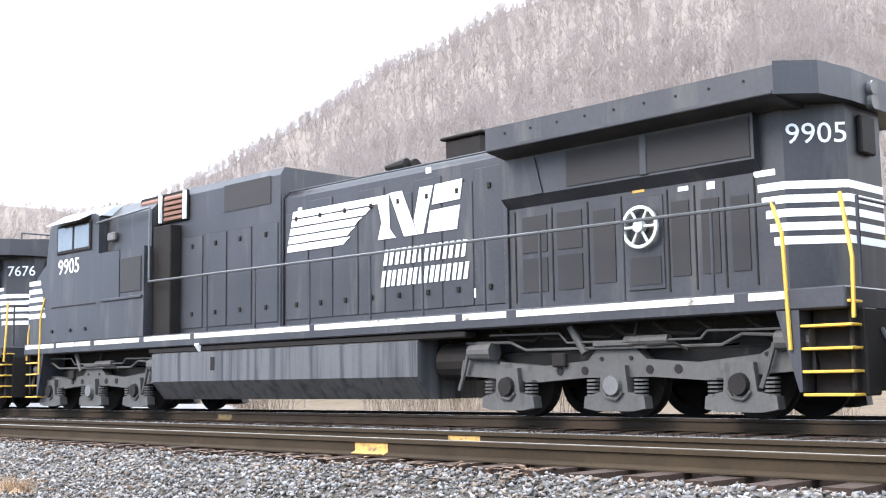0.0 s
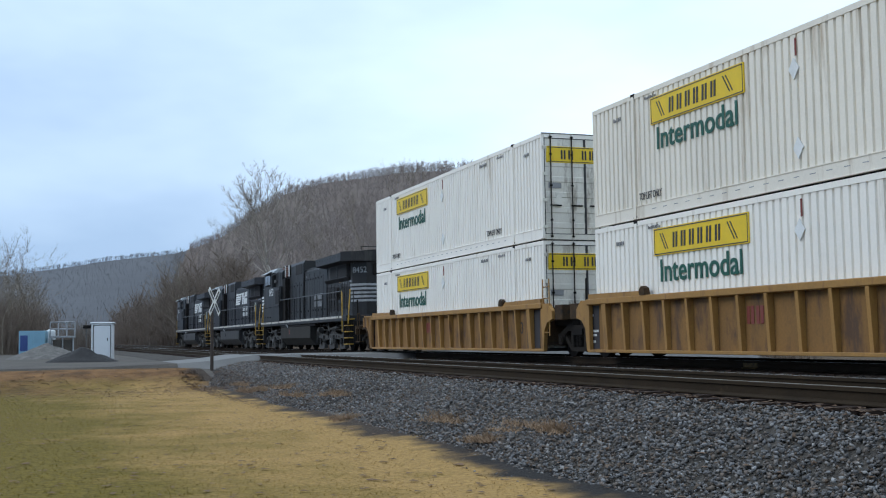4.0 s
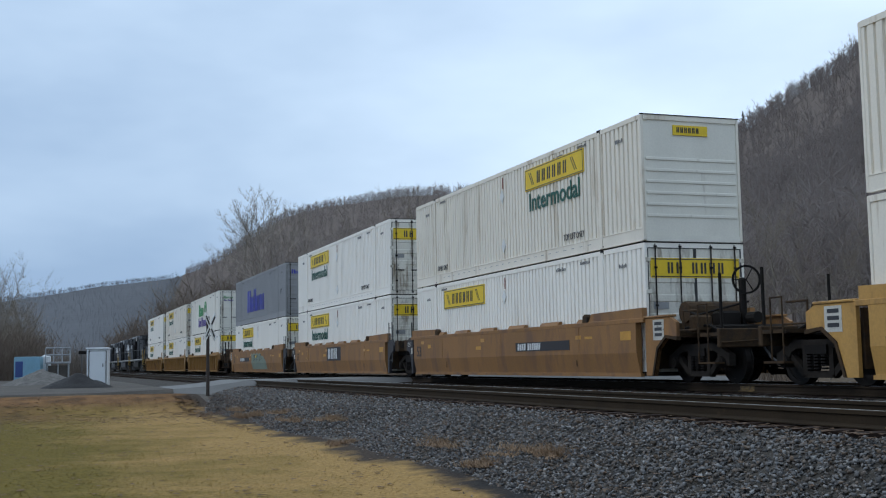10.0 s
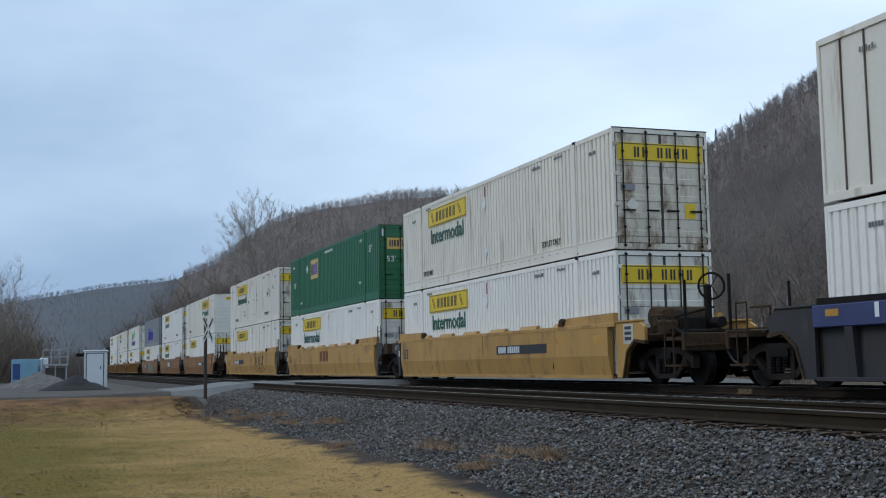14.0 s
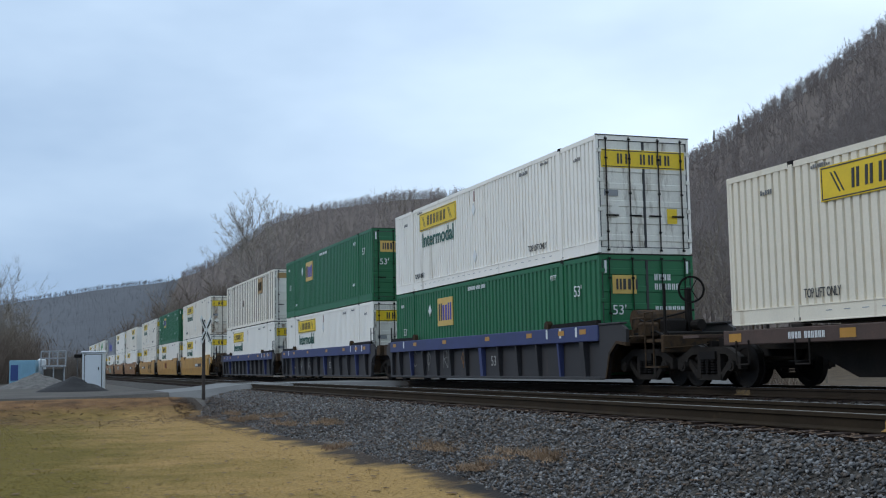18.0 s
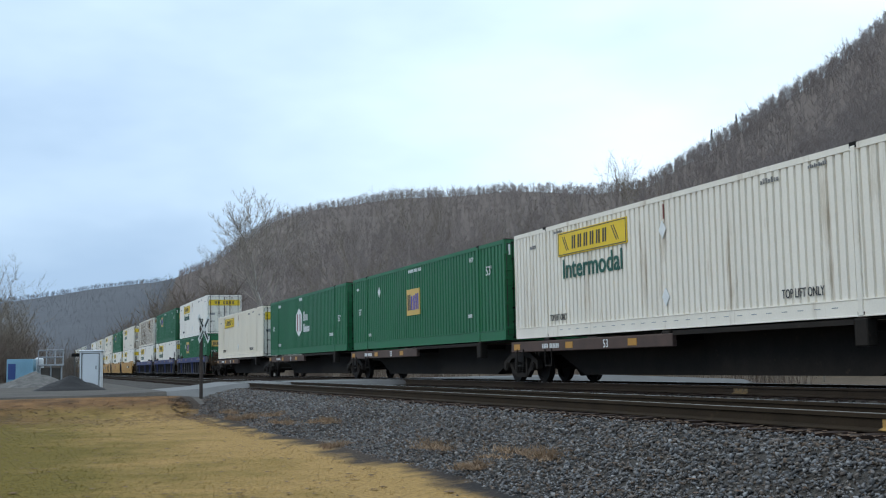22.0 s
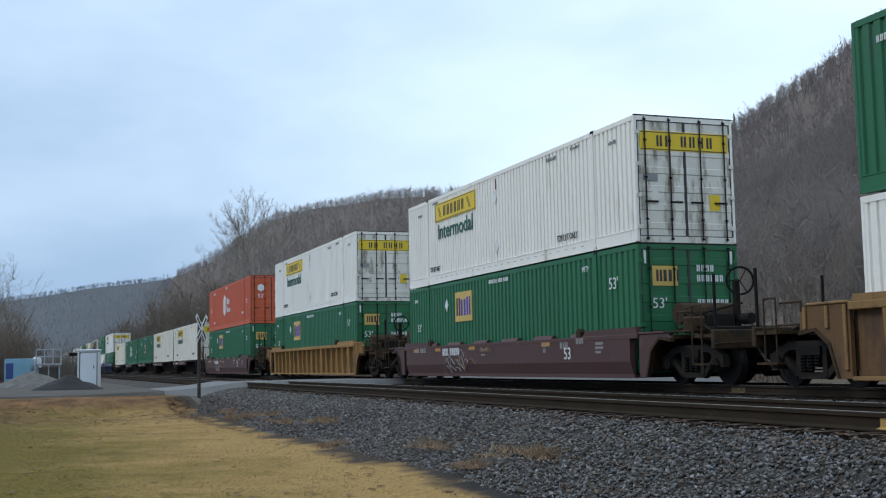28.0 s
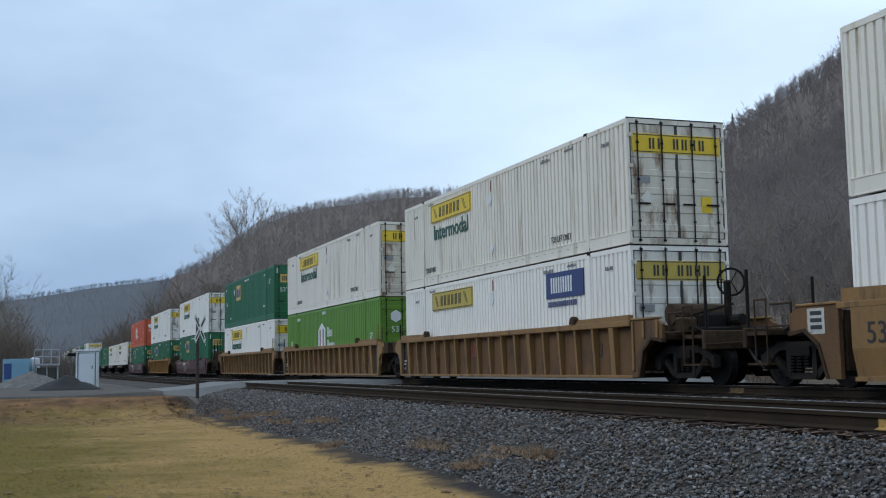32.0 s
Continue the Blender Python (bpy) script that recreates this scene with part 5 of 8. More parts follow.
def decor_white(front=2.85, word_on=True, paint="yellow_panel", toplift=True, seed=1):
    def put(c):
        panel(c, front, TALL - 0.26, 3.6, 0.6, paint, rear=not rear_plain)
        if word_on:
            word("Intermodal", 0.5, "green_ink", c, (SIDE - 0.004, HL - front - 0.2, TALL - 1.43), squeeze=1.04, bold=0.018, label="green lettering")
        if toplift:
            word("TOP LIFT ONLY", 0.17, "ink", c, (SIDE - 0.004, -HL + 4.1, 0.42), squeeze=0.72, label="black stencilled lettering")
            word("TOP LIFT ONLY", 0.17, "ink", c, (SIDE - 0.004, HL - 2.25, 0.42), squeeze=0.6, label="black stencilled lettering")
        diamond(c, 8.0, TALL - 0.75)
        diamond(c, 8.05, TALL - 2.2)
        part("red_mark", box(B(), SIDE - 0.01, SIDE + 0.005, -0.01, 0.03, TALL - 0.52, TALL - 0.2), "red_ink", c)
        small_marks(c, "stencil", seed)
        if not rear_plain:
            part("warning_sticker", box(B(), 0.62, 0.9, -HL - 0.002, -HL + 0.004, 0.75, 1.12), "yellow_panel", c, "yellow warning sticker")
            part("dark_plate", box(B(), -1.1, -0.72, -HL - 0.002, -HL + 0.004, 1.4, 1.55), "grey", c)
            part("placard", prism(B(), [(-0.98, 1.05), (-0.8, 1.23), (-0.62, 1.05), (-0.8, 0.87)], -HL - 0.003, -HL + 0.004, "y"), "cream", c, "pale diamond placard")
    rear_plain = front > 8
    return put


def decor_scuffed(c):
    """Like the other white ones, with knocked and blackened spots."""
    decor_white(seed=31)(c)
    rng = random.Random(8)
    spots = B()
    for y0, z0, n in ((-5.2, 1.55, 9), (-1.0, 1.5, 3), (1.6, 1.45, 4), (3.6, 1.5, 3), (2.6, 0.75, 4), (-0.3, 0.6, 2), (-6.6, 1.9, 4)):
        for _ in range(n):
            y, z, w, h = y0 + rng.gauss(0, 0.35), z0 + rng.gauss(0, 0.12), rng.uniform(0.03, 0.09), rng.uniform(0.04, 0.12)
            prism(spots, [(y - w, z), (y - w * 0.3, z + h), (y + w, z + h * 0.7), (y + w * 0.6, z - h * 0.4)], SIDE - 0.004, SIDE + 0.012, "x")
    tagged(part("scuff", spots, "steel_dark", c, "blackened knocks in the paint"), kind="stuff")


def decor_green(front=4.58, drop=0.0):
    def put(c):
        y = HL - front
        p = part("sign_panel", box(B(), SIDE - 0.012, SIDE + 0.02, y - 1.42, y, TALL - 1.3 - drop, TALL - 0.38 - drop), "gold_panel", c, "square gold name panel")
        for ch, tone, at in (("T", "ink", 0.12), ("W", "blue_ink", 0.5), ("T", "blue_ink", 1.0)):
            b = B()
            blocks(b, ch, 0.56 if ch == "T" else 0.5, (SIDE - 0.012, y - at, TALL - 1.12 - drop), "side")
            bars(b, tone, p, name="painted_name")
        diamond(c, 3.78, TALL - 0.74, 0.2)
        word("53'", 0.25, "white_ink", c, (SIDE - 0.004, HL - 0.85, TALL - 1.5), label="white stencilled number")
        word("53'", 0.28, "white_ink", c, (SIDE - 0.004, -HL + 1.4, TALL - 0.95), label="white stencilled number")
        word("WTP", 0.15, "white_ink", c, (SIDE - 0.004, -HL + 2.75, TALL - 0.45), squeeze=0.8)
        for yy, z in ((HL - 7.4, TALL - 0.3), (HL - 0.6, TALL - 0.5), (-HL + 2.9, 0.75), (HL - 2.3, 0.5)):
            b = B()
            blocks(b, "TTTTTTT TTTT TTTT" if yy == HL - 7.4 else "TTTT", 0.11, (SIDE - 0.002, yy, z), "side", gap=0.25, thick=0.006)
            bars(b, "white_ink", c, name="stencil_line")
        q = part("rear_sign_panel", box(B(), -0.95, -0.3, -HL - 0.003, -HL + 0.004, TALL - 0.95, TALL - 0.5), "gold_panel", c, "small gold name panel on the door")
        b = B()
        blocks(b, "TWT", 0.26, (-0.85, -HL - 0.003, TALL - 0.85), "rear")
        bars(b, "ink", q, name="painted_name")
        word("53'", 0.24, "white_ink", c, (-0.98, -HL - 0.006, TALL - 1.45), "rear")
        b = B()
        for z, n in ((TALL - 0.62, "TTTT"), (TALL - 0.85, "TTTTTT"), (TALL - 1.4, "TTTTTTT"), (TALL - 1.7, "TTTTTT")):
            blocks(b, n, 0.15, (0.2, -HL - 0.001, z), "rear", gap=0.25, thick=0.006)
        bars(b, "white_ink", c, name="stencil_line")
        for x in (-HW + 0.14, HW - 0.2):
            part("white_stripe", box(B(), x, x + 0.06, -HL - 0.002, -HL + 0.004, TALL - 0.45, TALL - 0.15), "white_ink", c)
    return put


def decor_hex(front=6.5, z=None, tone="white_ink"):
    """A white six-sided emblem with upright bars, and a two-line name as bars."""
    def put(c):
        y, zc = HL - front - 0.63, TALL - 1.35
        h = [(y + 0.63, zc - 0.38), (y + 0.63, zc + 0.38), (y, zc + 0.7), (y - 0.63, zc + 0.38), (y - 0.63, zc - 0.38), (y, zc - 0.7)]
        p = part("emblem", prism(B(), h, SIDE - 0.012, SIDE + 0.01, "x"), tone, c, "white six-sided emblem")
        b = B()
        for k in (-0.36, 0.2):
            box(b, SIDE - 0.02, SIDE - 0.013, y + k, y + k + 0.17, zc - 0.42, zc + 0.42)
        part("emblem_bars", b, "red_ink" if c["label"].startswith(("dark", "lime")) else "orange", p)
        b = B()
        blocks(b, "Txx", 0.44, (SIDE, HL - front - 1.62, zc + 0.05), "side", gap=0.18)
        blocks(b, "Txxxx", 0.4, (SIDE, HL - front - 1.62, zc - 0.5), "side", gap=0.12)
        bars(b, tone, c, "plain bars in place of a name", name="painted_name")
        word("53'", 0.25, "white_ink", c, (SIDE - 0.004, HL - 0.8, TALL - 1.6))
        word("53'", 0.28, "white_ink", c, (SIDE - 0.004, -HL + 1.4, TALL - 1.6))
        for yy, zz in ((HL - 2.2, TALL - 0.4), (HL - 7.2, TALL - 0.28), (-HL + 2.9, 0.7), (HL - 2.2, 0.45)):
            b = B()
            blocks(b, "TTTTTT", 0.14, (SIDE - 0.002, yy, zz), "side", gap=0.25, thick=0.006)
            bars(b, "white_ink", c, name="stencil_line")
        e = part("rear_emblem", prism(B(), [(-0.85, TALL - 0.62), (-0.65, TALL - 0.5), (-0.45, TALL - 0.62), (-0.45, TALL - 0.86), (-0.65, TALL - 0.98), (-0.85, TALL - 0.86)], -HL - 0.003, -HL + 0.004, "y"), tone, c)
        word("53'", 0.24, "white_ink", c, (-0.85, -HL - 0.006, TALL - 1.35), "rear")
        b = B()
        for zz, n in ((TALL - 0.62, "TTTT"), (TALL - 0.85, "TTTTTT"), (TALL - 1.3, "TTTTTTT"), (TALL - 1.55, "TTTTTT")):
            blocks(b, n, 0.16, (0.2, -HL - 0.001, zz), "rear", gap=0.25, thick=0.006)
        bars(b, "white_ink", c, name="stencil_line")
    return put


def decor_reefer(c):
    b = B()
    blocks(b, "Tixxx", 0.95, (SIDE, HL - 5.2, TALL - 1.5), "side", 0.05, gap=0.14)
    bars(b, "leaf_ink", c, "light green bars in place of a name", name="painted_name")
    curl = B()
    for r0, t0, t1, dy in ((0.62, -1.9, 1.9, 0.0), (0.36, -1.2, 2.4, 0.08)):
        arc = [t0 + (t1 - t0) * i / 14 for i in range(15)]
        line = [(HL - 9.0 + dy - (r0 - 0.05) * math.sin(t), TALL - 1.05 + r0 * math.cos(t)) for t in arc]
        inner = [(HL - 9.0 + dy - (r0 - 0.17) * math.sin(t), TALL - 1.08 + (r0 - 0.1) * math.cos(t)) for t in arc]
        prism(curl, line + inner[::-1], SIDE - 0.012, SIDE + 0.004, "x")
    part("emblem", curl, "leaf_ink", c, "light green curled emblem")
    b = B()
    blocks(b, "TxxT Txxxxxx", 0.72, (SIDE, HL - 5.1, TALL - 2.35), "side", 0.06, gap=0.11)
    bars(b, "violet_ink", c, "violet bars in place of a name", name="painted_name")
    b = B()
    for z in (TALL - 1.75, TALL - 1.95, TALL - 2.15):
        box(b, SIDE - 0.01, SIDE, HL - 11.0, HL - 10.3, z, z + 0.05)
    part("speed_lines", b, "violet_ink", c)
    small_marks(c, "stencil", 5)
    b = B()
    blocks(b, "Txxxx", 0.2, (-0.95, -HL - 0.001, TALL - 0.6), "rear")
    bars(b, "leaf_ink", c, name="painted_name")
    b = B()
    blocks(b, "TTTT TTTTTT", 0.13, (0.15, -HL - 0.001, TALL - 0.5), "rear", gap=0.3)
    blocks(b, "Txx Txxxx", 0.12, (-0.95, -HL - 0.001, TALL - 0.78), "rear")
    bars(b, "violet_ink", c, name="stencil_line")


def decor_grey(c):
    b = B()
    blocks(b, "WxTxxx", 1.35, (SIDE, HL - 4.5, TALL - 2.2), "side", 0.06, gap=0.13)
    bars(b, "blue_ink", c, "tall blue bars in place of a name", name="painted_name")
    b = B()
    blocks(b, "Wxxxxx", 0.22, (-0.95, -HL - 0.001, TALL - 0.6), "rear", gap=0.12)
    bars(b, "blue_ink", c, name="painted_name")
    small_marks(c, "stencil", 9)
    word("53'", 0.26, "ink", c, (SIDE - 0.004, -HL + 1.4, TALL - 1.6))


def decor_white_gold(c):
    y = HL - 11.4
    p = part("sign_panel", box(B(), SIDE - 0.012, SIDE + 0.02, y - 1.3, y, TALL - 1.1, TALL - 0.22), "brown_panel", c, "square brown-gold name panel")
    b = B()
    blocks(b, "TWT", 0.5, (SIDE - 0.012, y - 0.12, TALL - 0.95), "side", gap=0.08)
    bars(b, "steel_dark", p, name="painted_name")
    diamond(c, 6.5, TALL - 1.4, 0.2, "rust_gap")
    small_marks(c, "stencil", 12)
    part("rear_sign_panel", box(B(), -1.1, -0.55, -HL - 0.003, -HL + 0.004, TALL - 0.5, TALL - 0.2), "brown_panel", c)


def decor_white_navy(c):
    decor_white(2.85, False, "faded_panel", False, 21)(c)
    y = HL - 11.7
    p = part("advert_panel", box(B(), SIDE - 0.012, SIDE + 0.02, y - 2.12, y, TALL - 0.98, TALL - 0.32), "navy_panel", c, "navy panel with white bars")
    b = B()
    blocks(b, "TTiTT", 0.4, (SIDE - 0.012, y - 0.3, TALL - 0.85), "side", gap=0.16)
    bars(b, "white_ink", p, name="painted_name")
    b = B()
    blocks(b, "TTTTTTTTTTTTTT", 0.14, (SIDE - 0.002, y - 0.1, TALL - 1.2), "side", gap=0.3, thick=0.006)
    bars(b, "navy_panel", c, name="stencil_line")


WELL = "containers stacked in the well cars"
W_LABEL = "white corrugated long container with yellow panel"
KIND = {
    "A": make_container(W_LABEL + " and green lettering", "white_clean", decor=decor_white(seed=1), door_paint="door_white", group=WELL),
    "B": make_container(W_LABEL, "white_clean", decor=decor_white(word_on=False, seed=2), door_paint="door_white", group=WELL),
    "D": make_container("weathered " + W_LABEL + " and green lettering", "white", decor=decor_white(seed=3), door_paint="door_rusty", group=WELL),
    "R": make_container("weathered white corrugated container with a ribbed blank end wall", "white", decor=decor_white(front=9.7, seed=4), door_paint="cream", group=WELL, blank_rear=True),
    "C": make_container("stained " + W_LABEL, "white_aged", decor=decor_white(word_on=False, seed=6), door_paint="door_white", group=WELL),
    "K": make_container("scuffed " + W_LABEL + " and blackened knocks", "white", decor=decor_scuffed, door_paint="door_rusty", group=WELL),
    "S": make_container("white smooth-sided container with seams and a yellow name panel", "white", "smooth", decor=decor_white(word_on=False, toplift=False, seed=5), door_paint="door_white", group=WELL),
    "T": make_container("off-white smooth refrigerated container with green and violet name bars", "cream", "smooth", decor=decor_reefer, group=WELL, unit=0.6),
    "G": make_container("grey corrugated container with tall blue name bars", "grey", decor=decor_grey, group=WELL),
    "E": make_container("dark green corrugated 53-foot container with a gold panel", "green", decor=decor_green(), group=WELL),
    "Q": make_container("dark green corrugated 53-foot container with a gold panel mid-side", "green", decor=decor_green(7.2, 0.5), group=WELL),
    "H": make_container("dark green corrugated container with a white six-sided emblem", "green", decor=decor_hex(), group=WELL),
    "L": make_container("lime green corrugated container with a white six-sided emblem", "lime", decor=decor_hex(), group=WELL),
    "O": make_container("orange corrugated container with a white six-sided emblem", "orange", decor=decor_hex(6.2), group=WELL),
    "W": make_container("white container with rusty upright ribs and a brown-gold panel", "white", "ribbed", decor=decor_white_gold, door_paint="cream", group=WELL),
    "N": make_container("white corrugated container with a faded yellow panel and a navy panel", "white_clean", decor=decor_white_navy, door_paint="door_white", group=WELL),
}
# ---- bogies and wagons; origin on the rail top, in the middle of the unit, the front at +y ----


def wheel_mesh():
    bm = B()
    ring(bm, (0, 0, 0), 0.435, 0.34, 0.12, 24)
    ring(bm, (-0.02, 0, 0), 0.345, 0.1, 0.05, 24)
    tube(bm, (-0.09, 0, 0), (0.06, 0, 0), 0.12, 0.12, 12)
    ring(bm, (0.07, 0, 0), 0.46, 0.34, 0.03, 24)
    return bm


SHARED = {}


def shared(name, key, make, material, parent, m, label=""):
    """A part whose mesh is made once and used again."""
    if (key, material) not in SHARED:
        ob = part(name, make(), material, parent, label)
        SHARED[(key, material)] = ob.data
    else:
        ob = new(name, SHARED[(key, material)])
        ob.parent = parent
        if label:
            tagged(ob, label)
    ob.matrix_basis = m
    return ob


def strap(bm, line, w, lo, hi):
    """A flat bar of width w along a line of (y, z), from lo to hi across."""
    for (y0, z0), (y1, z1) in zip(line, line[1:]):
        d = Vector((y1 - y0, z1 - z0)).normalized()
        n, e = Vector((-d.y, d.x)) * (w / 2), d * (w * 0.3)
        prism(bm, [(y0 - e.x + n.x, z0 - e.y + n.y), (y1 + e.x + n.x, z1 + e.y + n.y), (y1 + e.x - n.x, z1 + e.y - n.y), (y0 - e.x - n.x, z0 - e.y - n.y)], lo, hi, "x")


def frame_mesh():
    """A cast side frame: arched top, sloping lower member, columns and open windows between them."""
    bm = B()
    strap(bm, [(-1.05, 0.55), (-0.6, 0.74), (0.6, 0.74), (1.05, 0.55)], 0.15, -0.07, 0.06)
    strap(bm, [(-0.78, 0.52), (-0.4, 0.2), (0.4, 0.2), (0.78, 0.52)], 0.12, -0.06, 0.055)
    for y in (-1, 1):
        strap(bm, [(0.36 * y, 0.22), (0.36 * y, 0.7)], 0.12, -0.065, 0.05)
        prism(bm, [(y * 0.72, 0.6), (y * 1.16, 0.6), (y * 1.16, 0.36), (y * 1.06, 0.36), (y * 1.02, 0.5), (y * 0.78, 0.5)], -0.09, 0.06, "x")
        tube(bm, (-0.15, 0.89 * y, 0.435), (0.08, 0.89 * y, 0.435), 0.12, 0.12, 12)
        tube(bm, (-0.17, 0.89 * y, 0.435), (-0.15, 0.89 * y, 0.435), 0.07, 0.07, 8)
    return bm


def nest_mesh():
    bm = B()
    for y in (-0.2, 0, 0.2):
        for k in range(5):
            tube(bm, (-0.06, y, 0.29 + 0.055 * k), (-0.06, y, 0.32 + 0.055 * k), 0.075, 0.075, 8)
    box(bm, -0.11, 0.0, -0.3, 0.3, 0.56, 0.72)
    return bm


def add_truck(c, y, tag="truck"):
    """A two-axle bogie under a wagon, in its place along it."""
    t = part(tag, soft_box(B(), -0.95, 0.95, -0.22, 0.22, 0.5, 0.78, 0.03), "truck", c, "grimy two-axle bogie")
    t.matrix_basis = pose(0, y, 0)
    for s in (-1, 1):
        m = pose(s * 1.02, 0, 0, 0, 0, 0 if s < 0 else 180)
        shared("side_frame", "side_frame", frame_mesh, "truck", t, m)
        shared("spring_nest", "spring_nest", nest_mesh, "steel_dark", t, m)
        for k in (-0.89, 0.89):
            shared("wheel", "wheel", wheel_mesh, "steel_dark", t, pose(s * 0.75, k, 0.435, 0, 0, 0 if s < 0 else 180))
    for k in (-0.89, 0.89):
        shared("axle", "axle", lambda: tube(B(), (-0.75, 0, 0), (0.75, 0, 0), 0.08, 0.08, 10), "steel_dark", t, pose(0, k, 0.435))
    return t


def add_coupler(c, y, s):
    b = B()
    box(b, -0.1, 0.1, *sorted((y, y + s * 0.75)), 0.72, 0.92)
    soft_box(b, -0.17, 0.17, *sorted((y + s * 0.7, y + s * 1.05)), 0.68, 0.96, 0.03)
    part("coupler", b, "steel_dark", c)
    part("air_hose", path_tube(B(), [(-0.35, y, 0.75), (-0.38, y + s * 0.3, 0.5), (-0.3, y + s * 0.6, 0.35), (-0.1, y + s * 0.85, 0.45)], 0.025), "ink", c)


def ladder(c, x, y, z0, z1, paint, w=0.42, n=4, along="y"):
    l = part("ladder", path_tube(B(), [(x, y, z0), (x, y, z1)], 0.018), paint, c)
    part("ladder_rail", path_tube(B(), [(x, y + w, z0), (x, y + w, z1)], 0.018), paint, l)
    for i in range(n):
        z = z0 + (z1 - z0) * (i + 0.3) / n
        part("rung", tube(B(), (x, y, z), (x, y + w, z), 0.014), paint, l)


def add_end(c, s, paint, style, brake=False):
    """The end of a car beyond the well: haunches, centre sill, platform, steps, grab irons."""
    e = s * HL
    def q(a, b):
        return sorted((e + s * a, e + s * b))
    zt = 1.4 if style != "maroon" else 1.08
    for sx in (-1, 1):
        o = [(e + s * 0.2, 0.16), (e + s * 0.2, zt), (e + s * 1.25, zt), (e + s * 1.5, zt - 0.12), (e + s * 1.5, 0.98), (e + s * 1.1, 0.96), (e + s * 0.75, 0.72), (e + s * 0.55, 0.16)]
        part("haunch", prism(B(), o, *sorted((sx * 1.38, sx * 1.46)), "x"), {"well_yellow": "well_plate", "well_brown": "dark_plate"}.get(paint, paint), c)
        part("haunch_cap", soft_box(B(), *sorted((sx * 1.3, sx * 1.49)), *q(0.2, 1.28), zt + 0.002, zt + 0.05, 0.012), paint, c)
        if style == "ribbed":
            for k in (0.26, 0.72, 1.3):
                part("haunch_rib", soft_box(B(), *sorted((sx * 1.461, sx * 1.5)), *q(k, k + 0.08), 0.3 if k < 0.5 else 1.0, zt - 0.02, 0.01), paint, c)
        lip = [(e + s * 1.52, 0.9), (e + s * 1.1, 0.96), (e + s * 0.75, 0.72), (e + s * 0.55, 0.16), (e + s * 0.49, 0.16), (e + s * 0.7, 0.76), (e + s * 1.07, 1.02), (e + s * 1.52, 0.98)]
        if sx < 0 and style == "smooth":
            sp = part("stencil_panel", box(B(), -1.466, -1.46, *q(0.55, 1.0), 0.92, 1.36), "worn_white", c, "pale stencil panel")
            b = B()
            for z in (1.24, 1.12, 1.0):
                box(b, -1.47, -1.466, *q(0.62, 0.92), z, z + 0.07)
            bars(b, "ink", sp, name="stencil_line")
        part("haunch_lip", prism(B(), lip, *sorted((sx * 1.37, sx * 1.49)), "x"), "end_grime", c)
    part("bulkhead", box(B(), -1.34, 1.34, *q(0.16, 0.24), 0.3, zt - 0.1), "end_grime", c)
    part("centre_sill", box(B(), -0.32, 0.32, *q(0.25, 3.2), 0.55, 0.95), "steel_dark", c)
    part("shear_plate", box(B(), -1.37, 1.37, *q(0.25, 1.45), 0.96, 1.04), "end_grime", c)
    part("end_platform", box(B(), -1.38, 1.38, *q(2.2, 2.9), 0.95, 1.02), "end_grime", c)
    part("end_sill", soft_box(B(), -1.4, 1.4, *q(2.9, 3.02), 0.72, 1.1, 0.02), "end_grime", c)
    for sx in (-1, 1):
        part("side_step", box(B(), *sorted((sx * 1.2, sx * 1.42)), *q(2.25, 2.85), 0.4, 0.44), "end_grime", c)
        part("step_hanger", path_tube(B(), [(sx * 1.4, e + s * 2.25, 0.42), (sx * 1.4, e + s * 2.25, 1.6), (sx * 1.4, e + s * 2.6, 1.6), (sx * 1.4, e + s * 2.6, 0.42)], 0.018), "end_grime", c, "grab iron")
        part("grab_post", path_tube(B(), [(sx * 1.3, e + s * 2.95, 0.9), (sx * 1.3, e + s * 2.95, 2.2)], 0.035), "steel_dark", c, "dark upright grab post")
        part("cross_grab", path_tube(B(), [(sx * 1.4, e + s * 1.55, 1.1), (sx * 1.4, e + s * 2.2, 1.1)], 0.02), "end_grime", c)
    part("sill_box", soft_box(B(), -0.8, 0.8, *q(1.5, 2.2), 0.9, 1.2, 0.03), "steel_dark", c)
    part("train_line", path_tube(B(), [(-1.2, e + s * 0.5, 0.9), (-1.2, e + s * 1.4, 1.15), (-0.9, e + s * 1.9, 1.2), (-0.9, e + s * 2.8, 0.9)], 0.03), "steel_dark", c)
    part("cut_lever", path_tube(B(), [(-1.38, e + s * 3.04, 0.82), (-0.5, e + s * 3.08, 0.86), (0, e + s * 3.1, 0.98)], 0.016), "end_grime", c)
    part("sill_gusset", prism(B(), [(e + s * 1.45, 0.98), (e + s * 2.2, 0.98), (e + s * 1.45, 0.62)], -0.62, -0.56, "x"), "steel_dark", c)
    part("cross_brace", path_tube(B(), [(-1.34, e + s * 1.6, 1.06), (-1.34, e + s * 1.6, 1.5), (-1.34, e + s * 2.2, 1.5)], 0.022), "end_grime", c)
    if brake:
        part("air_tank", tube(B(), (-1.0, e + s * 1.1, 1.5), (0.4, e + s * 1.1, 1.5), 0.23, 0.23, 14), "end_grime", c, "rusty horizontal brake reservoir")
        w = part("brake_wheel", ring(B(), (0, 0, 0), 0.31, 0.265, 0.035, 20), "steel_dark", c, "upright hand brake wheel")
        w.matrix_basis = pose(0.0, e + s * 1.95, 2.15, 0, 0, 72)
        for k in range(3):
            part("spoke", tube(B(), (0, 0.27 * math.cos(k * 2.09), 0.27 * math.sin(k * 2.09)), (0, 0, 0), 0.012), "steel_dark", w)
        part("relay_valve", soft_box(B(), -1.2, -0.75, *q(1.55, 1.8), 1.06, 1.42, 0.05), "end_grime", c)
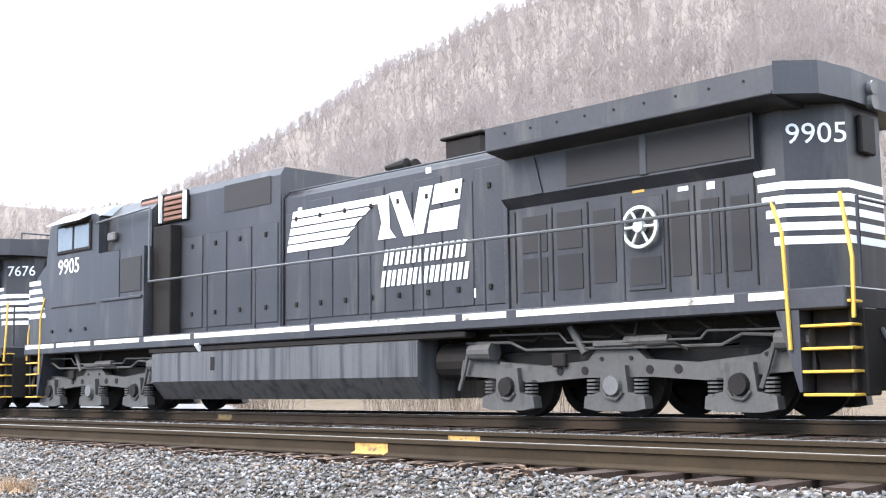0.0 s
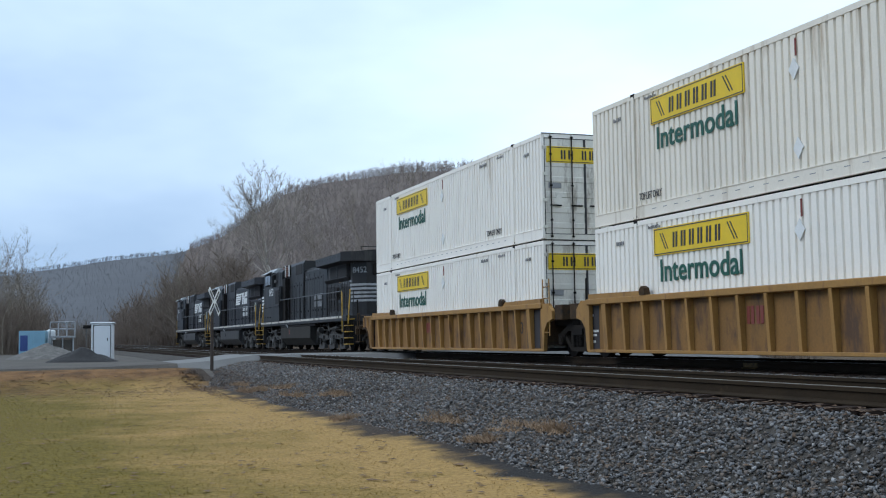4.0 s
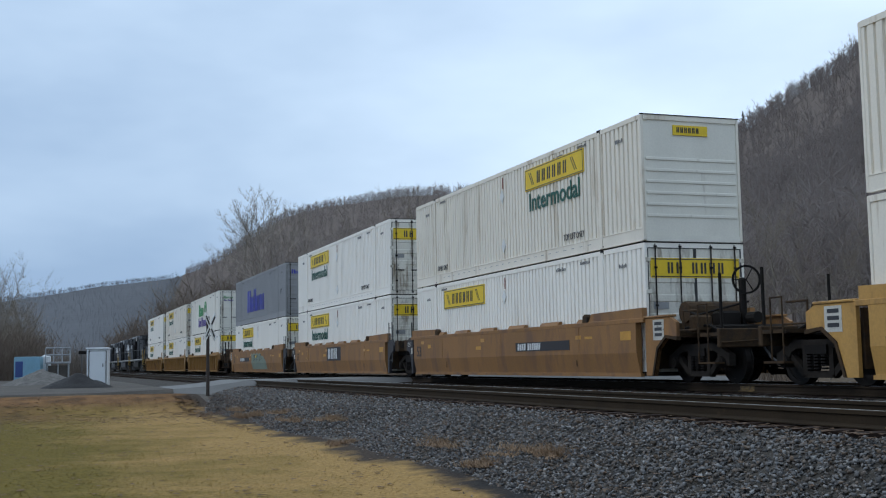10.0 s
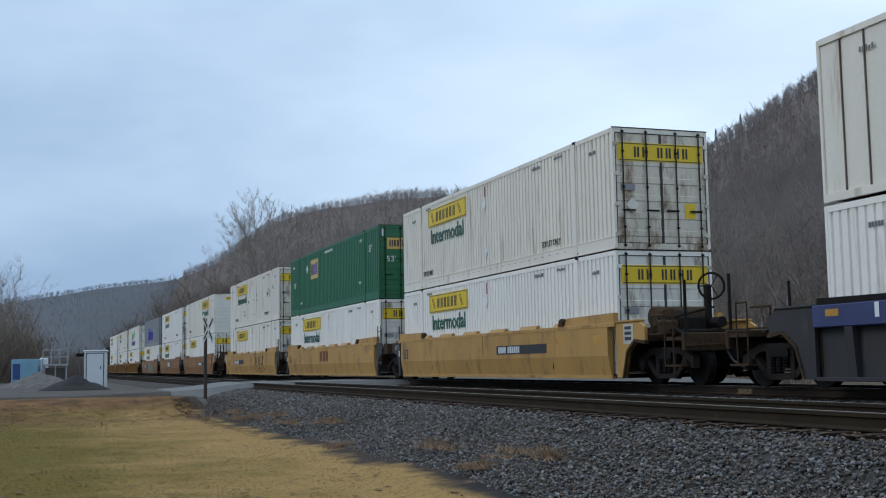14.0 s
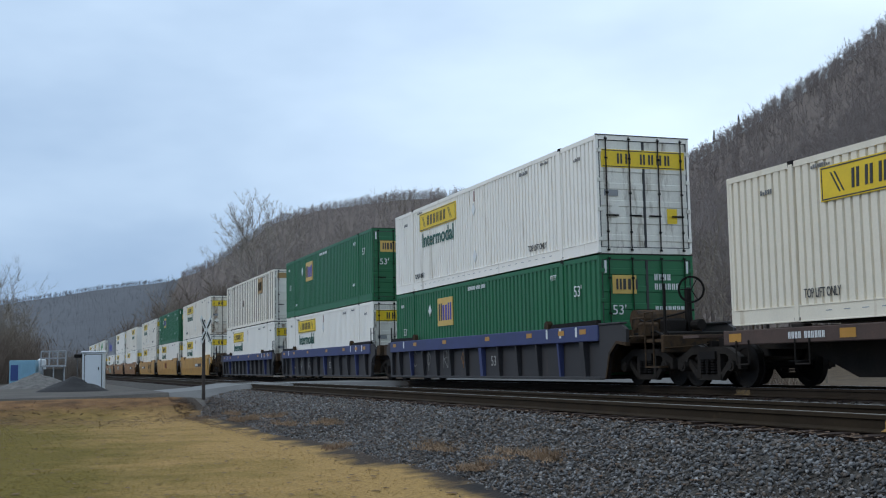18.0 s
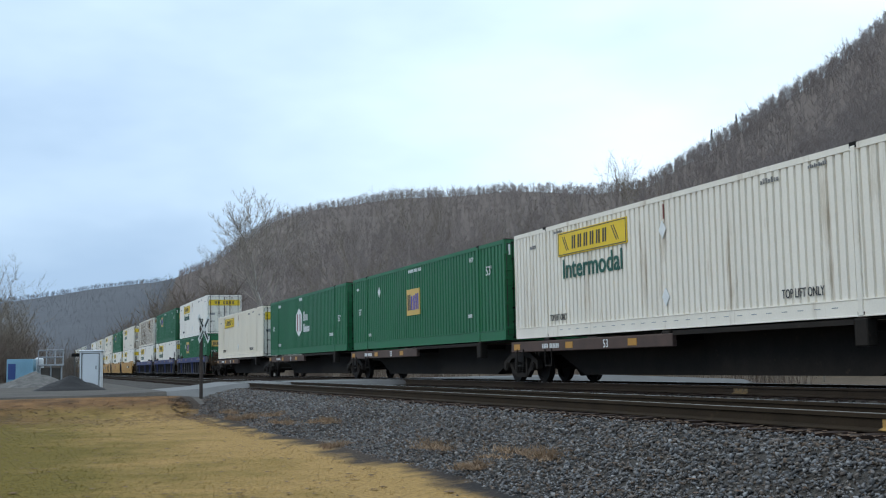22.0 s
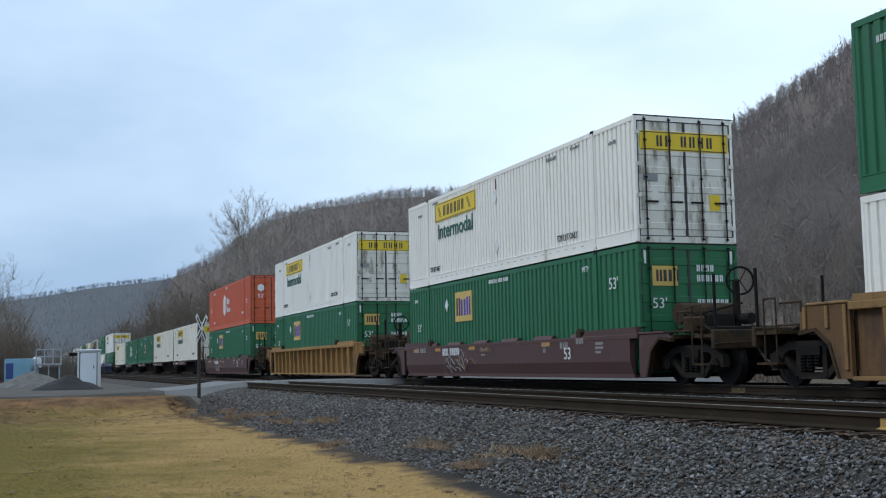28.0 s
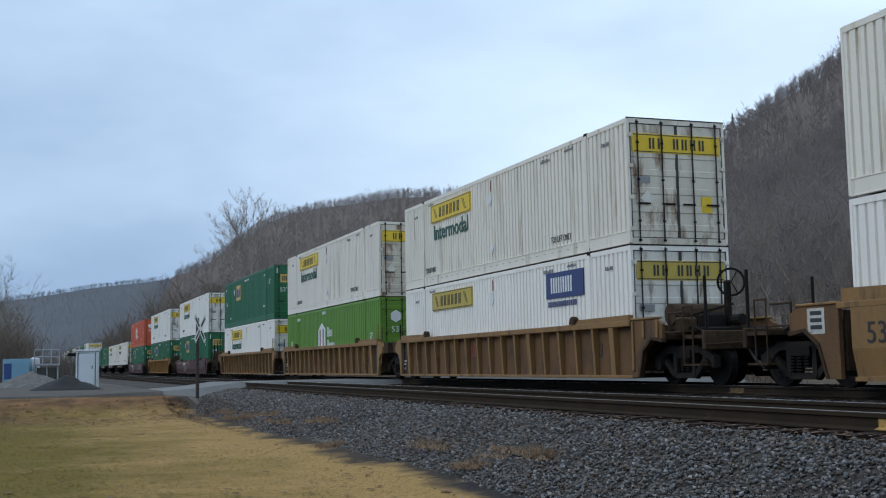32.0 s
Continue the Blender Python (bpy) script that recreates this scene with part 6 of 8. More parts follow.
        part("air_pipe", path_tube(B(), [(-1.0, e + s * 1.33, 1.5), (-1.0, e + s * 1.6, 1.42), (-0.5, e + s * 1.75, 1.55), (0.2, e + s * 1.7, 1.7)], 0.025), "steel_dark", c)
        part("chain_guard", tube(B(), (0.05, e + s * 1.95, 1.35), (0.05, e + s * 2.25, 1.35), 0.12, 0.12, 10), "steel_dark", c)
        part("brake_stand", soft_box(B(), -0.06, 0.06, *q(1.72, 1.88), 1.0, 2.2, 0.03), "steel_dark", c)
        part("brake_valve", soft_box(B(), -0.6, -0.1, *q(1.5, 1.9), 1.1, 1.5, 0.05), "steel_dark", c)
    add_coupler(c, e + s * 2.95, s)


def add_joint(c, s, paint, style):
    """The end of a unit at a shared bogie."""
    e = s * HL
    def q(a, b):
        return sorted((e + s * a, e + s * b))
    zt = 1.4 if style != "maroon" else 1.08
    for sx in (-1, 1):
        o = [(e + s * 0.1, 0.16), (e + s * 0.1, zt), (e + s * 0.55, zt), (e + s * 0.8, zt - 0.2), (e + s * 0.8, 0.98), (e + s * 0.5, 0.9), (e + s * 0.32, 0.7), (e + s * 0.25, 0.16)]
        part("haunch", prism(B(), o, *sorted((sx * 1.36, sx * 1.46)), "x"), "black_patch" if style == "smooth" else paint, c)
        part("corner_box", soft_box(B(), *sorted((sx * 1.1, sx * 1.4)), *q(0.85, 1.3), 0.95, 1.35, 0.02), "end_grime", c)
    part("bulkhead", box(B(), -1.34, 1.34, *q(0.1, 0.2), 0.3, zt - 0.1), "end_grime", c)
    part("joint_beam", soft_box(B(), -1.1, 1.1, *q(0.2, 1.35), 0.8, 1.05, 0.03), "steel_dark", c)
    if s < 0:
        ladder(c, -1.44, e - 0.62, 0.55, 2.05, "rod" if style == "smooth" else paint, 0.4, 5)
    else:
        part("grab_post", path_tube(B(), [(-1.4, e + s * 0.35, zt), (-1.4, e + s * 0.35, 1.95)], 0.022), "steel_dark", c)
        if style == "smooth":
            word("125 T", 0.15, "worn_white", c, (-1.464, e + s * 0.66, zt - 0.3), squeeze=0.8, label="worn white stencil")
            part("pale_tag", box(B(), -1.466, -1.46, e + 0.14, e + 0.24, 0.84, 1.04), "cream", c, "small pale tag")


def spray(c, y0, y1):
    """A faded patch of spray paint with a lumpy outline, on the upright and the sloping part of a smooth side."""
    n = 24
    top = [(y0 + (y1 - y0) * i / n, 1.3 - 0.1 * abs(math.sin(i * 0.62)) - (0.36 * max(0, i / n - 0.62) / 0.38)) for i in range(n + 1)]
    b = B()
    prism(b, [(y0, 0.665)] + top + [(y1 - 0.3, 0.665)], -1.504, -1.498, "x")
    v = [b.verts.new(p) for p in ((-1.504, y0 - 0.05, 0.66), (-1.504, y1 - 0.3, 0.66), (-1.45, y1 - 0.45, 0.3), (-1.45, y0 - 0.3, 0.3))]
    b.faces.new(v)
    p = part("spray_patch", b, "teal_spray", c, "faded teal patch of spray paint")
    for k in range(3):
        yk = y0 - 0.6 - 1.0 * k
        stroke = path_tube(B(), [(-1.506, yk, 0.75), (-1.506, yk - 0.15, 1.1), (-1.506, yk - 0.45, 1.16), (-1.506, yk - 0.62, 0.9), (-1.506, yk - 0.3, 0.85)], 0.01, 4)
        part("outline_stroke", stroke, "well_grey", p)
    part("yellow_blot", prism(B(), [(y0 - 1.5 + 0.2 * math.cos(a), 1.06 + 0.07 * math.sin(a)) for a in np.linspace(0, 5.6, 9)], -1.507, -1.504, "x"), "yellow_panel", p)


def make_well(label, style, paint, front, rear, chord=None, number=True, code=False):
    c = thing("well_car", label, "freight wagon", "well cars of the train")
    chord = chord or paint
    y0, y1 = -HL - 0.2, HL + 0.2
    rng = random.Random(len(label))
    for sx in (-1, 1):
        def q(a, b):
            return sorted((sx * a, sx * b))
        if style in ("ribbed", "blue"):
            zc = 1.28 if style == "ribbed" else 1.04
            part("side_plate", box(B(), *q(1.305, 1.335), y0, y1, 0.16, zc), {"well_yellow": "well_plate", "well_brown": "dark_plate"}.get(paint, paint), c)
            part("top_chord", soft_box(B(), *q(1.34, 1.5), y0, y1, zc, 1.42, 0.015), chord, c)
            part("bottom_chord", soft_box(B(), *q(1.34, 1.47), y0, y1, 0.13, 0.2, 0.01), paint, c)
            n = 17 if style == "ribbed" else 12
            for i in range(n):
                y = y0 + 0.9 + (y1 - y0 - 1.8) * i / (n - 1)
                wide = 0.1 if i in (0, 5, n - 1) else 0.045
                rib = [(sx * 1.335, 0.2), (sx * 1.43, 0.2), (sx * 1.49, zc), (sx * 1.335, zc)]
                part("rib", prism(B(), rib, y - wide, y + wide, "y"), "well_blue" if style == "blue" and i in (1, 5, 10) else paint, c)
        else:
            zt, zk = (1.42, 0.66) if style == "smooth" else (1.1, 0.5)
            prof = [(sx * 1.36, 0.14), (sx * 1.42, 0.14), (sx * 1.42, 0.22), (sx * 1.5, zk), (sx * 1.5, zt), (sx * 1.36, zt)]
            part("side_wall", prism(B(), prof, y0 + 0.35, y1 - 0.35, "y"), paint, c)
            part("top_chord", soft_box(B(), *q(1.36, 1.506), y0, y1, zt - 0.1, zt + 0.003, 0.01), chord, c)
            part("bottom_lip", box(B(), *q(1.34, 1.428), y0 + 0.3, y1 - 0.3, 0.128, 0.2), paint, c)
            for i in range(6):
                y = -HL + 2.6 + (LEN - 5.2) * i / 5
                part("guide_lug", prism(B(), [(sx * 1.34, zt + 0.004), (sx * 1.48, zt + 0.004), (sx * 1.42, zt + 0.09), (sx * 1.34, zt + 0.09)], y - 0.55, y + 0.55, "y"), paint, c)
            for i in range(3):
                y = -HL + 3 + 5 * i
                part("weld_seam", box(B(), *q(1.5, 1.508), y, y + 0.03, 0.7, zt - 0.1), paint, c)
            for y, z, w, h in ((6.4, 1.0, 0.3, 0.12), (-7.2, 0.95, 0.5, 0.2), (1.9, 0.88, 0.4, 0.1), (-5.4, 1.02, 0.4, 0.06)) if sx < 0 and style == "smooth" else ():
                part("touch_up_patch", soft_box(B(), -1.504, -1.5, y - w, y, z, z + h, 0.001), "touch_up", c, "brighter touch-up paint")
            for y in (-4.9, 4.6) if style == "smooth" else ():
                part("drain_slot", box(B(), *q(1.47, 1.476), y, y + 0.03, 0.36, 0.62), "steel_dark", c)
        for e in (-1, 1):
            zt = 1.42 if style != "maroon" else 1.1
            tall = {"smooth": 0.23, "maroon": 0.16}.get(style, 0.12)
            part("stack_guide", prism(B(), [(e * (HL + 0.1), zt + 0.004), (e * (HL + 0.1), zt + tall), (e * (HL - 2.35), zt + tall * 0.85), (e * (HL - 2.5), zt + 0.004)], *q(1.34, 1.47), "x"), chord if style != "blue" else "steel_dark", c)
            part("lock_box", prism(B(), [(e * (HL - 2.5), zt + 0.004), (e * (HL - 2.5), zt + 0.13), (e * (HL - 2.6), zt + 0.2), (e * (HL - 2.72), zt + 0.15), (e * (HL - 2.76), zt + 0.004)], *q(1.38, 1.52), "x"), "end_grime", c)
    part("well_floor", box(B(), -1.34, 1.34, y0, y1, 0.14, 0.2), "steel_dark", c)
    for i in range(5):
        y = -HL + 0.6 + (LEN - 1.2) * i / 4
        part("cross_beam", box(B(), -1.3, 1.3, y - 0.15, y + 0.15, 0.2, 0.226), "steel_dark", c)
    for e, kind in ((1, front), (-1, rear)):
        if kind == "end":
            add_end(c, e, paint, style, brake=e < 0 or style == "maroon")
            add_truck(c, e * (HL + 1.72))
        else:
            add_joint(c, e, paint, style)
            if e < 0:
                add_truck(c, e * (HL + 1.59))
    # Stencils on the camera's side.
    out = {"ribbed": -1.337, "blue": -1.337}.get(style, -1.504)
    if style == "ribbed":
        for y, w in [(-HL + 0.65, 0.85)] * (rear == "joint") + [(HL + 0.05, 0.5)] * (front == "joint"):
            p = part("black_patch", box(B(), -1.341, -1.335, y - w / 2, y + w / 2, 0.22, 1.26), "black_patch", c, "black stencil panel")
            b = B()
            for z, n in ((1.0, "TT"), (0.62, "TTTTTTT"), (0.52, "TTTTT"), (0.36, "TTTT")):
                blocks(b, n, 0.06, (-1.342, y + w / 2 - 0.12, z), "side", gap=0.3, thick=0.004)
            bars(b, "white_ink", p, name="stencil_line")
        b = B()
        blocks(b, "WWW", 0.34, (-1.337, 1.9, 0.72), "side", gap=0.1)
        bars(b, "red_ink", c, "faded red bars in place of a name", name="painted_name")
        word("53", 0.34, "black_patch", c, (-1.341, -HL + 1.72, 0.62), squeeze=0.8, label="dark stencilled number")
    elif style == "smooth":
        y9 = 5.2 if front == "end" else -1.15
        if front != rear:
            p = part("black_patch", box(B(), -1.508, -1.5, y9 - 3.4, y9, 0.78, 1.02), "black_patch", c, "black patch with white bars")
            b = B()
            blocks(b, "TTTT TTTTTT", 0.18, (-1.508, y9 - 0.15, 0.81), "side", 0.1, gap=0.24, thick=0.005)
            bars(b, "white_ink", p, name="stencil_line")
        word("53", 0.36, "black_patch", c, (-1.506, HL - 0.5, 0.74), label="dark stencilled number")
        if front == rear:
            b = B()
            blocks(b, "WWW", 0.46, (-1.506, 0.95, 0.76), "side", gap=0.45)
            if code:
                bars(b, "red_ink", c, "dark red bars in place of a name", name="painted_name")
            else:
                q2 = part("name_patch", box(B(), -1.506, -1.5, -1.25, 1.22, 0.68, 1.28), "black_patch", c)
                bars(b, "white_ink", q2, name="painted_name")
        if front == "end" and not code:
            spray(c, 1.1, -3.3)
        if code and front == "end":
            for k, (y, w, h) in enumerate(((-2.2, 0.36, 0.5), (-2.95, 0.5, 0.46), (-3.8, 0.44, 0.52), (-4.5, 0.3, 0.44))):
                b = B()
                for s, dz in ((1.0, 0.0), (0.42, 0.12)):
                    loop = []
                    for a in np.linspace(0.5 + k, 6.4 + k - 0.5 * s, 30):
                        zz = 0.82 + dz + s * h * math.sin(a) * (1 + 0.22 * math.sin(2 * a + 1.7 * k))
                        loop.append((-1.505 if zz > 0.66 else -1.505 + 0.182 * (0.66 - zz), y + s * w * math.cos(a) * (1 + 0.35 * math.sin(2 * a + k + dz * 9)), zz))
                    path_tube(b, loop, 0.011, 4)
                part("scrawl", b, "well_grey", c, "dark scrawled loops")
        elif front == rear:
            b = B()
            path_tube(b, [(-1.504, 5.2 + 0.3 * math.cos(a) * (1 + 0.4 * math.sin(2 * a)), 0.98 + 0.2 * math.sin(a + 0.4 * math.sin(3 * a))) for a in np.linspace(0.4, 6.0, 22)], 0.008, 4)
            part("scrawl", b, "well_brown" if code else "well_bright", c, "thin scrawled loop")
        for y, z in ((6.8, 1.15), (-5.2, 1.02), (1.2, 1.1)):
            part("reflector", box(B(), -1.507, -1.5, y, y + 0.3, z, z + 0.1), "reflector", c)
    elif style == "blue":
        word("53", 0.3, "chalk", c, (-1.341, -1.2, 0.5), label="white stencilled number")
        for y in (HL - 0.5, 5.2, 2.2, -1.5, -4.5, -HL + 1.6, -HL + 0.4):
            part("reflector", box(B(), -1.507, -1.5, y, y + 0.34, 1.22, 1.34), "reflector", c)
        for y in (-5.5, -6.3, -7.2, 6.6):
            part("white_tick", box(B(), -1.506, -1.5, y, y + 0.1, 1.16, 1.4), "white_ink", c)
        for k, (y, stroke) in enumerate(((5.9, [(0.2, 0.4), (0.05, 0.5), (-0.12, 0.35), (-0.15, 0.1), (0, -0.05), (0.2, 0.02)]), (4.4, [(0, 0.45), (-0.16, 0.3), (-0.14, 0.08), (0, 0), (0.16, 0.1), (0.15, 0.32), (0, 0.45), (0, -0.2)]),
                                         (2.7, [(-0.2, -0.1), (-0.18, 0.45), (0.1, 0.45), (0.14, 0.25), (-0.16, 0.2), (0.2, -0.1), (0.25, 0.5)]), (1.1, [(0, 0.4), (-0.15, 0.2), (0, 0), (0.15, 0.2), (0, 0.4), (0.02, -0.1)]))):
            part("chalk_stroke", path_tube(B(), [(-1.338, y - u, 0.55 + w) for u, w in stroke], 0.011, 4), "chalk" if k < 3 else "well_tan", c, "pale chalked sign")
    else:
        b = B()
        blocks(b, "TTT TTTTT", 0.22, (-1.504, 4.2, 0.78), "side", gap=0.25)
        bars(b, "white_ink", c, name="stencil_line")
        word("53", 0.3, "white_ink", c, (-1.506, -4.6, 0.58), label="white stencilled number")
        for y in (6.6, 4.4, 1.4, -3.8):
            part("reflector", box(B(), -1.508, -1.5, y, y + 0.5, 0.92, 1.02), "reflector", c)
        b = B()
        blocks(b, "Txx xxTxx", 0.14, (-1.504, 1.0, 0.85), "side", 0.2, gap=0.2, thick=0.005)
        for k in range(9):
            a = 0.35 * k
            tube(b, (-1.505, 3.2 - 0.2 * k, 0.5 + 0.16 * math.sin(a * 3)), (-1.505, 3.0 - 0.2 * k, 0.5 + 0.16 * math.sin((a + 0.35) * 3)), 0.016, 0.016, 5)
        part("chalk_scrawl", b, "well_tan", c, "pale scrawled lines")
        for z0, amp, n in ((0.82, 0.13, 9), (0.56, 0.16, 10), (0.36, 0.12, 8)):
            line = [(-1.505 if zz > 0.5 else -1.505 + 0.28 * (0.5 - zz), 3.9 - 0.2 * a / 1.6 + 0.06 * math.sin(2 * a), zz) for a, zz in ((a, z0 + amp * math.sin(a * 1.9) * (0.7 + 0.3 * math.sin(0.7 * a))) for a in np.linspace(0, n * 1.5, n * 9))]
            part("graffito", path_tube(B(), line, 0.014, 4), "chalk", c, "looping chalked scrawl")
        for y, z, pat, size in ((6.9, 0.9, "TTT TTTTT", 0.15), (0.9, 0.86, "TTxxTTT", 0.1), (0.9, 0.74, "xxxxxxx", 0.06), (-3.4, 0.9, "TT", 0.11), (-3.4, 0.76, "TT", 0.11), (-4.4, 0.84, "WTW", 0.16), (-5.3, 0.94, "WWT", 0.14),
                                (-6.3, 0.9, "TTTTTTTT", 0.06), (-6.3, 0.8, "TTTTTTTT", 0.06), (-6.3, 0.7, "TTTTTT", 0.06), (3.0, 0.96, "xxxxxxxx", 0.05)):
            b = B()
            blocks(b, pat, size, (-1.504, y, z), "side", gap=0.28, thick=0.005)
            bars(b, "chalk", c, name="stencil_line")
    return c


def make_spine(label, front_truck):
    """A flat skeleton unit: a deep centre beam, side sills at the front, container saddles."""
    c = thing("spine_car", label, "freight wagon", "flat cars of the train")
    belly = [(-HL - 0.3, 0.75), (-HL + 1.2, 0.72), (-HL + 2.6, 0.2), (HL - 2.6, 0.2), (HL - 1.2, 0.72), (HL + 0.3, 0.75), (HL + 0.3, 1.08), (-HL - 0.3, 1.08)]
    part("centre_beam", prism(B(), belly, -0.5, 0.5, "x"), "truck", c)
    for sx in (-1, 1):
        def q(a, b):
            return sorted((sx * a, sx * b))
        part("side_sill", soft_box(B(), *q(1.22, 1.34), HL - 8.3, HL + 0.25, 0.82, 1.1, 0.015), "rust_gap", c)
        part("side_ledge", box(B(), *q(1.24, 1.32), -HL + 2.2, HL - 8.3, 1.06, 1.15), "truck", c)
        for y in (HL - 0.35, HL - 3.6, HL - 6.8):
            part("reflector", box(B(), *q(1.34, 1.347), y, y + 0.4, 0.88, 1.04), "reflector", c)
        for y in (-HL + 2.03, HL - 2.03, HL - 8.0):
            part("saddle", soft_box(B(), *q(1.1, 1.33), y - 0.16, y + 0.16, 0.7 if y < 0 else 0.95, 1.16, 0.02), "truck", c)
        for y in (HL - 0.2, HL - 2.0):
            part("grab_iron", path_tube(B(), [(sx * 1.36, y, 0.9), (sx * 1.36, y, 0.45), (sx * 1.36, y - 0.4, 0.45), (sx * 1.36, y - 0.4, 0.9)], 0.016), "truck", c)
    for y in (-HL + 2.03, HL - 2.03, 0, HL - 8.0):
        part("cross_arm", box(B(), -1.24, 1.24, y - 0.12, y + 0.12, 0.95, 1.09), "steel_dark", c)
    part("deck_rail", box(B(), -0.45, 0.45, -HL, HL, 1.085, 1.15), "rust_gap", c)
    word("53", 0.2, "white_ink", c, (-1.345, HL - 5.2, 0.86))
    b = B()
    blocks(b, "TTTT TTTTTT", 0.12, (-1.34, HL - 1.8, 0.9), "side", gap=0.25, thick=0.005)
    bars(b, "white_ink", c, name="stencil_line")
    add_truck(c, -HL - 0.55)
    if front_truck:
        add_truck(c, HL + 1.2)
        add_end_flat(c, 1)
    return c


def add_end_flat(c, s):
    e = s * HL
    part("draft_sill", box(B(), -0.3, 0.3, *sorted((e, e + s * 2.0)), 0.6, 1.0), "steel_dark", c)
    part("end_platform", box(B(), -1.3, 1.3, *sorted((e + s * 1.2, e + s * 1.8)), 1.0, 1.06), "rust_gap", c)
    add_coupler(c, e + s * 1.9, s)
# ---- locomotives; origin on the rail top, the cab at +y ----


def loco_frame_mesh():
    """The cast side frame of a three-axle bogie."""
    bm = B()
    o = [(-3.0, 0.62), (-2.95, 0.86), (-2.35, 0.9), (-2.2, 0.82), (-1.3, 0.74), (-0.5, 0.8), (-0.3, 0.98), (0.3, 0.98), (0.5, 0.8), (1.3, 0.74), (2.2, 0.82), (2.35, 0.9), (2.95, 0.86), (3.0, 0.62),
         (2.35, 0.58), (1.5, 0.5), (0.6, 0.56), (-0.6, 0.56), (-1.5, 0.5), (-2.35, 0.58)]
    prism(bm, o, -0.1, 0.1, "x")
    return bm


def pedestal_mesh():
    """A hanging axle box: broad foot, narrow neck."""
    bm = B()
    prism(bm, [(-0.52, 0.14), (-0.5, 0.3), (-0.24, 0.36), (-0.2, 0.72), (0.2, 0.72), (0.24, 0.36), (0.5, 0.3), (0.52, 0.14), (0.3, 0.1), (-0.3, 0.1)], -0.13, 0.05, "x")
    return bm


def coil_mesh():
    bm = B()
    for k in range(5):
        tube(bm, (0, 0, 0.3 + 0.052 * k), (0, 0, 0.328 + 0.052 * k), 0.1, 0.1, 10)
    return bm


def loco_wheel_mesh():
    bm = B()
    ring(bm, (0, 0, 0), 0.52, 0.42, 0.13, 28)
    ring(bm, (-0.02, 0, 0), 0.43, 0.1, 0.05, 28)
    ring(bm, (0.075, 0, 0), 0.545, 0.4, 0.03, 28)
    return bm


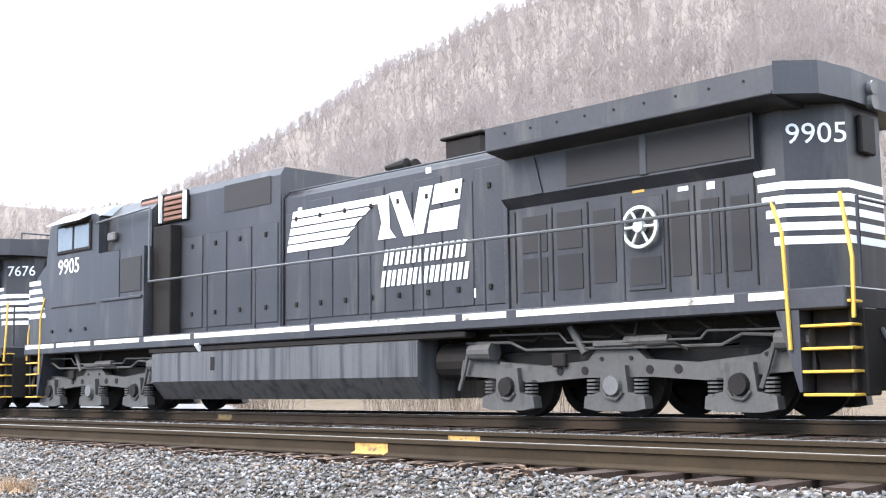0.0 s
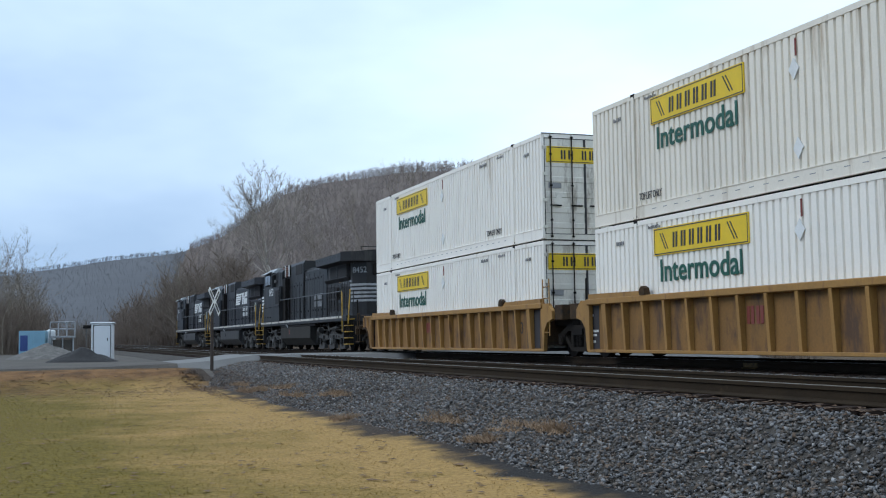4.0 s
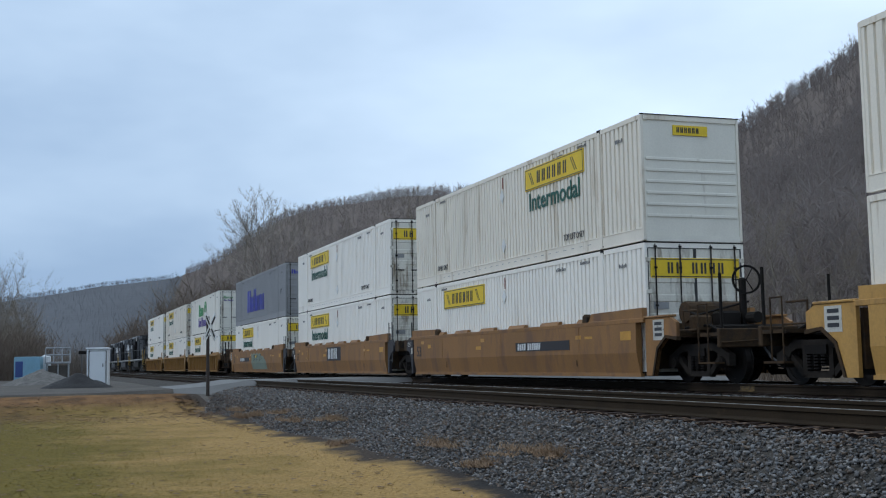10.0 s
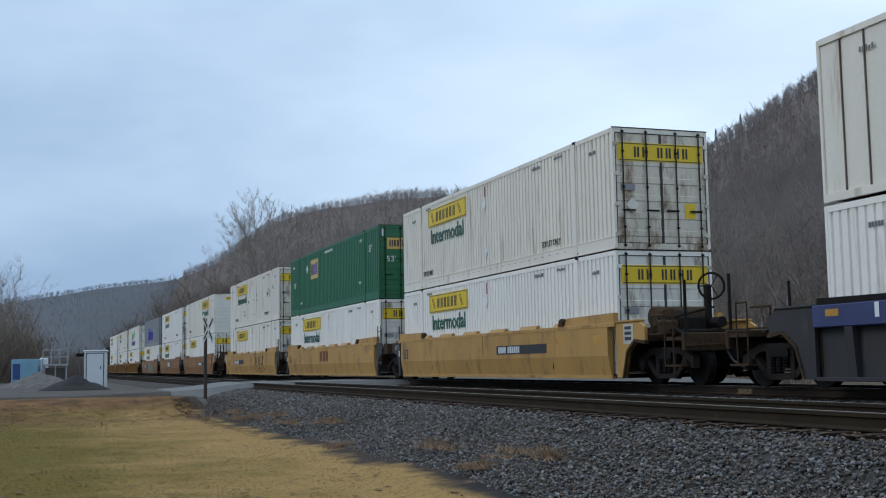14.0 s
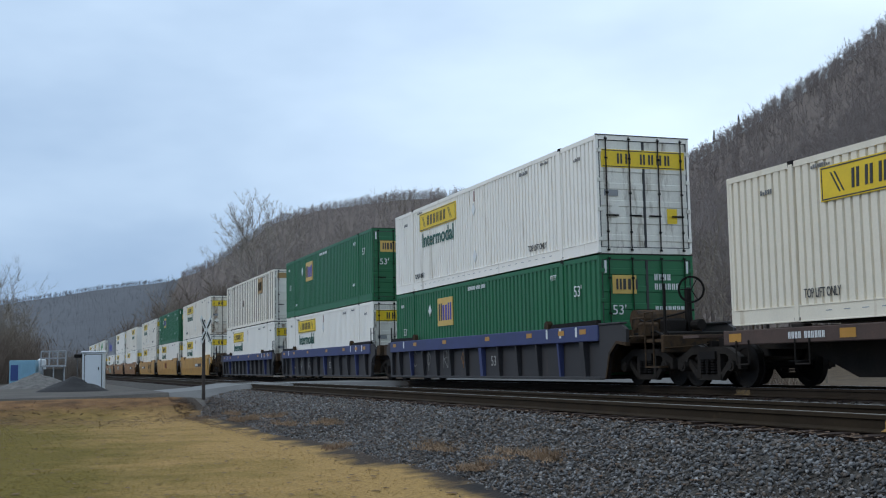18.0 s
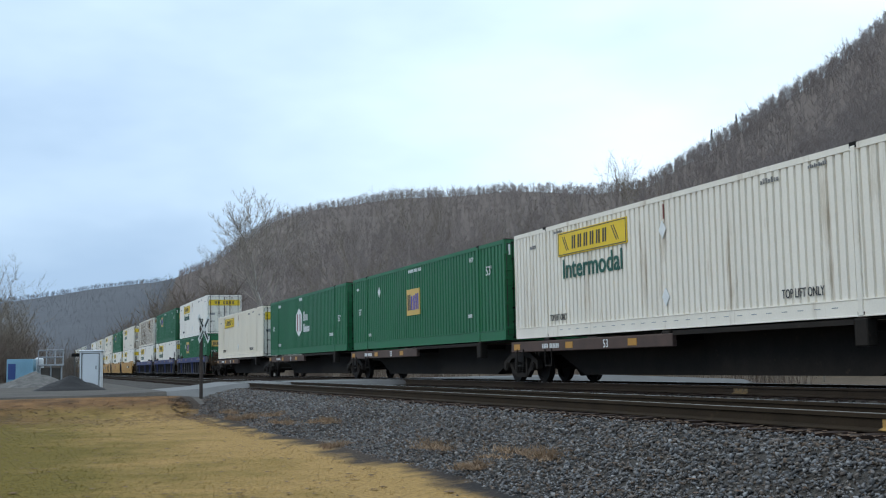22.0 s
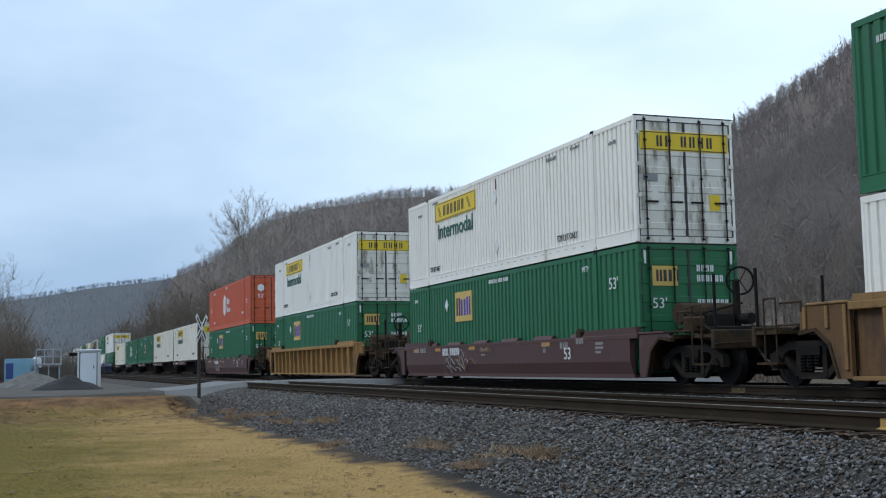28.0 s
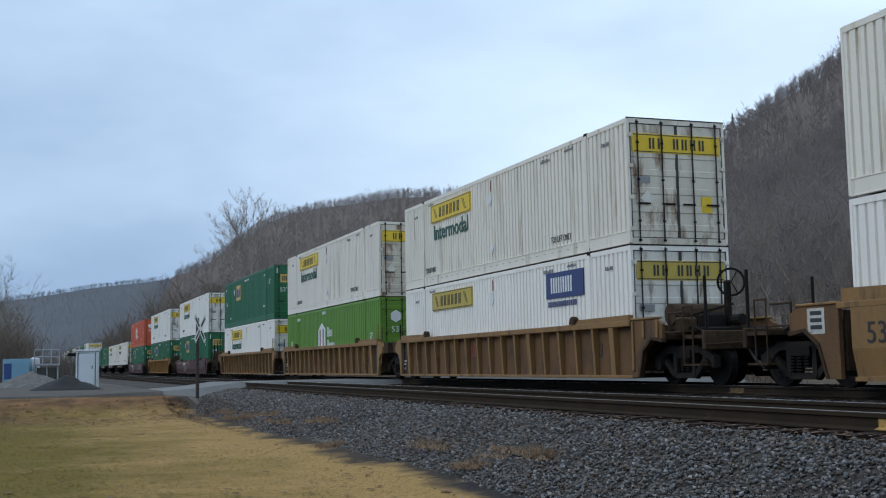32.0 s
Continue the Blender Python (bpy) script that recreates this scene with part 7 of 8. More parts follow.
def loco_truck(c, y, s):
    t = part("bogie", soft_box(B(), -0.95, 0.95, -2.7, 2.7, 0.62, 0.95, 0.04), "loco_grime", c, "dusty grey three-axle bogie")
    t.matrix_basis = pose(0, y, 0)
    for sx in (-1, 1):
        m = pose(sx * 1.1, 0, 0, 0, 0, 0 if sx < 0 else 180)
        shared("side_frame", "loco_frame", loco_frame_mesh, "loco_cast", t, m)
        for k in (-1.95, 0, 1.95):
            shared("wheel", "loco_wheel", loco_wheel_mesh, "steel_dark", t, pose(sx * 0.75, k, 0.52, 0, 0, 0 if sx < 0 else 180))
            shared("axle_box", "pedestal", pedestal_mesh, "loco_cast", t, pose(sx * 1.16, k, 0, 0, 0, 0 if sx < 0 else 180))
            shared("bearing_cap", "bearing_cap", lambda: tube(B(), (-0.2, 0, 0.45), (-0.12, 0, 0.45), 0.13, 0.15, 14), "steel_dark" if k else "rod", t, pose(sx * 1.16, k, 0, 0, 0, 0 if sx < 0 else 180))
            for d in (-0.4, 0.4):
                shared("coil_spring", "coil", coil_mesh, "loco_cast", t, pose(sx * 1.2, k + d, 0))
        for k in (-2.75, 2.45):
            shared("brake_cylinder", "brake_cyl", lambda: tube(B(), (0, -0.2, 0.98), (0, 0.28, 0.98), 0.15, 0.13, 12), "loco_cast", t, pose(sx * 1.22, k, 0))
            part("brake_lever", path_tube(B(), [(sx * 1.28, k + 0.3, 0.95), (sx * 1.28, k + 0.42, 0.6), (sx * 1.28, k + 0.5, 0.4)], 0.035), "loco_cast", t)
        part("sand_pipe", path_tube(B(), [(sx * 1.25, -2.9, 1.02), (sx * 1.25, -2.0, 1.08), (sx * 1.25, -1.7, 0.95), (sx * 1.25, 1.6, 0.98), (sx * 1.25, 1.9, 1.1), (sx * 1.25, 2.8, 1.12)], 0.022), "loco_cast", t, "air line")
        part("snubber", tube(B(), (sx * 1.24, -0.9, 1.05), (sx * 1.24, -0.2, 1.05), 0.07, 0.07, 10), "loco_cast", t)
        # Dark discs laid on the solid casting paint the shade inside its holes.
        for k in (-1.0, -0.55, 0.55, 1.0):
            shared("frame_hole", "frame_hole", lambda: tube(B(), (-0.012, 0, 0.66), (0.0, 0, 0.66), 0.06, 0.06, 12), "steel_dark", t, pose(sx * 1.2, k, 0.0, 0, 0, 0 if sx < 0 else 180))
        for k in (-2.3, -0.25, 0.25, 2.2):
            shared("frame_bolt", "frame_bolt", lambda: tube(B(), (-0.02, 0, 0.82), (0.0, 0, 0.82), 0.03, 0.03, 6), "steel_dark", t, pose(sx * 1.2, k, 0.0, 0, 0, 0 if sx < 0 else 180))
        for k in (-1.95, 0, 1.95):
            part("axle_hook", path_tube(B(), [(sx * 1.31, k - 0.16, 0.36), (sx * 1.31, k - 0.06, 0.26), (sx * 1.31, k + 0.1, 0.28), (sx * 1.31, k + 0.18, 0.4)], 0.022), "loco_cast", t)
        part("brake_hose", path_tube(B(), [(sx * 1.24, -0.4, 1.3), (sx * 1.26, -0.35, 1.1), (sx * 1.28, -0.6, 0.98), (sx * 1.28, -1.0, 1.0), (sx * 1.26, -1.2, 0.9)], 0.02), "steel_dark", t)
        part("upper_pipe", path_tube(B(), [(sx * 1.27, -2.6, 1.12), (sx * 1.27, -1.5, 1.14), (sx * 1.27, -1.4, 1.04), (sx * 1.27, 0.8, 1.06), (sx * 1.27, 0.95, 1.2), (sx * 1.27, 2.3, 1.22)], 0.016), "loco_cast", t)
        part("damper", tube(B(), (sx * 1.25, 0.5, 0.9), (sx * 1.25, 0.75, 1.28), 0.055, 0.055, 10), "loco_cast", t)
        part("spring_seat", soft_box(B(), *sorted((sx * 1.05, sx * 1.3)), -0.34, 0.34, 0.98, 1.06, 0.02), "loco_cast", t)
        part("bracket", soft_box(B(), *sorted((sx * 1.2, sx * 1.28)), 0.85, 1.1, 0.72, 0.92, 0.02), "steel_dark", t)
    for k in (-1.95, 0, 1.95):
        shared("axle", "loco_axle", lambda: tube(B(), (-0.75, 0, 0), (0.75, 0, 0), 0.1, 0.1, 10), "steel_dark", t, pose(0, k, 0.52))


def mane(bm, x, y0, z0, long, high, rows=5):
    """Five white bars that step back to a ragged end, and two bold blocks beside them."""
    for i in range(rows):
        za, zb = z0 + high * (i + 0.06) / rows, z0 + high * (i + 0.86) / rows
        ya, q = y0 - 0.04 * i, long * (0.62 + 0.38 * ((i + 0.5) / rows) ** 2)
        prism(bm, [(ya, za), (ya - q, za), (ya - q - 0.08, (za + zb) / 2), (ya - q - 0.2, zb), (ya - 0.03, zb)], x - 0.012, x, "x")


def make_loco(label, number, emblem=True, grimy=False):
    c = thing("locomotive", label, "locomotive", "locomotives of the train")
    P = "loco_dark" if grimy else "loco"
    ink = "white_ink" if not grimy else "faded_white"
    H = 0.97
    # Platform, sill stripe and underframe.
    part("platform", soft_box(B(), -1.5, 1.5, -10.35, 10.7, 1.32, 1.58, 0.02), P, c)
    part("underframe", box(B(), -0.7, 0.7, -9.8, 10.2, 0.98, 1.32), "loco_grime", c)
    for sx in (-1, 1):
        for a, b in ((-9.6, -9.1), (-8.9, -5.3), (-5.1, -4.2), (-4.05, -0.6), (-0.45, 3.2), (3.35, 5.1), (5.3, 7.2), (7.4, 9.0), (9.15, 10.6)):
            part("sill_stripe", box(B(), *sorted((sx * 1.5, sx * 1.506)), a, b, 1.46, 1.555), "worn_white", c, "worn white sill stripe")
        part("cable_tray", soft_box(B(), *sorted((sx * 1.2, sx * 1.45)), -4.2, 5.0, 1.2, 1.31, 0.02), "steel_dark", c)
    # Long hood in sections.
    hood = part("engine_hood", prism(B(), [(-H, 1.58), (-H, 4.02), (-0.8, 4.2), (-0.5, 4.27), (0.5, 4.27), (0.8, 4.2), (H, 4.02), (H, 1.58)], -4.7, 1.0, "y"), P, c)
    dyn = part("equipment_hood", prism(B(), [(-1.04, 1.58), (-1.04, 4.5), (-0.94, 4.66), (0.94, 4.66), (1.04, 4.5), (1.04, 1.58)], 1.0, 5.2, "y"), P, c)
    rad = part("radiator_hood", prism(B(), [(-H, 1.58), (-H, 3.15), (-1.12, 3.3), (-1.12, 3.96), (1.12, 3.96), (1.12, 3.3), (H, 3.15), (H, 1.58)], -9.05, -4.7, "y"), P, c)
    # Rear end with cut corners.
    part("rear_end", prism(B(), [(-H, -9.05), (H, -9.05), (H, -9.38), (0.48, -9.98), (-0.48, -9.98), (-H, -9.38)], 1.58, 3.96, "z"), P, c)
    wing = [(-1.56, 3.97), (-1.56, 4.33), (-1.3, 4.38), (0, 4.5), (1.3, 4.38), (1.56, 4.33), (1.56, 3.97), (1.12, 3.9), (-1.12, 3.9)]
    part("radiator_wing", prism(B(), wing, -9.6, -4.8, "y"), P, c, "overhanging radiator roof")
    part("wing_end", prism(B(), [(-1.56, -9.6), (1.56, -9.6), (1.18, -10.0), (0.5, -10.1), (-0.5, -10.1), (-1.18, -10.0)], 3.965, 4.38, "z"), P, c)
    for sx in (-1, 1):
        def q(a, b):
            return sorted((sx * a, sx * b))
        # Radiator screens under the wing.
        for a, b in ((-7.3, -6.0), (-9.0, -7.42)):
            part("radiator_screen", box(B(), *q(1.115, 1.135), a, b, 3.34, 3.86), "grille", rad, "dark radiator screen")
        for a, b, lo, hi in ((-5.48, -5.0, 2.45, 3.0), (-6.14, -5.68, 2.45, 3.0), (-5.48, -5.0, 1.85, 2.36), (-6.14, -5.68, 1.85, 2.36), (-6.73, -6.35, 1.9, 2.95), (-7.96, -7.68, 1.9, 2.92), (-8.42, -8.15, 1.9, 2.9), (-8.86, -8.6, 1.9, 2.88)):
            part("intake_grille", box(B(), *q(H, H + 0.014), a, b, lo, hi), "grille", rad, "dark intake grille")
        for y in (-4.85, -5.58, -6.25, -6.85, -7.62, -8.05, -8.5, -8.95):
            part("door_seam", box(B(), *q(H, H + 0.01), y - 0.012, y + 0.012, 1.7, 3.1), "steel_dark", rad)
        part("hatch", soft_box(B(), *q(H, H + 0.02), -7.55, -6.95, 1.75, 3.05, 0.008), P, rad)
        part("lower_grille", box(B(), *q(H + 0.02, H + 0.032), -7.5, -7.0, 1.82, 2.2), "grille", rad)
        wheel = part("hand_brake_wheel", ring(B(), (0, 0, 0), 0.3, 0.255, 0.04, 24), "pale_metal" if not grimy else "truck", c, "pale hand brake wheel")
        wheel.matrix_basis = pose(sx * (H + 0.1), -7.22, 2.62)
        for k in range(6):
            part("spoke", tube(B(), (0, 0, 0), (0, 0.27 * math.cos(k * 1.047), 0.27 * math.sin(k * 1.047)), 0.022), "pale_metal" if not grimy else "truck", wheel)
        part("hub", tube(B(), (-0.06, 0, 0), (0.06, 0, 0), 0.08, 0.08, 12), "pale_metal" if not grimy else "truck", wheel)
        for y, z, w, h, k in ((-7.05, 3.12, 0.2, 0.09, "reflector"), (-7.8, 3.05, 0.16, 0.06, ink), (-8.25, 3.02, 0.12, 0.1, ink), (-8.95, 3.08, 0.3, 0.08, ink), (-3.75, 1.85, 0.26, 0.14, ink), (-2.9, 3.98, 0.12, 0.1, ink), (0.55, 3.72, 0.12, 0.09, ink), (1.4, 3.45, 0.12, 0.08, ink), (2.6, 3.2, 0.12, 0.07, ink), (3.5, 3.3, 0.12, 0.07, ink), (3.5, 3.05, 0.12, 0.07, "red_ink"), (1.5, 3.15, 0.1, 0.06, "red_ink")):
            x = 1.04 if y > 1 else H
            part("sticker", box(B(), *q(x, x + 0.006), y - w, y, z, z + h), k, c)
        # Engine room doors: raised panels with latches.
        for i in range(8):
            y = 0.9 - 0.7 * i
            door = part("hood_door", soft_box(B(), *q(H, H + 0.018), y - 0.66, y, 1.72, 3.9 if i % 2 else 3.72, 0.01), P, hood)
            for z in (1.95, 3.55):
                part("latch", soft_box(B(), *q(H + 0.018, H + 0.045), y - 0.37, y - 0.3, z, z + 0.09, 0.006), "steel_dark", hood)
        part("hood_edge_rail", path_tube(B(), [(sx * 0.9, -4.6, 4.16), (sx * 0.9, 0.9, 4.16)], 0.018, 5), P, hood)
        part("wing_lip", box(B(), *q(1.561, 1.572), -9.58, -4.82, 3.98, 4.02), P, rad)
        part("sloped_brace", prism(B(), [(-5.55, 3.3), (-5.35, 3.3), (-5.2, 3.86), (-5.4, 3.86)], *q(1.12, 1.145), "x"), P, rad)
        part("screen_frame", soft_box(B(), *q(1.12, 1.15), -7.42, -7.3, 3.32, 3.88, 0.01), P, rad)
        for k3 in range(9 if sx < 0 else 0):
            part("wing_rivet", tube(B(), (sx * 1.56, -9.2 + 0.5 * k3, 4.2), (sx * 1.572, -9.2 + 0.5 * k3, 4.2), 0.02, 0.02, 6), "steel_dark", rad)
        part("hood_post", soft_box(B(), *q(H, H + 0.04), -4.72, -4.64, 1.6, 4.0, 0.01), P, hood)
        part("hood_post", soft_box(B(), *q(H, H + 0.05), 0.96, 1.06, 1.6, 4.1, 0.01), P, hood)
        for i in range(4):
            y = 4.4 - 0.85 * i
            part("cabinet_door", soft_box(B(), *q(1.04, 1.058), y - 0.78, y, 1.7, 3.6, 0.012), P, dyn)
            for z in (1.95, 3.35):
                part("latch", soft_box(B(), *q(1.058, 1.082), y - 0.45, y - 0.38, z, z + 0.09, 0.006), "steel_dark", dyn)
        part("brake_grille", box(B(), *q(1.04, 1.055), 1.3, 2.85, 3.98, 4.52), "grille", dyn, "dynamic brake grille")
        for a in (4.2, 5.15):
            lv = part("louver_frame", soft_box(B(), *q(1.04, 1.1), a - 0.06, a + 0.86, 3.98, 4.62, 0.01), "steel_dark", dyn)
            for k in range(5):
                part("louver_slat", prism(B(), [(sx * 1.1, 4.05 + 0.11 * k), (sx * 1.15, 4.02 + 0.11 * k), (sx * 1.15, 4.06 + 0.11 * k), (sx * 1.1, 4.12 + 0.11 * k)], a + 0.02, a + 0.78, "y"), "louver", lv)
            part("louver_edge", box(B(), *q(1.1, 1.16), a - 0.04, a + 0.02, 4.0, 4.6), "white_ink", lv)
        # Handrail, stanchions and steps.
        ends = [(5.0, 2.72), (-9.5, 2.64)]
        part("handrail", path_tube(B(), [(sx * 1.47, 5.0, 4.3), (sx * 1.47, 5.0, 2.72), (sx * 1.47, -9.5, 2.64)], 0.024), "handrail_grey", c, "long grey handrail")
        part("upper_grab_rail", path_tube(B(), [(sx * 1.47, 5.0, 4.3), (sx * 1.5, 7.2, 4.2)], 0.022), "handrail_grey", c)
        for y in (2.82, 1.22, -0.41, -2.04, -3.3, -4.65, -5.75, -7.22, -8.6):
            part("stanchion", tube(B(), (sx * 1.47, y, 1.58), (sx * 1.47, y, 2.68), 0.022), P, c)
        for e, y0 in ((-1, -9.75), (1, 10.0)):
            part("step_well", soft_box(B(), *q(0.85, 1.2), *sorted((y0 - 0.02, y0 + e * 0.68)), 0.3, 1.33, 0.02), "steel_dark", c)
            part("step_side", prism(B(), [(y0 - e * 0.04, 0.35), (y0 - e * 0.3, 1.32), (y0 + e * 0.0, 1.32), (y0 + e * 0.0, 0.35)], *q(0.9, 1.48), "x"), P, c)
            for k in range(5):
                part("step_tread", soft_box(B(), *q(1.15, 1.47), *sorted((y0, y0 + e * 0.64)), 0.3 + 0.27 * k, 0.335 + 0.27 * k, 0.006), "hand_yellow", c, "yellow-edged step")
            part("grab_rail", path_tube(B(), [(sx * 1.5, y0 - e * 0.12, 0.85), (sx * 1.5, y0 - e * 0.16, 2.25), (sx * 1.47, y0 - e * 0.3, 2.66)], 0.026), "hand_yellow", c, "yellow grab rail")
            part("grab_rail", path_tube(B(), [(sx * 1.44, y0 + e * 0.66, 1.2), (sx * 1.4, y0 + e * 0.66, 1.9), (sx * 1.3, y0 + e * 0.5, 2.7)], 0.026), "hand_yellow", c, "yellow grab rail")
            part("end_post", tube(B(), (sx * 1.2, y0 + e * 0.66, 1.58), (sx * 1.2, y0 + e * 0.66, 2.65), 0.024), P, c)
            part("end_rail", tube(B(), (sx * 1.2, y0 + e * 0.66, 2.62), (sx * 0.35, y0 + e * 0.66, 2.62), 0.022), P, c)
        # White stripes that wrap the rear corner.
        for k in range(5):
            z0, inset = 2.18 + 0.175 * k, 0.05 * (4 - k)
            b, t = B(), 0.006
            run_in = [(H + t, -9.0 - inset), (H + t, -9.38), (0.48 + t, -9.98 - t), (0.0, -9.98 - t)]
            run_out = [(max(0.0, x - 0.02), y + (0.02 if k2 > 1 else 0.0)) for k2, (x, y) in enumerate(run_in)]
            prism(b, [(sx * x, y) for x, y in run_in + run_out[::-1]], z0, z0 + 0.1, "z")
            part("rear_stripe", b, "white_ink" if not grimy else "faded_white", c, "white stripe across the rear corner")
            nz = 2.2 + 0.2 * k
            part("nose_stripe", prism(B(), [(10.66 + 0.0 * k, nz), (9.75 - 0.07 * (4 - k) + 0.3, nz), (9.8 - 0.07 * (4 - k) + 0.3, nz + 0.11), (10.66, nz + 0.11)], *q(1.405, 1.412), "x"), "white_ink", c, "white stripe on the nose")
        # Cab side.
        part("window_frame", soft_box(B(), *q(1.5, 1.53), 7.42, 9.05, 3.62, 4.3, 0.02), "steel_dark", c)
        for a, b in ((7.5, 8.18), (8.28, 8.98)):
            part("side_window", box(B(), *q(1.53, 1.536), a, b, 3.7, 4.24), "glass", c, "tinted cab window")
        part("sun_shade", prism(B(), [(sx * 1.5, 4.42), (sx * 1.78, 4.28), (sx * 1.78, 4.3), (sx * 1.5, 4.45)], 7.5, 9.1, "y"), "cab_roof", c)
        part("cab_vent", soft_box(B(), *q(1.5, 1.52), 5.25, 6.1, 2.55, 3.3, 0.01), "grille", c, "dark cab side vent")
        if not grimy:
            part("cab_door_panel", soft_box(B(), *q(1.5, 1.515), 6.15, 6.95, 2.4, 3.5, 0.012), P, c)
        part("cab_ledge", soft_box(B(), *q(1.5, 1.54), 5.2, 6.95, 2.4, 2.46, 0.01), P, c)
        part("side_lamp", soft_box(B(), *q(1.3, 1.42), 6.6, 6.9, 3.75, 3.95, 0.03), "rod", c)
        part("cab_seam", box(B(), *q(1.5, 1.508), 7.2, 9.3, 2.38, 2.41), "steel_dark", c)
        for y in (7.6, 8.3, 9.2):
            part("lift_lug", soft_box(B(), *q(1.5, 1.53), y, y + 0.08, 1.8, 1.88, 0.01), "steel_dark", c)
    # Cab and nose.
    part("cab_body", prism(B(), [(5.15, 1.58), (5.15, 3.5), (7.1, 3.5), (7.1, 4.35), (7.3, 4.44), (9.2, 4.4), (9.45, 4.3), (9.6, 3.55), (9.6, 1.58)], -1.5, 1.5, "x"), P, c)
    part("cab_rear_wall", prism(B(), [(-1.3, 3.5), (-1.3, 4.3), (-1.0, 4.6), (1.0, 4.6), (1.3, 4.3), (1.3, 3.5)], 5.2, 7.1, "y"), P, c)
    part("cab_roof", prism(B(), [(-1.5, 4.36), (-1.15, 4.62), (1.15, 4.62), (1.5, 4.36)], 7.0, 9.5, "y"), "cab_roof", c, "pale worn cab roof")
    part("nose", prism(B(), [(9.6, 1.58), (9.6, 3.5), (9.9, 3.42), (10.55, 2.98), (10.7, 2.7), (10.7, 1.58)], -1.4, 1.4, "x"), P, c)
    part("recess_wall", soft_box(B(), -1.3, 1.3, 4.45, 5.14, 1.58, 3.9, 0.02), "steel_dark", c)
    for x in (-0.75, 0.75):
        part("windscreen", prism(B(), [(9.54, 3.62), (9.5, 4.2), (9.52, 4.2), (9.62, 3.62)], x - 0.5, x + 0.5, "x"), "glass", c)
    for x, z in ((0, 4.68),):
        part("roof_horn", path_tube(B(), [(-0.25, 8.3, 4.7), (0.25, 8.3, 4.7)], 0.05), "steel_dark", c)
    for x in (-0.7, 0.0, 0.7):
        part("roof_rib", soft_box(B(), x - 0.04, x + 0.04, 7.2, 9.3, 4.622, 4.66, 0.01), "cab_roof", c)
    # Roof fittings.
    part("exhaust_chimney", soft_box(B(), -0.42, 0.42, -3.65, -2.8, 4.27, 4.62, 0.03), "steel_dark", c)
    part("stack_rim", soft_box(B(), -0.48, 0.48, -3.72, -2.73, 4.622, 4.68, 0.02), "steel_dark", c)
    b = B()
    for k, (dx, ln) in enumerate(((-0.16, 0.55), (0, 0.7), (0.16, 0.45))):
        tube(b, (dx, -1.3 + ln / 2, 4.44), (dx, -1.3 - ln / 2, 4.44), 0.05, 0.11, 10)
        tube(b, (dx, -1.2, 4.27), (dx, -1.2, 4.44), 0.04, 0.04, 6)
    part("air_horn", b, "steel_dark", c, "cluster of air horns")
    part("lifting_eye", path_tube(B(), [(-0.5, -9.2, 4.5), (-0.5, -9.2, 4.66), (0.5, -9.2, 4.66), (0.5, -9.2, 4.5)], 0.022), P, c)
    for z in (4.02, 4.2):
        part("headlight", tube(B(), (0, -10.08, z), (0, -10.17, z), 0.1, 0.1, 16), "lamp_glass", c, "round rear headlight")
    part("number_lamp_box", soft_box(B(), -0.2, 0.2, -10.06, -9.985, 3.35, 3.85, 0.02), "steel_dark", c)
    # Fuel tank with sloped lower sides.
    part("fuel_tank", prism(B(), [(-1.46, 1.18), (-1.46, 0.62), (-1.15, 0.26), (1.15, 0.26), (1.46, 0.62), (1.46, 1.18), (1.38, 1.24), (-1.38, 1.24)], -3.15, 4.85, "y"), "tank_paint" if not grimy else "tank_grime", c, "streaked dark fuel tank")
    part("tank_gauge", box(B(), -1.468, -1.461, 2.55, 2.68, 0.82, 1.08), "red_ink" if grimy else "steel_dark", c)
    part("air_reservoir", tube(B(), (-0.9, -3.3, 0.85), (-0.9, -4.05, 0.85), 0.3, 0.3, 16), "steel_dark", c)
    part("filler_cap", tube(B(), (-1.4, 3.1, 1.24), (-1.5, 3.1, 1.36), 0.07, 0.07, 10), "white_ink", c)
    for k in range(7):
        y = -4.6 - 0.7 * k
        part("cable", path_tube(B(), [(-1.1, y, 1.3), (-1.15, y - 0.25, 1.15), (-1.0, y - 0.6, 1.12), (-0.9, y - 0.8, 1.28)], 0.022), "truck", c)
    loco_truck(c, -6.85, -1)
    loco_truck(c, 7.75, 1)
    for s, y in ((-1, -10.35), (1, 10.7)):
        part("pilot_plate", soft_box(B(), -1.35, 1.35, *sorted((y, y - s * 0.06)), 0.35, 1.32, 0.02), "steel_dark", c)
        add_coupler(c, y, s)
        part("hose_bundle", path_tube(B(), [(-0.6, y, 1.1), (-0.62, y + s * 0.2, 0.7), (-0.55, y + s * 0.3, 0.5)], 0.03), "ink", c)
    # Names and numbers.
    if emblem:
        b = B()
        mane(b, -H - 0.02, 0.85, 2.98, 2.62, 0.78)
        part("mane_stripes", b, "white_ink", c, "five white bars with a ragged end")
        z = 2.98
        pieces = ([(0.0, 0.0), (0.44, 0.0), (0.3, 0.16), (0.27, 0.78), (0.0, 0.62), (0.1, 0.3)], [(0.3, 0.78), (0.6, 0.78), (0.98, 0.0), (0.66, 0.0)],
                  [(0.9, 0.24), (1.05, 0.78), (1.36, 0.78), (1.12, 0.0), (1.0, 0.0)], [(1.34, 0.46), (1.42, 0.78), (2.04, 0.8), (1.98, 0.48)], [(1.22, 0.0), (1.3, 0.36), (1.98, 0.38), (1.9, 0.0)])
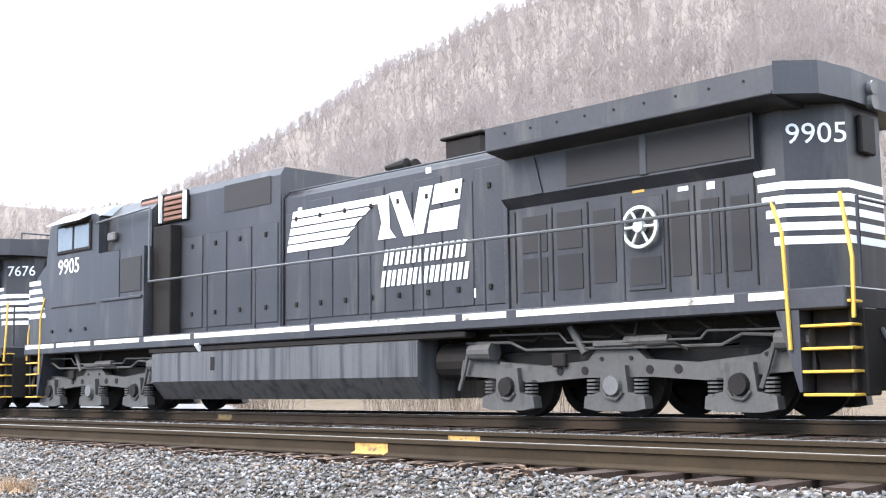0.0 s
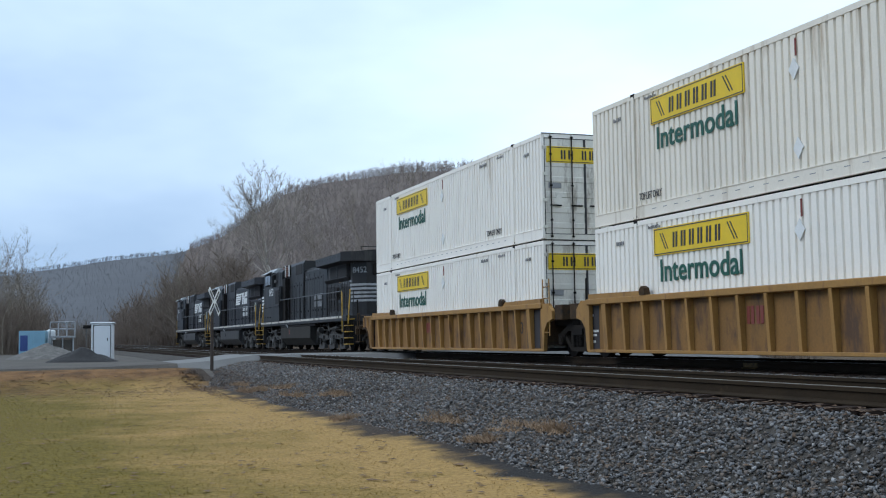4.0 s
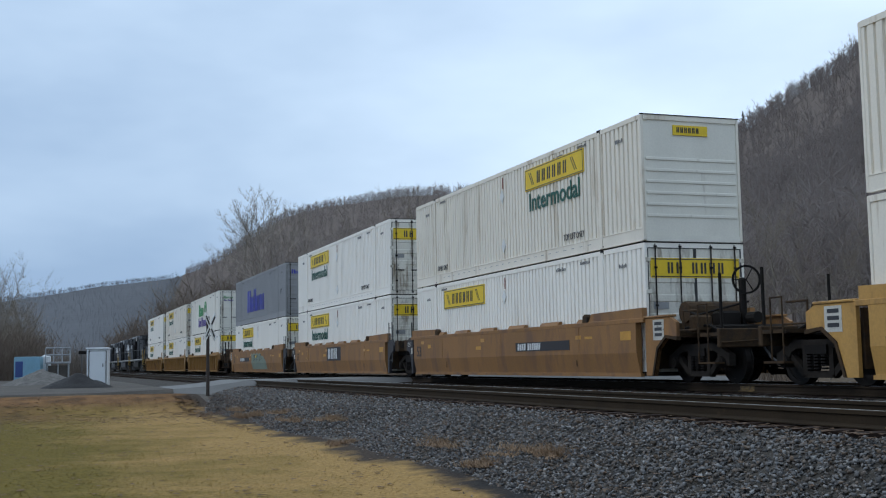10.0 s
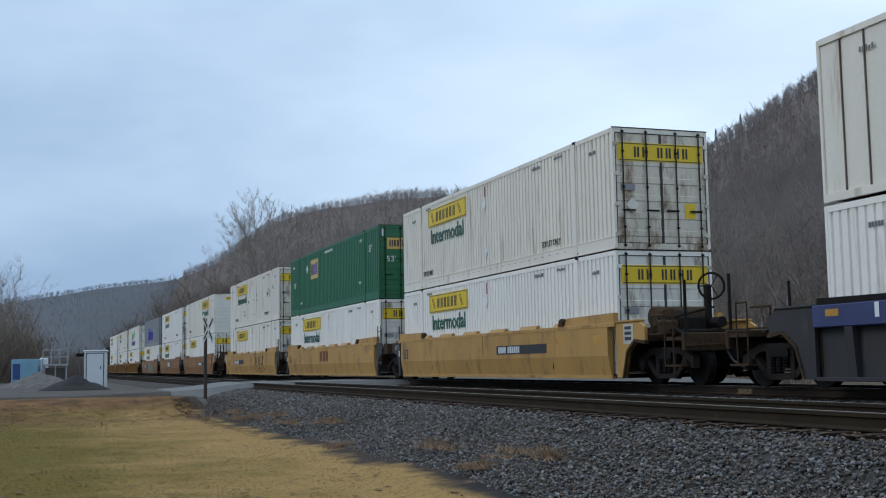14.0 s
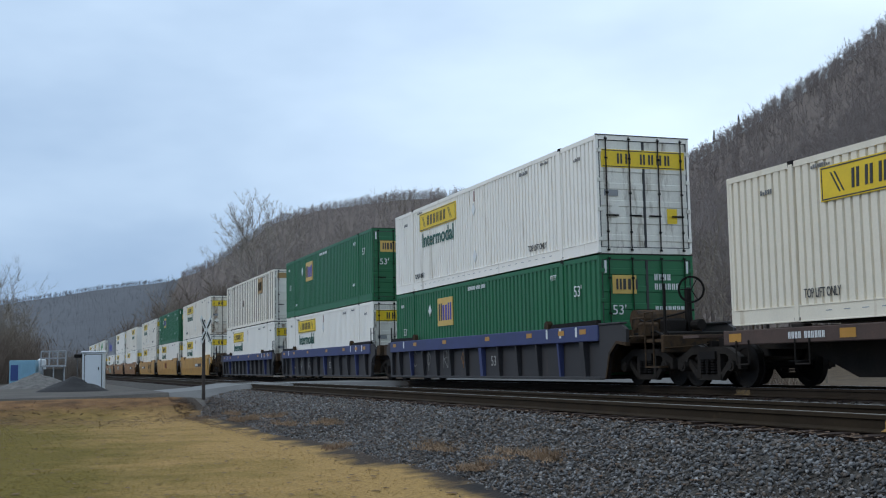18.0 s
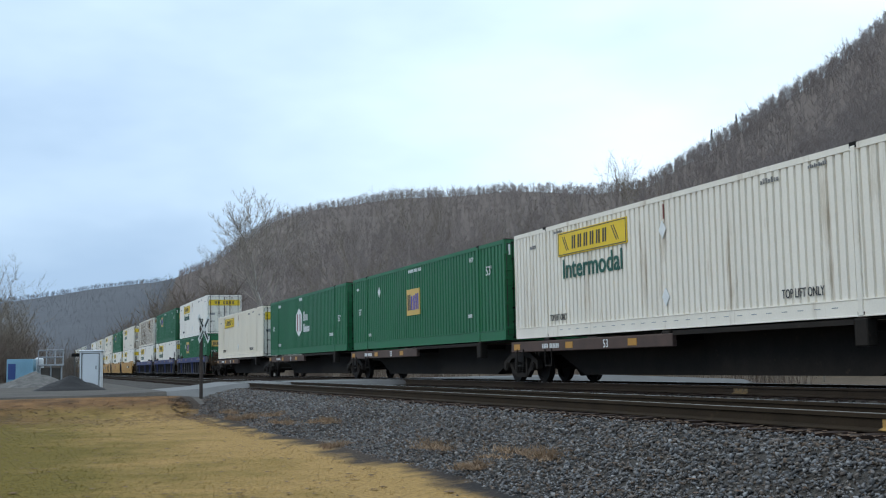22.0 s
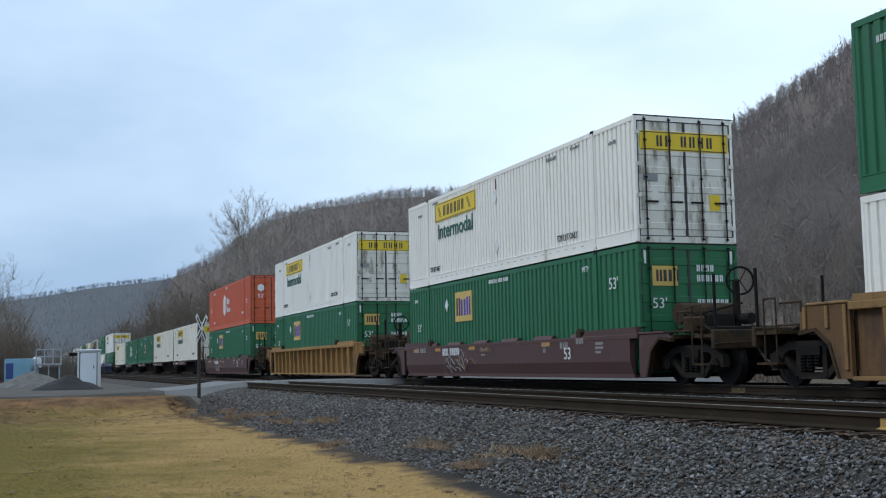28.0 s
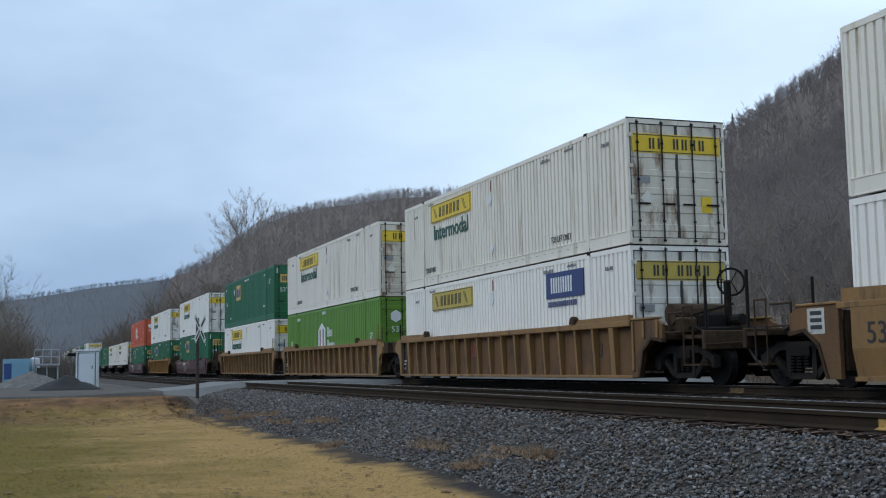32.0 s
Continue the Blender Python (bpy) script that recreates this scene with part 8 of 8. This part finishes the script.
        for piece in pieces:
            part("emblem_piece", prism(B(), [(-1.72 - u, z + h) for u, h in piece], -H - 0.033, -H - 0.019, "x"), "white_ink", c, "bold white emblem shape")
    b = B()
    blocks(b, "WWWWWWW", 0.27, (-H - 0.019, -1.85, 2.52), "side", 0.2, thick=0.012, gap=0.26)
    blocks(b, "WWWWWWWW", 0.27, (-H - 0.019, -1.78, 2.16), "side", 0.2, thick=0.012, gap=0.17)
    tagged(part("painted_name", b, ink, c, "slanted bars in place of a name"), kind="stuff")
    word(number, 0.36 if not grimy else 0.42, "white_ink", c, (-1.506, 9.0 if not grimy else 7.95, 3.16 if not grimy else 3.05), squeeze=1.05, label="white painted number")
    w = word(number, 0.27, ink, c, (0, 0, 0), "rear", squeeze=1.05, label="white painted number on the rear corner")
    d = Vector((0.49, -0.6, 0)).normalized()
    nrm = Vector((-0.6, -0.49, 0)).normalized()
    w.matrix_basis = Matrix(((d.x, 0, nrm.x, -0.96), (d.y, 0, nrm.y, -9.4), (0, 1, 0, 3.46), (0, 0, 0, 1)))
    return c


def shorten(ob, cut):
    """The shorter model: the stretch between tank front and radiators loses some metres."""
    def at(y):
        return y if y > 0.9 else y + cut if y < -3.1 else y + cut * (0.9 - y) / 4.0
    for o in ob.children:
        p = o.matrix_basis.translation
        if p.length > 1e-6:
            o.location.y = at(p.y)
        else:
            for v in o.data.vertices:
                v.co.y = at(v.co.y)
            shorten(o, cut)
# ---- the train, from its head to its tail ----
FLOOR, STACK, FLAT = 0.23, 0.23 + 2.92, 1.18
RIBBED, TAN, BRIGHT = "weathered yellow ribbed well car of an articulated set", "faded orange smooth-sided well car of an articulated set", "bright yellow smooth-sided well car of an articulated set"
BLUE, MAROON, BROWN = "grimy grey ribbed well car with a blue top chord", "maroon smooth-sided well car with chalk scrawls", "rusted brown-yellow ribbed well car of an articulated set"
WELLS = {}


def well(key):
    """A well car: the first of its kind, or a copy of it."""
    kind, front, rear = key
    spec = {"r": (RIBBED, "ribbed", "well_yellow"), "t": (TAN, "smooth", "well_tan"), "b": (BRIGHT, "smooth", "well_bright"),
            "u": (BLUE, "blue", "well_grey"), "m": (MAROON, "maroon", "well_maroon"), "n": (BROWN, "ribbed", "well_brown"), "y": (BRIGHT, "smooth", "well_brown")}[kind]
    if key not in WELLS:
        WELLS[key] = make_well(spec[0], spec[1], spec[2], front, rear, "well_blue" if kind == "u" else None, code=kind == "b")
        return WELLS[key]
    return copy_thing(WELLS[key], Matrix())


USED = set()


def box_car(key):
    if key not in USED:
        USED.add(key)
        return KIND[key]
    return copy_thing(KIND[key], Matrix())


E_, J_ = "end", "joint"
# Rear end of each container at the start, metres along the line; well car; lower and upper container.
CONSIST = [
    (-34.85, ("r", E_, J_), "A", "A"), (-54.06, ("r", J_, J_), "A", "D"), (-73.33, ("r", J_, E_), "A", "T"),
    (-96.74, ("t", E_, J_), "A", "G"), (-116.06, ("t", J_, J_), "A", "A"), (-135.46, ("t", J_, E_), "B", "R"),
    (-158.92, ("b", E_, J_), "S", "K"), (-178.24, ("b", J_, J_), "A", "E"), (-197.6, ("b", J_, E_), "A", "D"),
    (-221.28, ("u", E_, J_), "A", "W"), (-240.69, ("u", J_, J_), "A", "E"), (-260.0, ("u", J_, E_), "E", "A"),
    (-372.32, ("m", E_, E_), "E", "O"), (-395.79, ("r", E_, E_), "E", "A"), (-418.92, ("m", E_, E_), "E", "A"),
    (-442.36, ("n", E_, J_), "A", "E"), (-461.9, ("n", J_, J_), "L", "D"), (-481.26, ("n", J_, E_), "N", "D"),
    (-504.73, ("y", E_, J_), "A", "D")]
FLATS = [(-281.59, "C"), (-299.98, "H"), (-317.23, "Q"), (-334.12, "D"), (-351.16, "D")]
MOVING = []  # thing, start along the line, height


def build_train():
    for y, label, number in ((38.8, "lead black diesel locomotive with white stripes", "7676"), (16.45, "black diesel locomotive with white name bars and stripes", "9905"),
                             (-5.6, "grimy black diesel locomotive with worn name bars", "8452")):
        engine = make_loco(label, number, number != "8452", number == "8452")
        if number == "8452":
            shorten(engine, 0.8)
        MOVING.append((engine, y, 0.0))
    for rear, key, low, high in CONSIST:
        y = rear + HL - 0.5
        MOVING.append((well(key), y, 0.0))
        MOVING.append((box_car(low), y, FLOOR))
        MOVING.append((box_car(high), y, STACK))
    spine = None
    for i, (rear, key) in enumerate(FLATS):
        y = rear + HL - 0.5
        if i == 0:
            MOVING.append((make_spine("skeleton flat car with a deep dark centre beam, end unit", True), y, 0.0))
        elif spine is None:
            spine = make_spine("skeleton flat car with a deep dark centre beam", False)
            MOVING.append((spine, y, 0.0))
        else:
            MOVING.append((copy_thing(spine, Matrix()), y, 0.0))
        MOVING.append((box_car(key), y, FLAT))


build_train()


def motions():
    """The whole train rolls along the line at one speed."""
    times = (0, 1, 2, 4.5, 6, 8, 12, 16, 20, 24, 28, 32)
    for ob, y, z in MOVING:
        walk(ob, [(t, pose(0, y + run(t) + np.interp(t, (0, 1, 2, 4.5, 8), (0, 0.5, 0.55, 0.62, 0.5)), z)) for t in times])


motions()
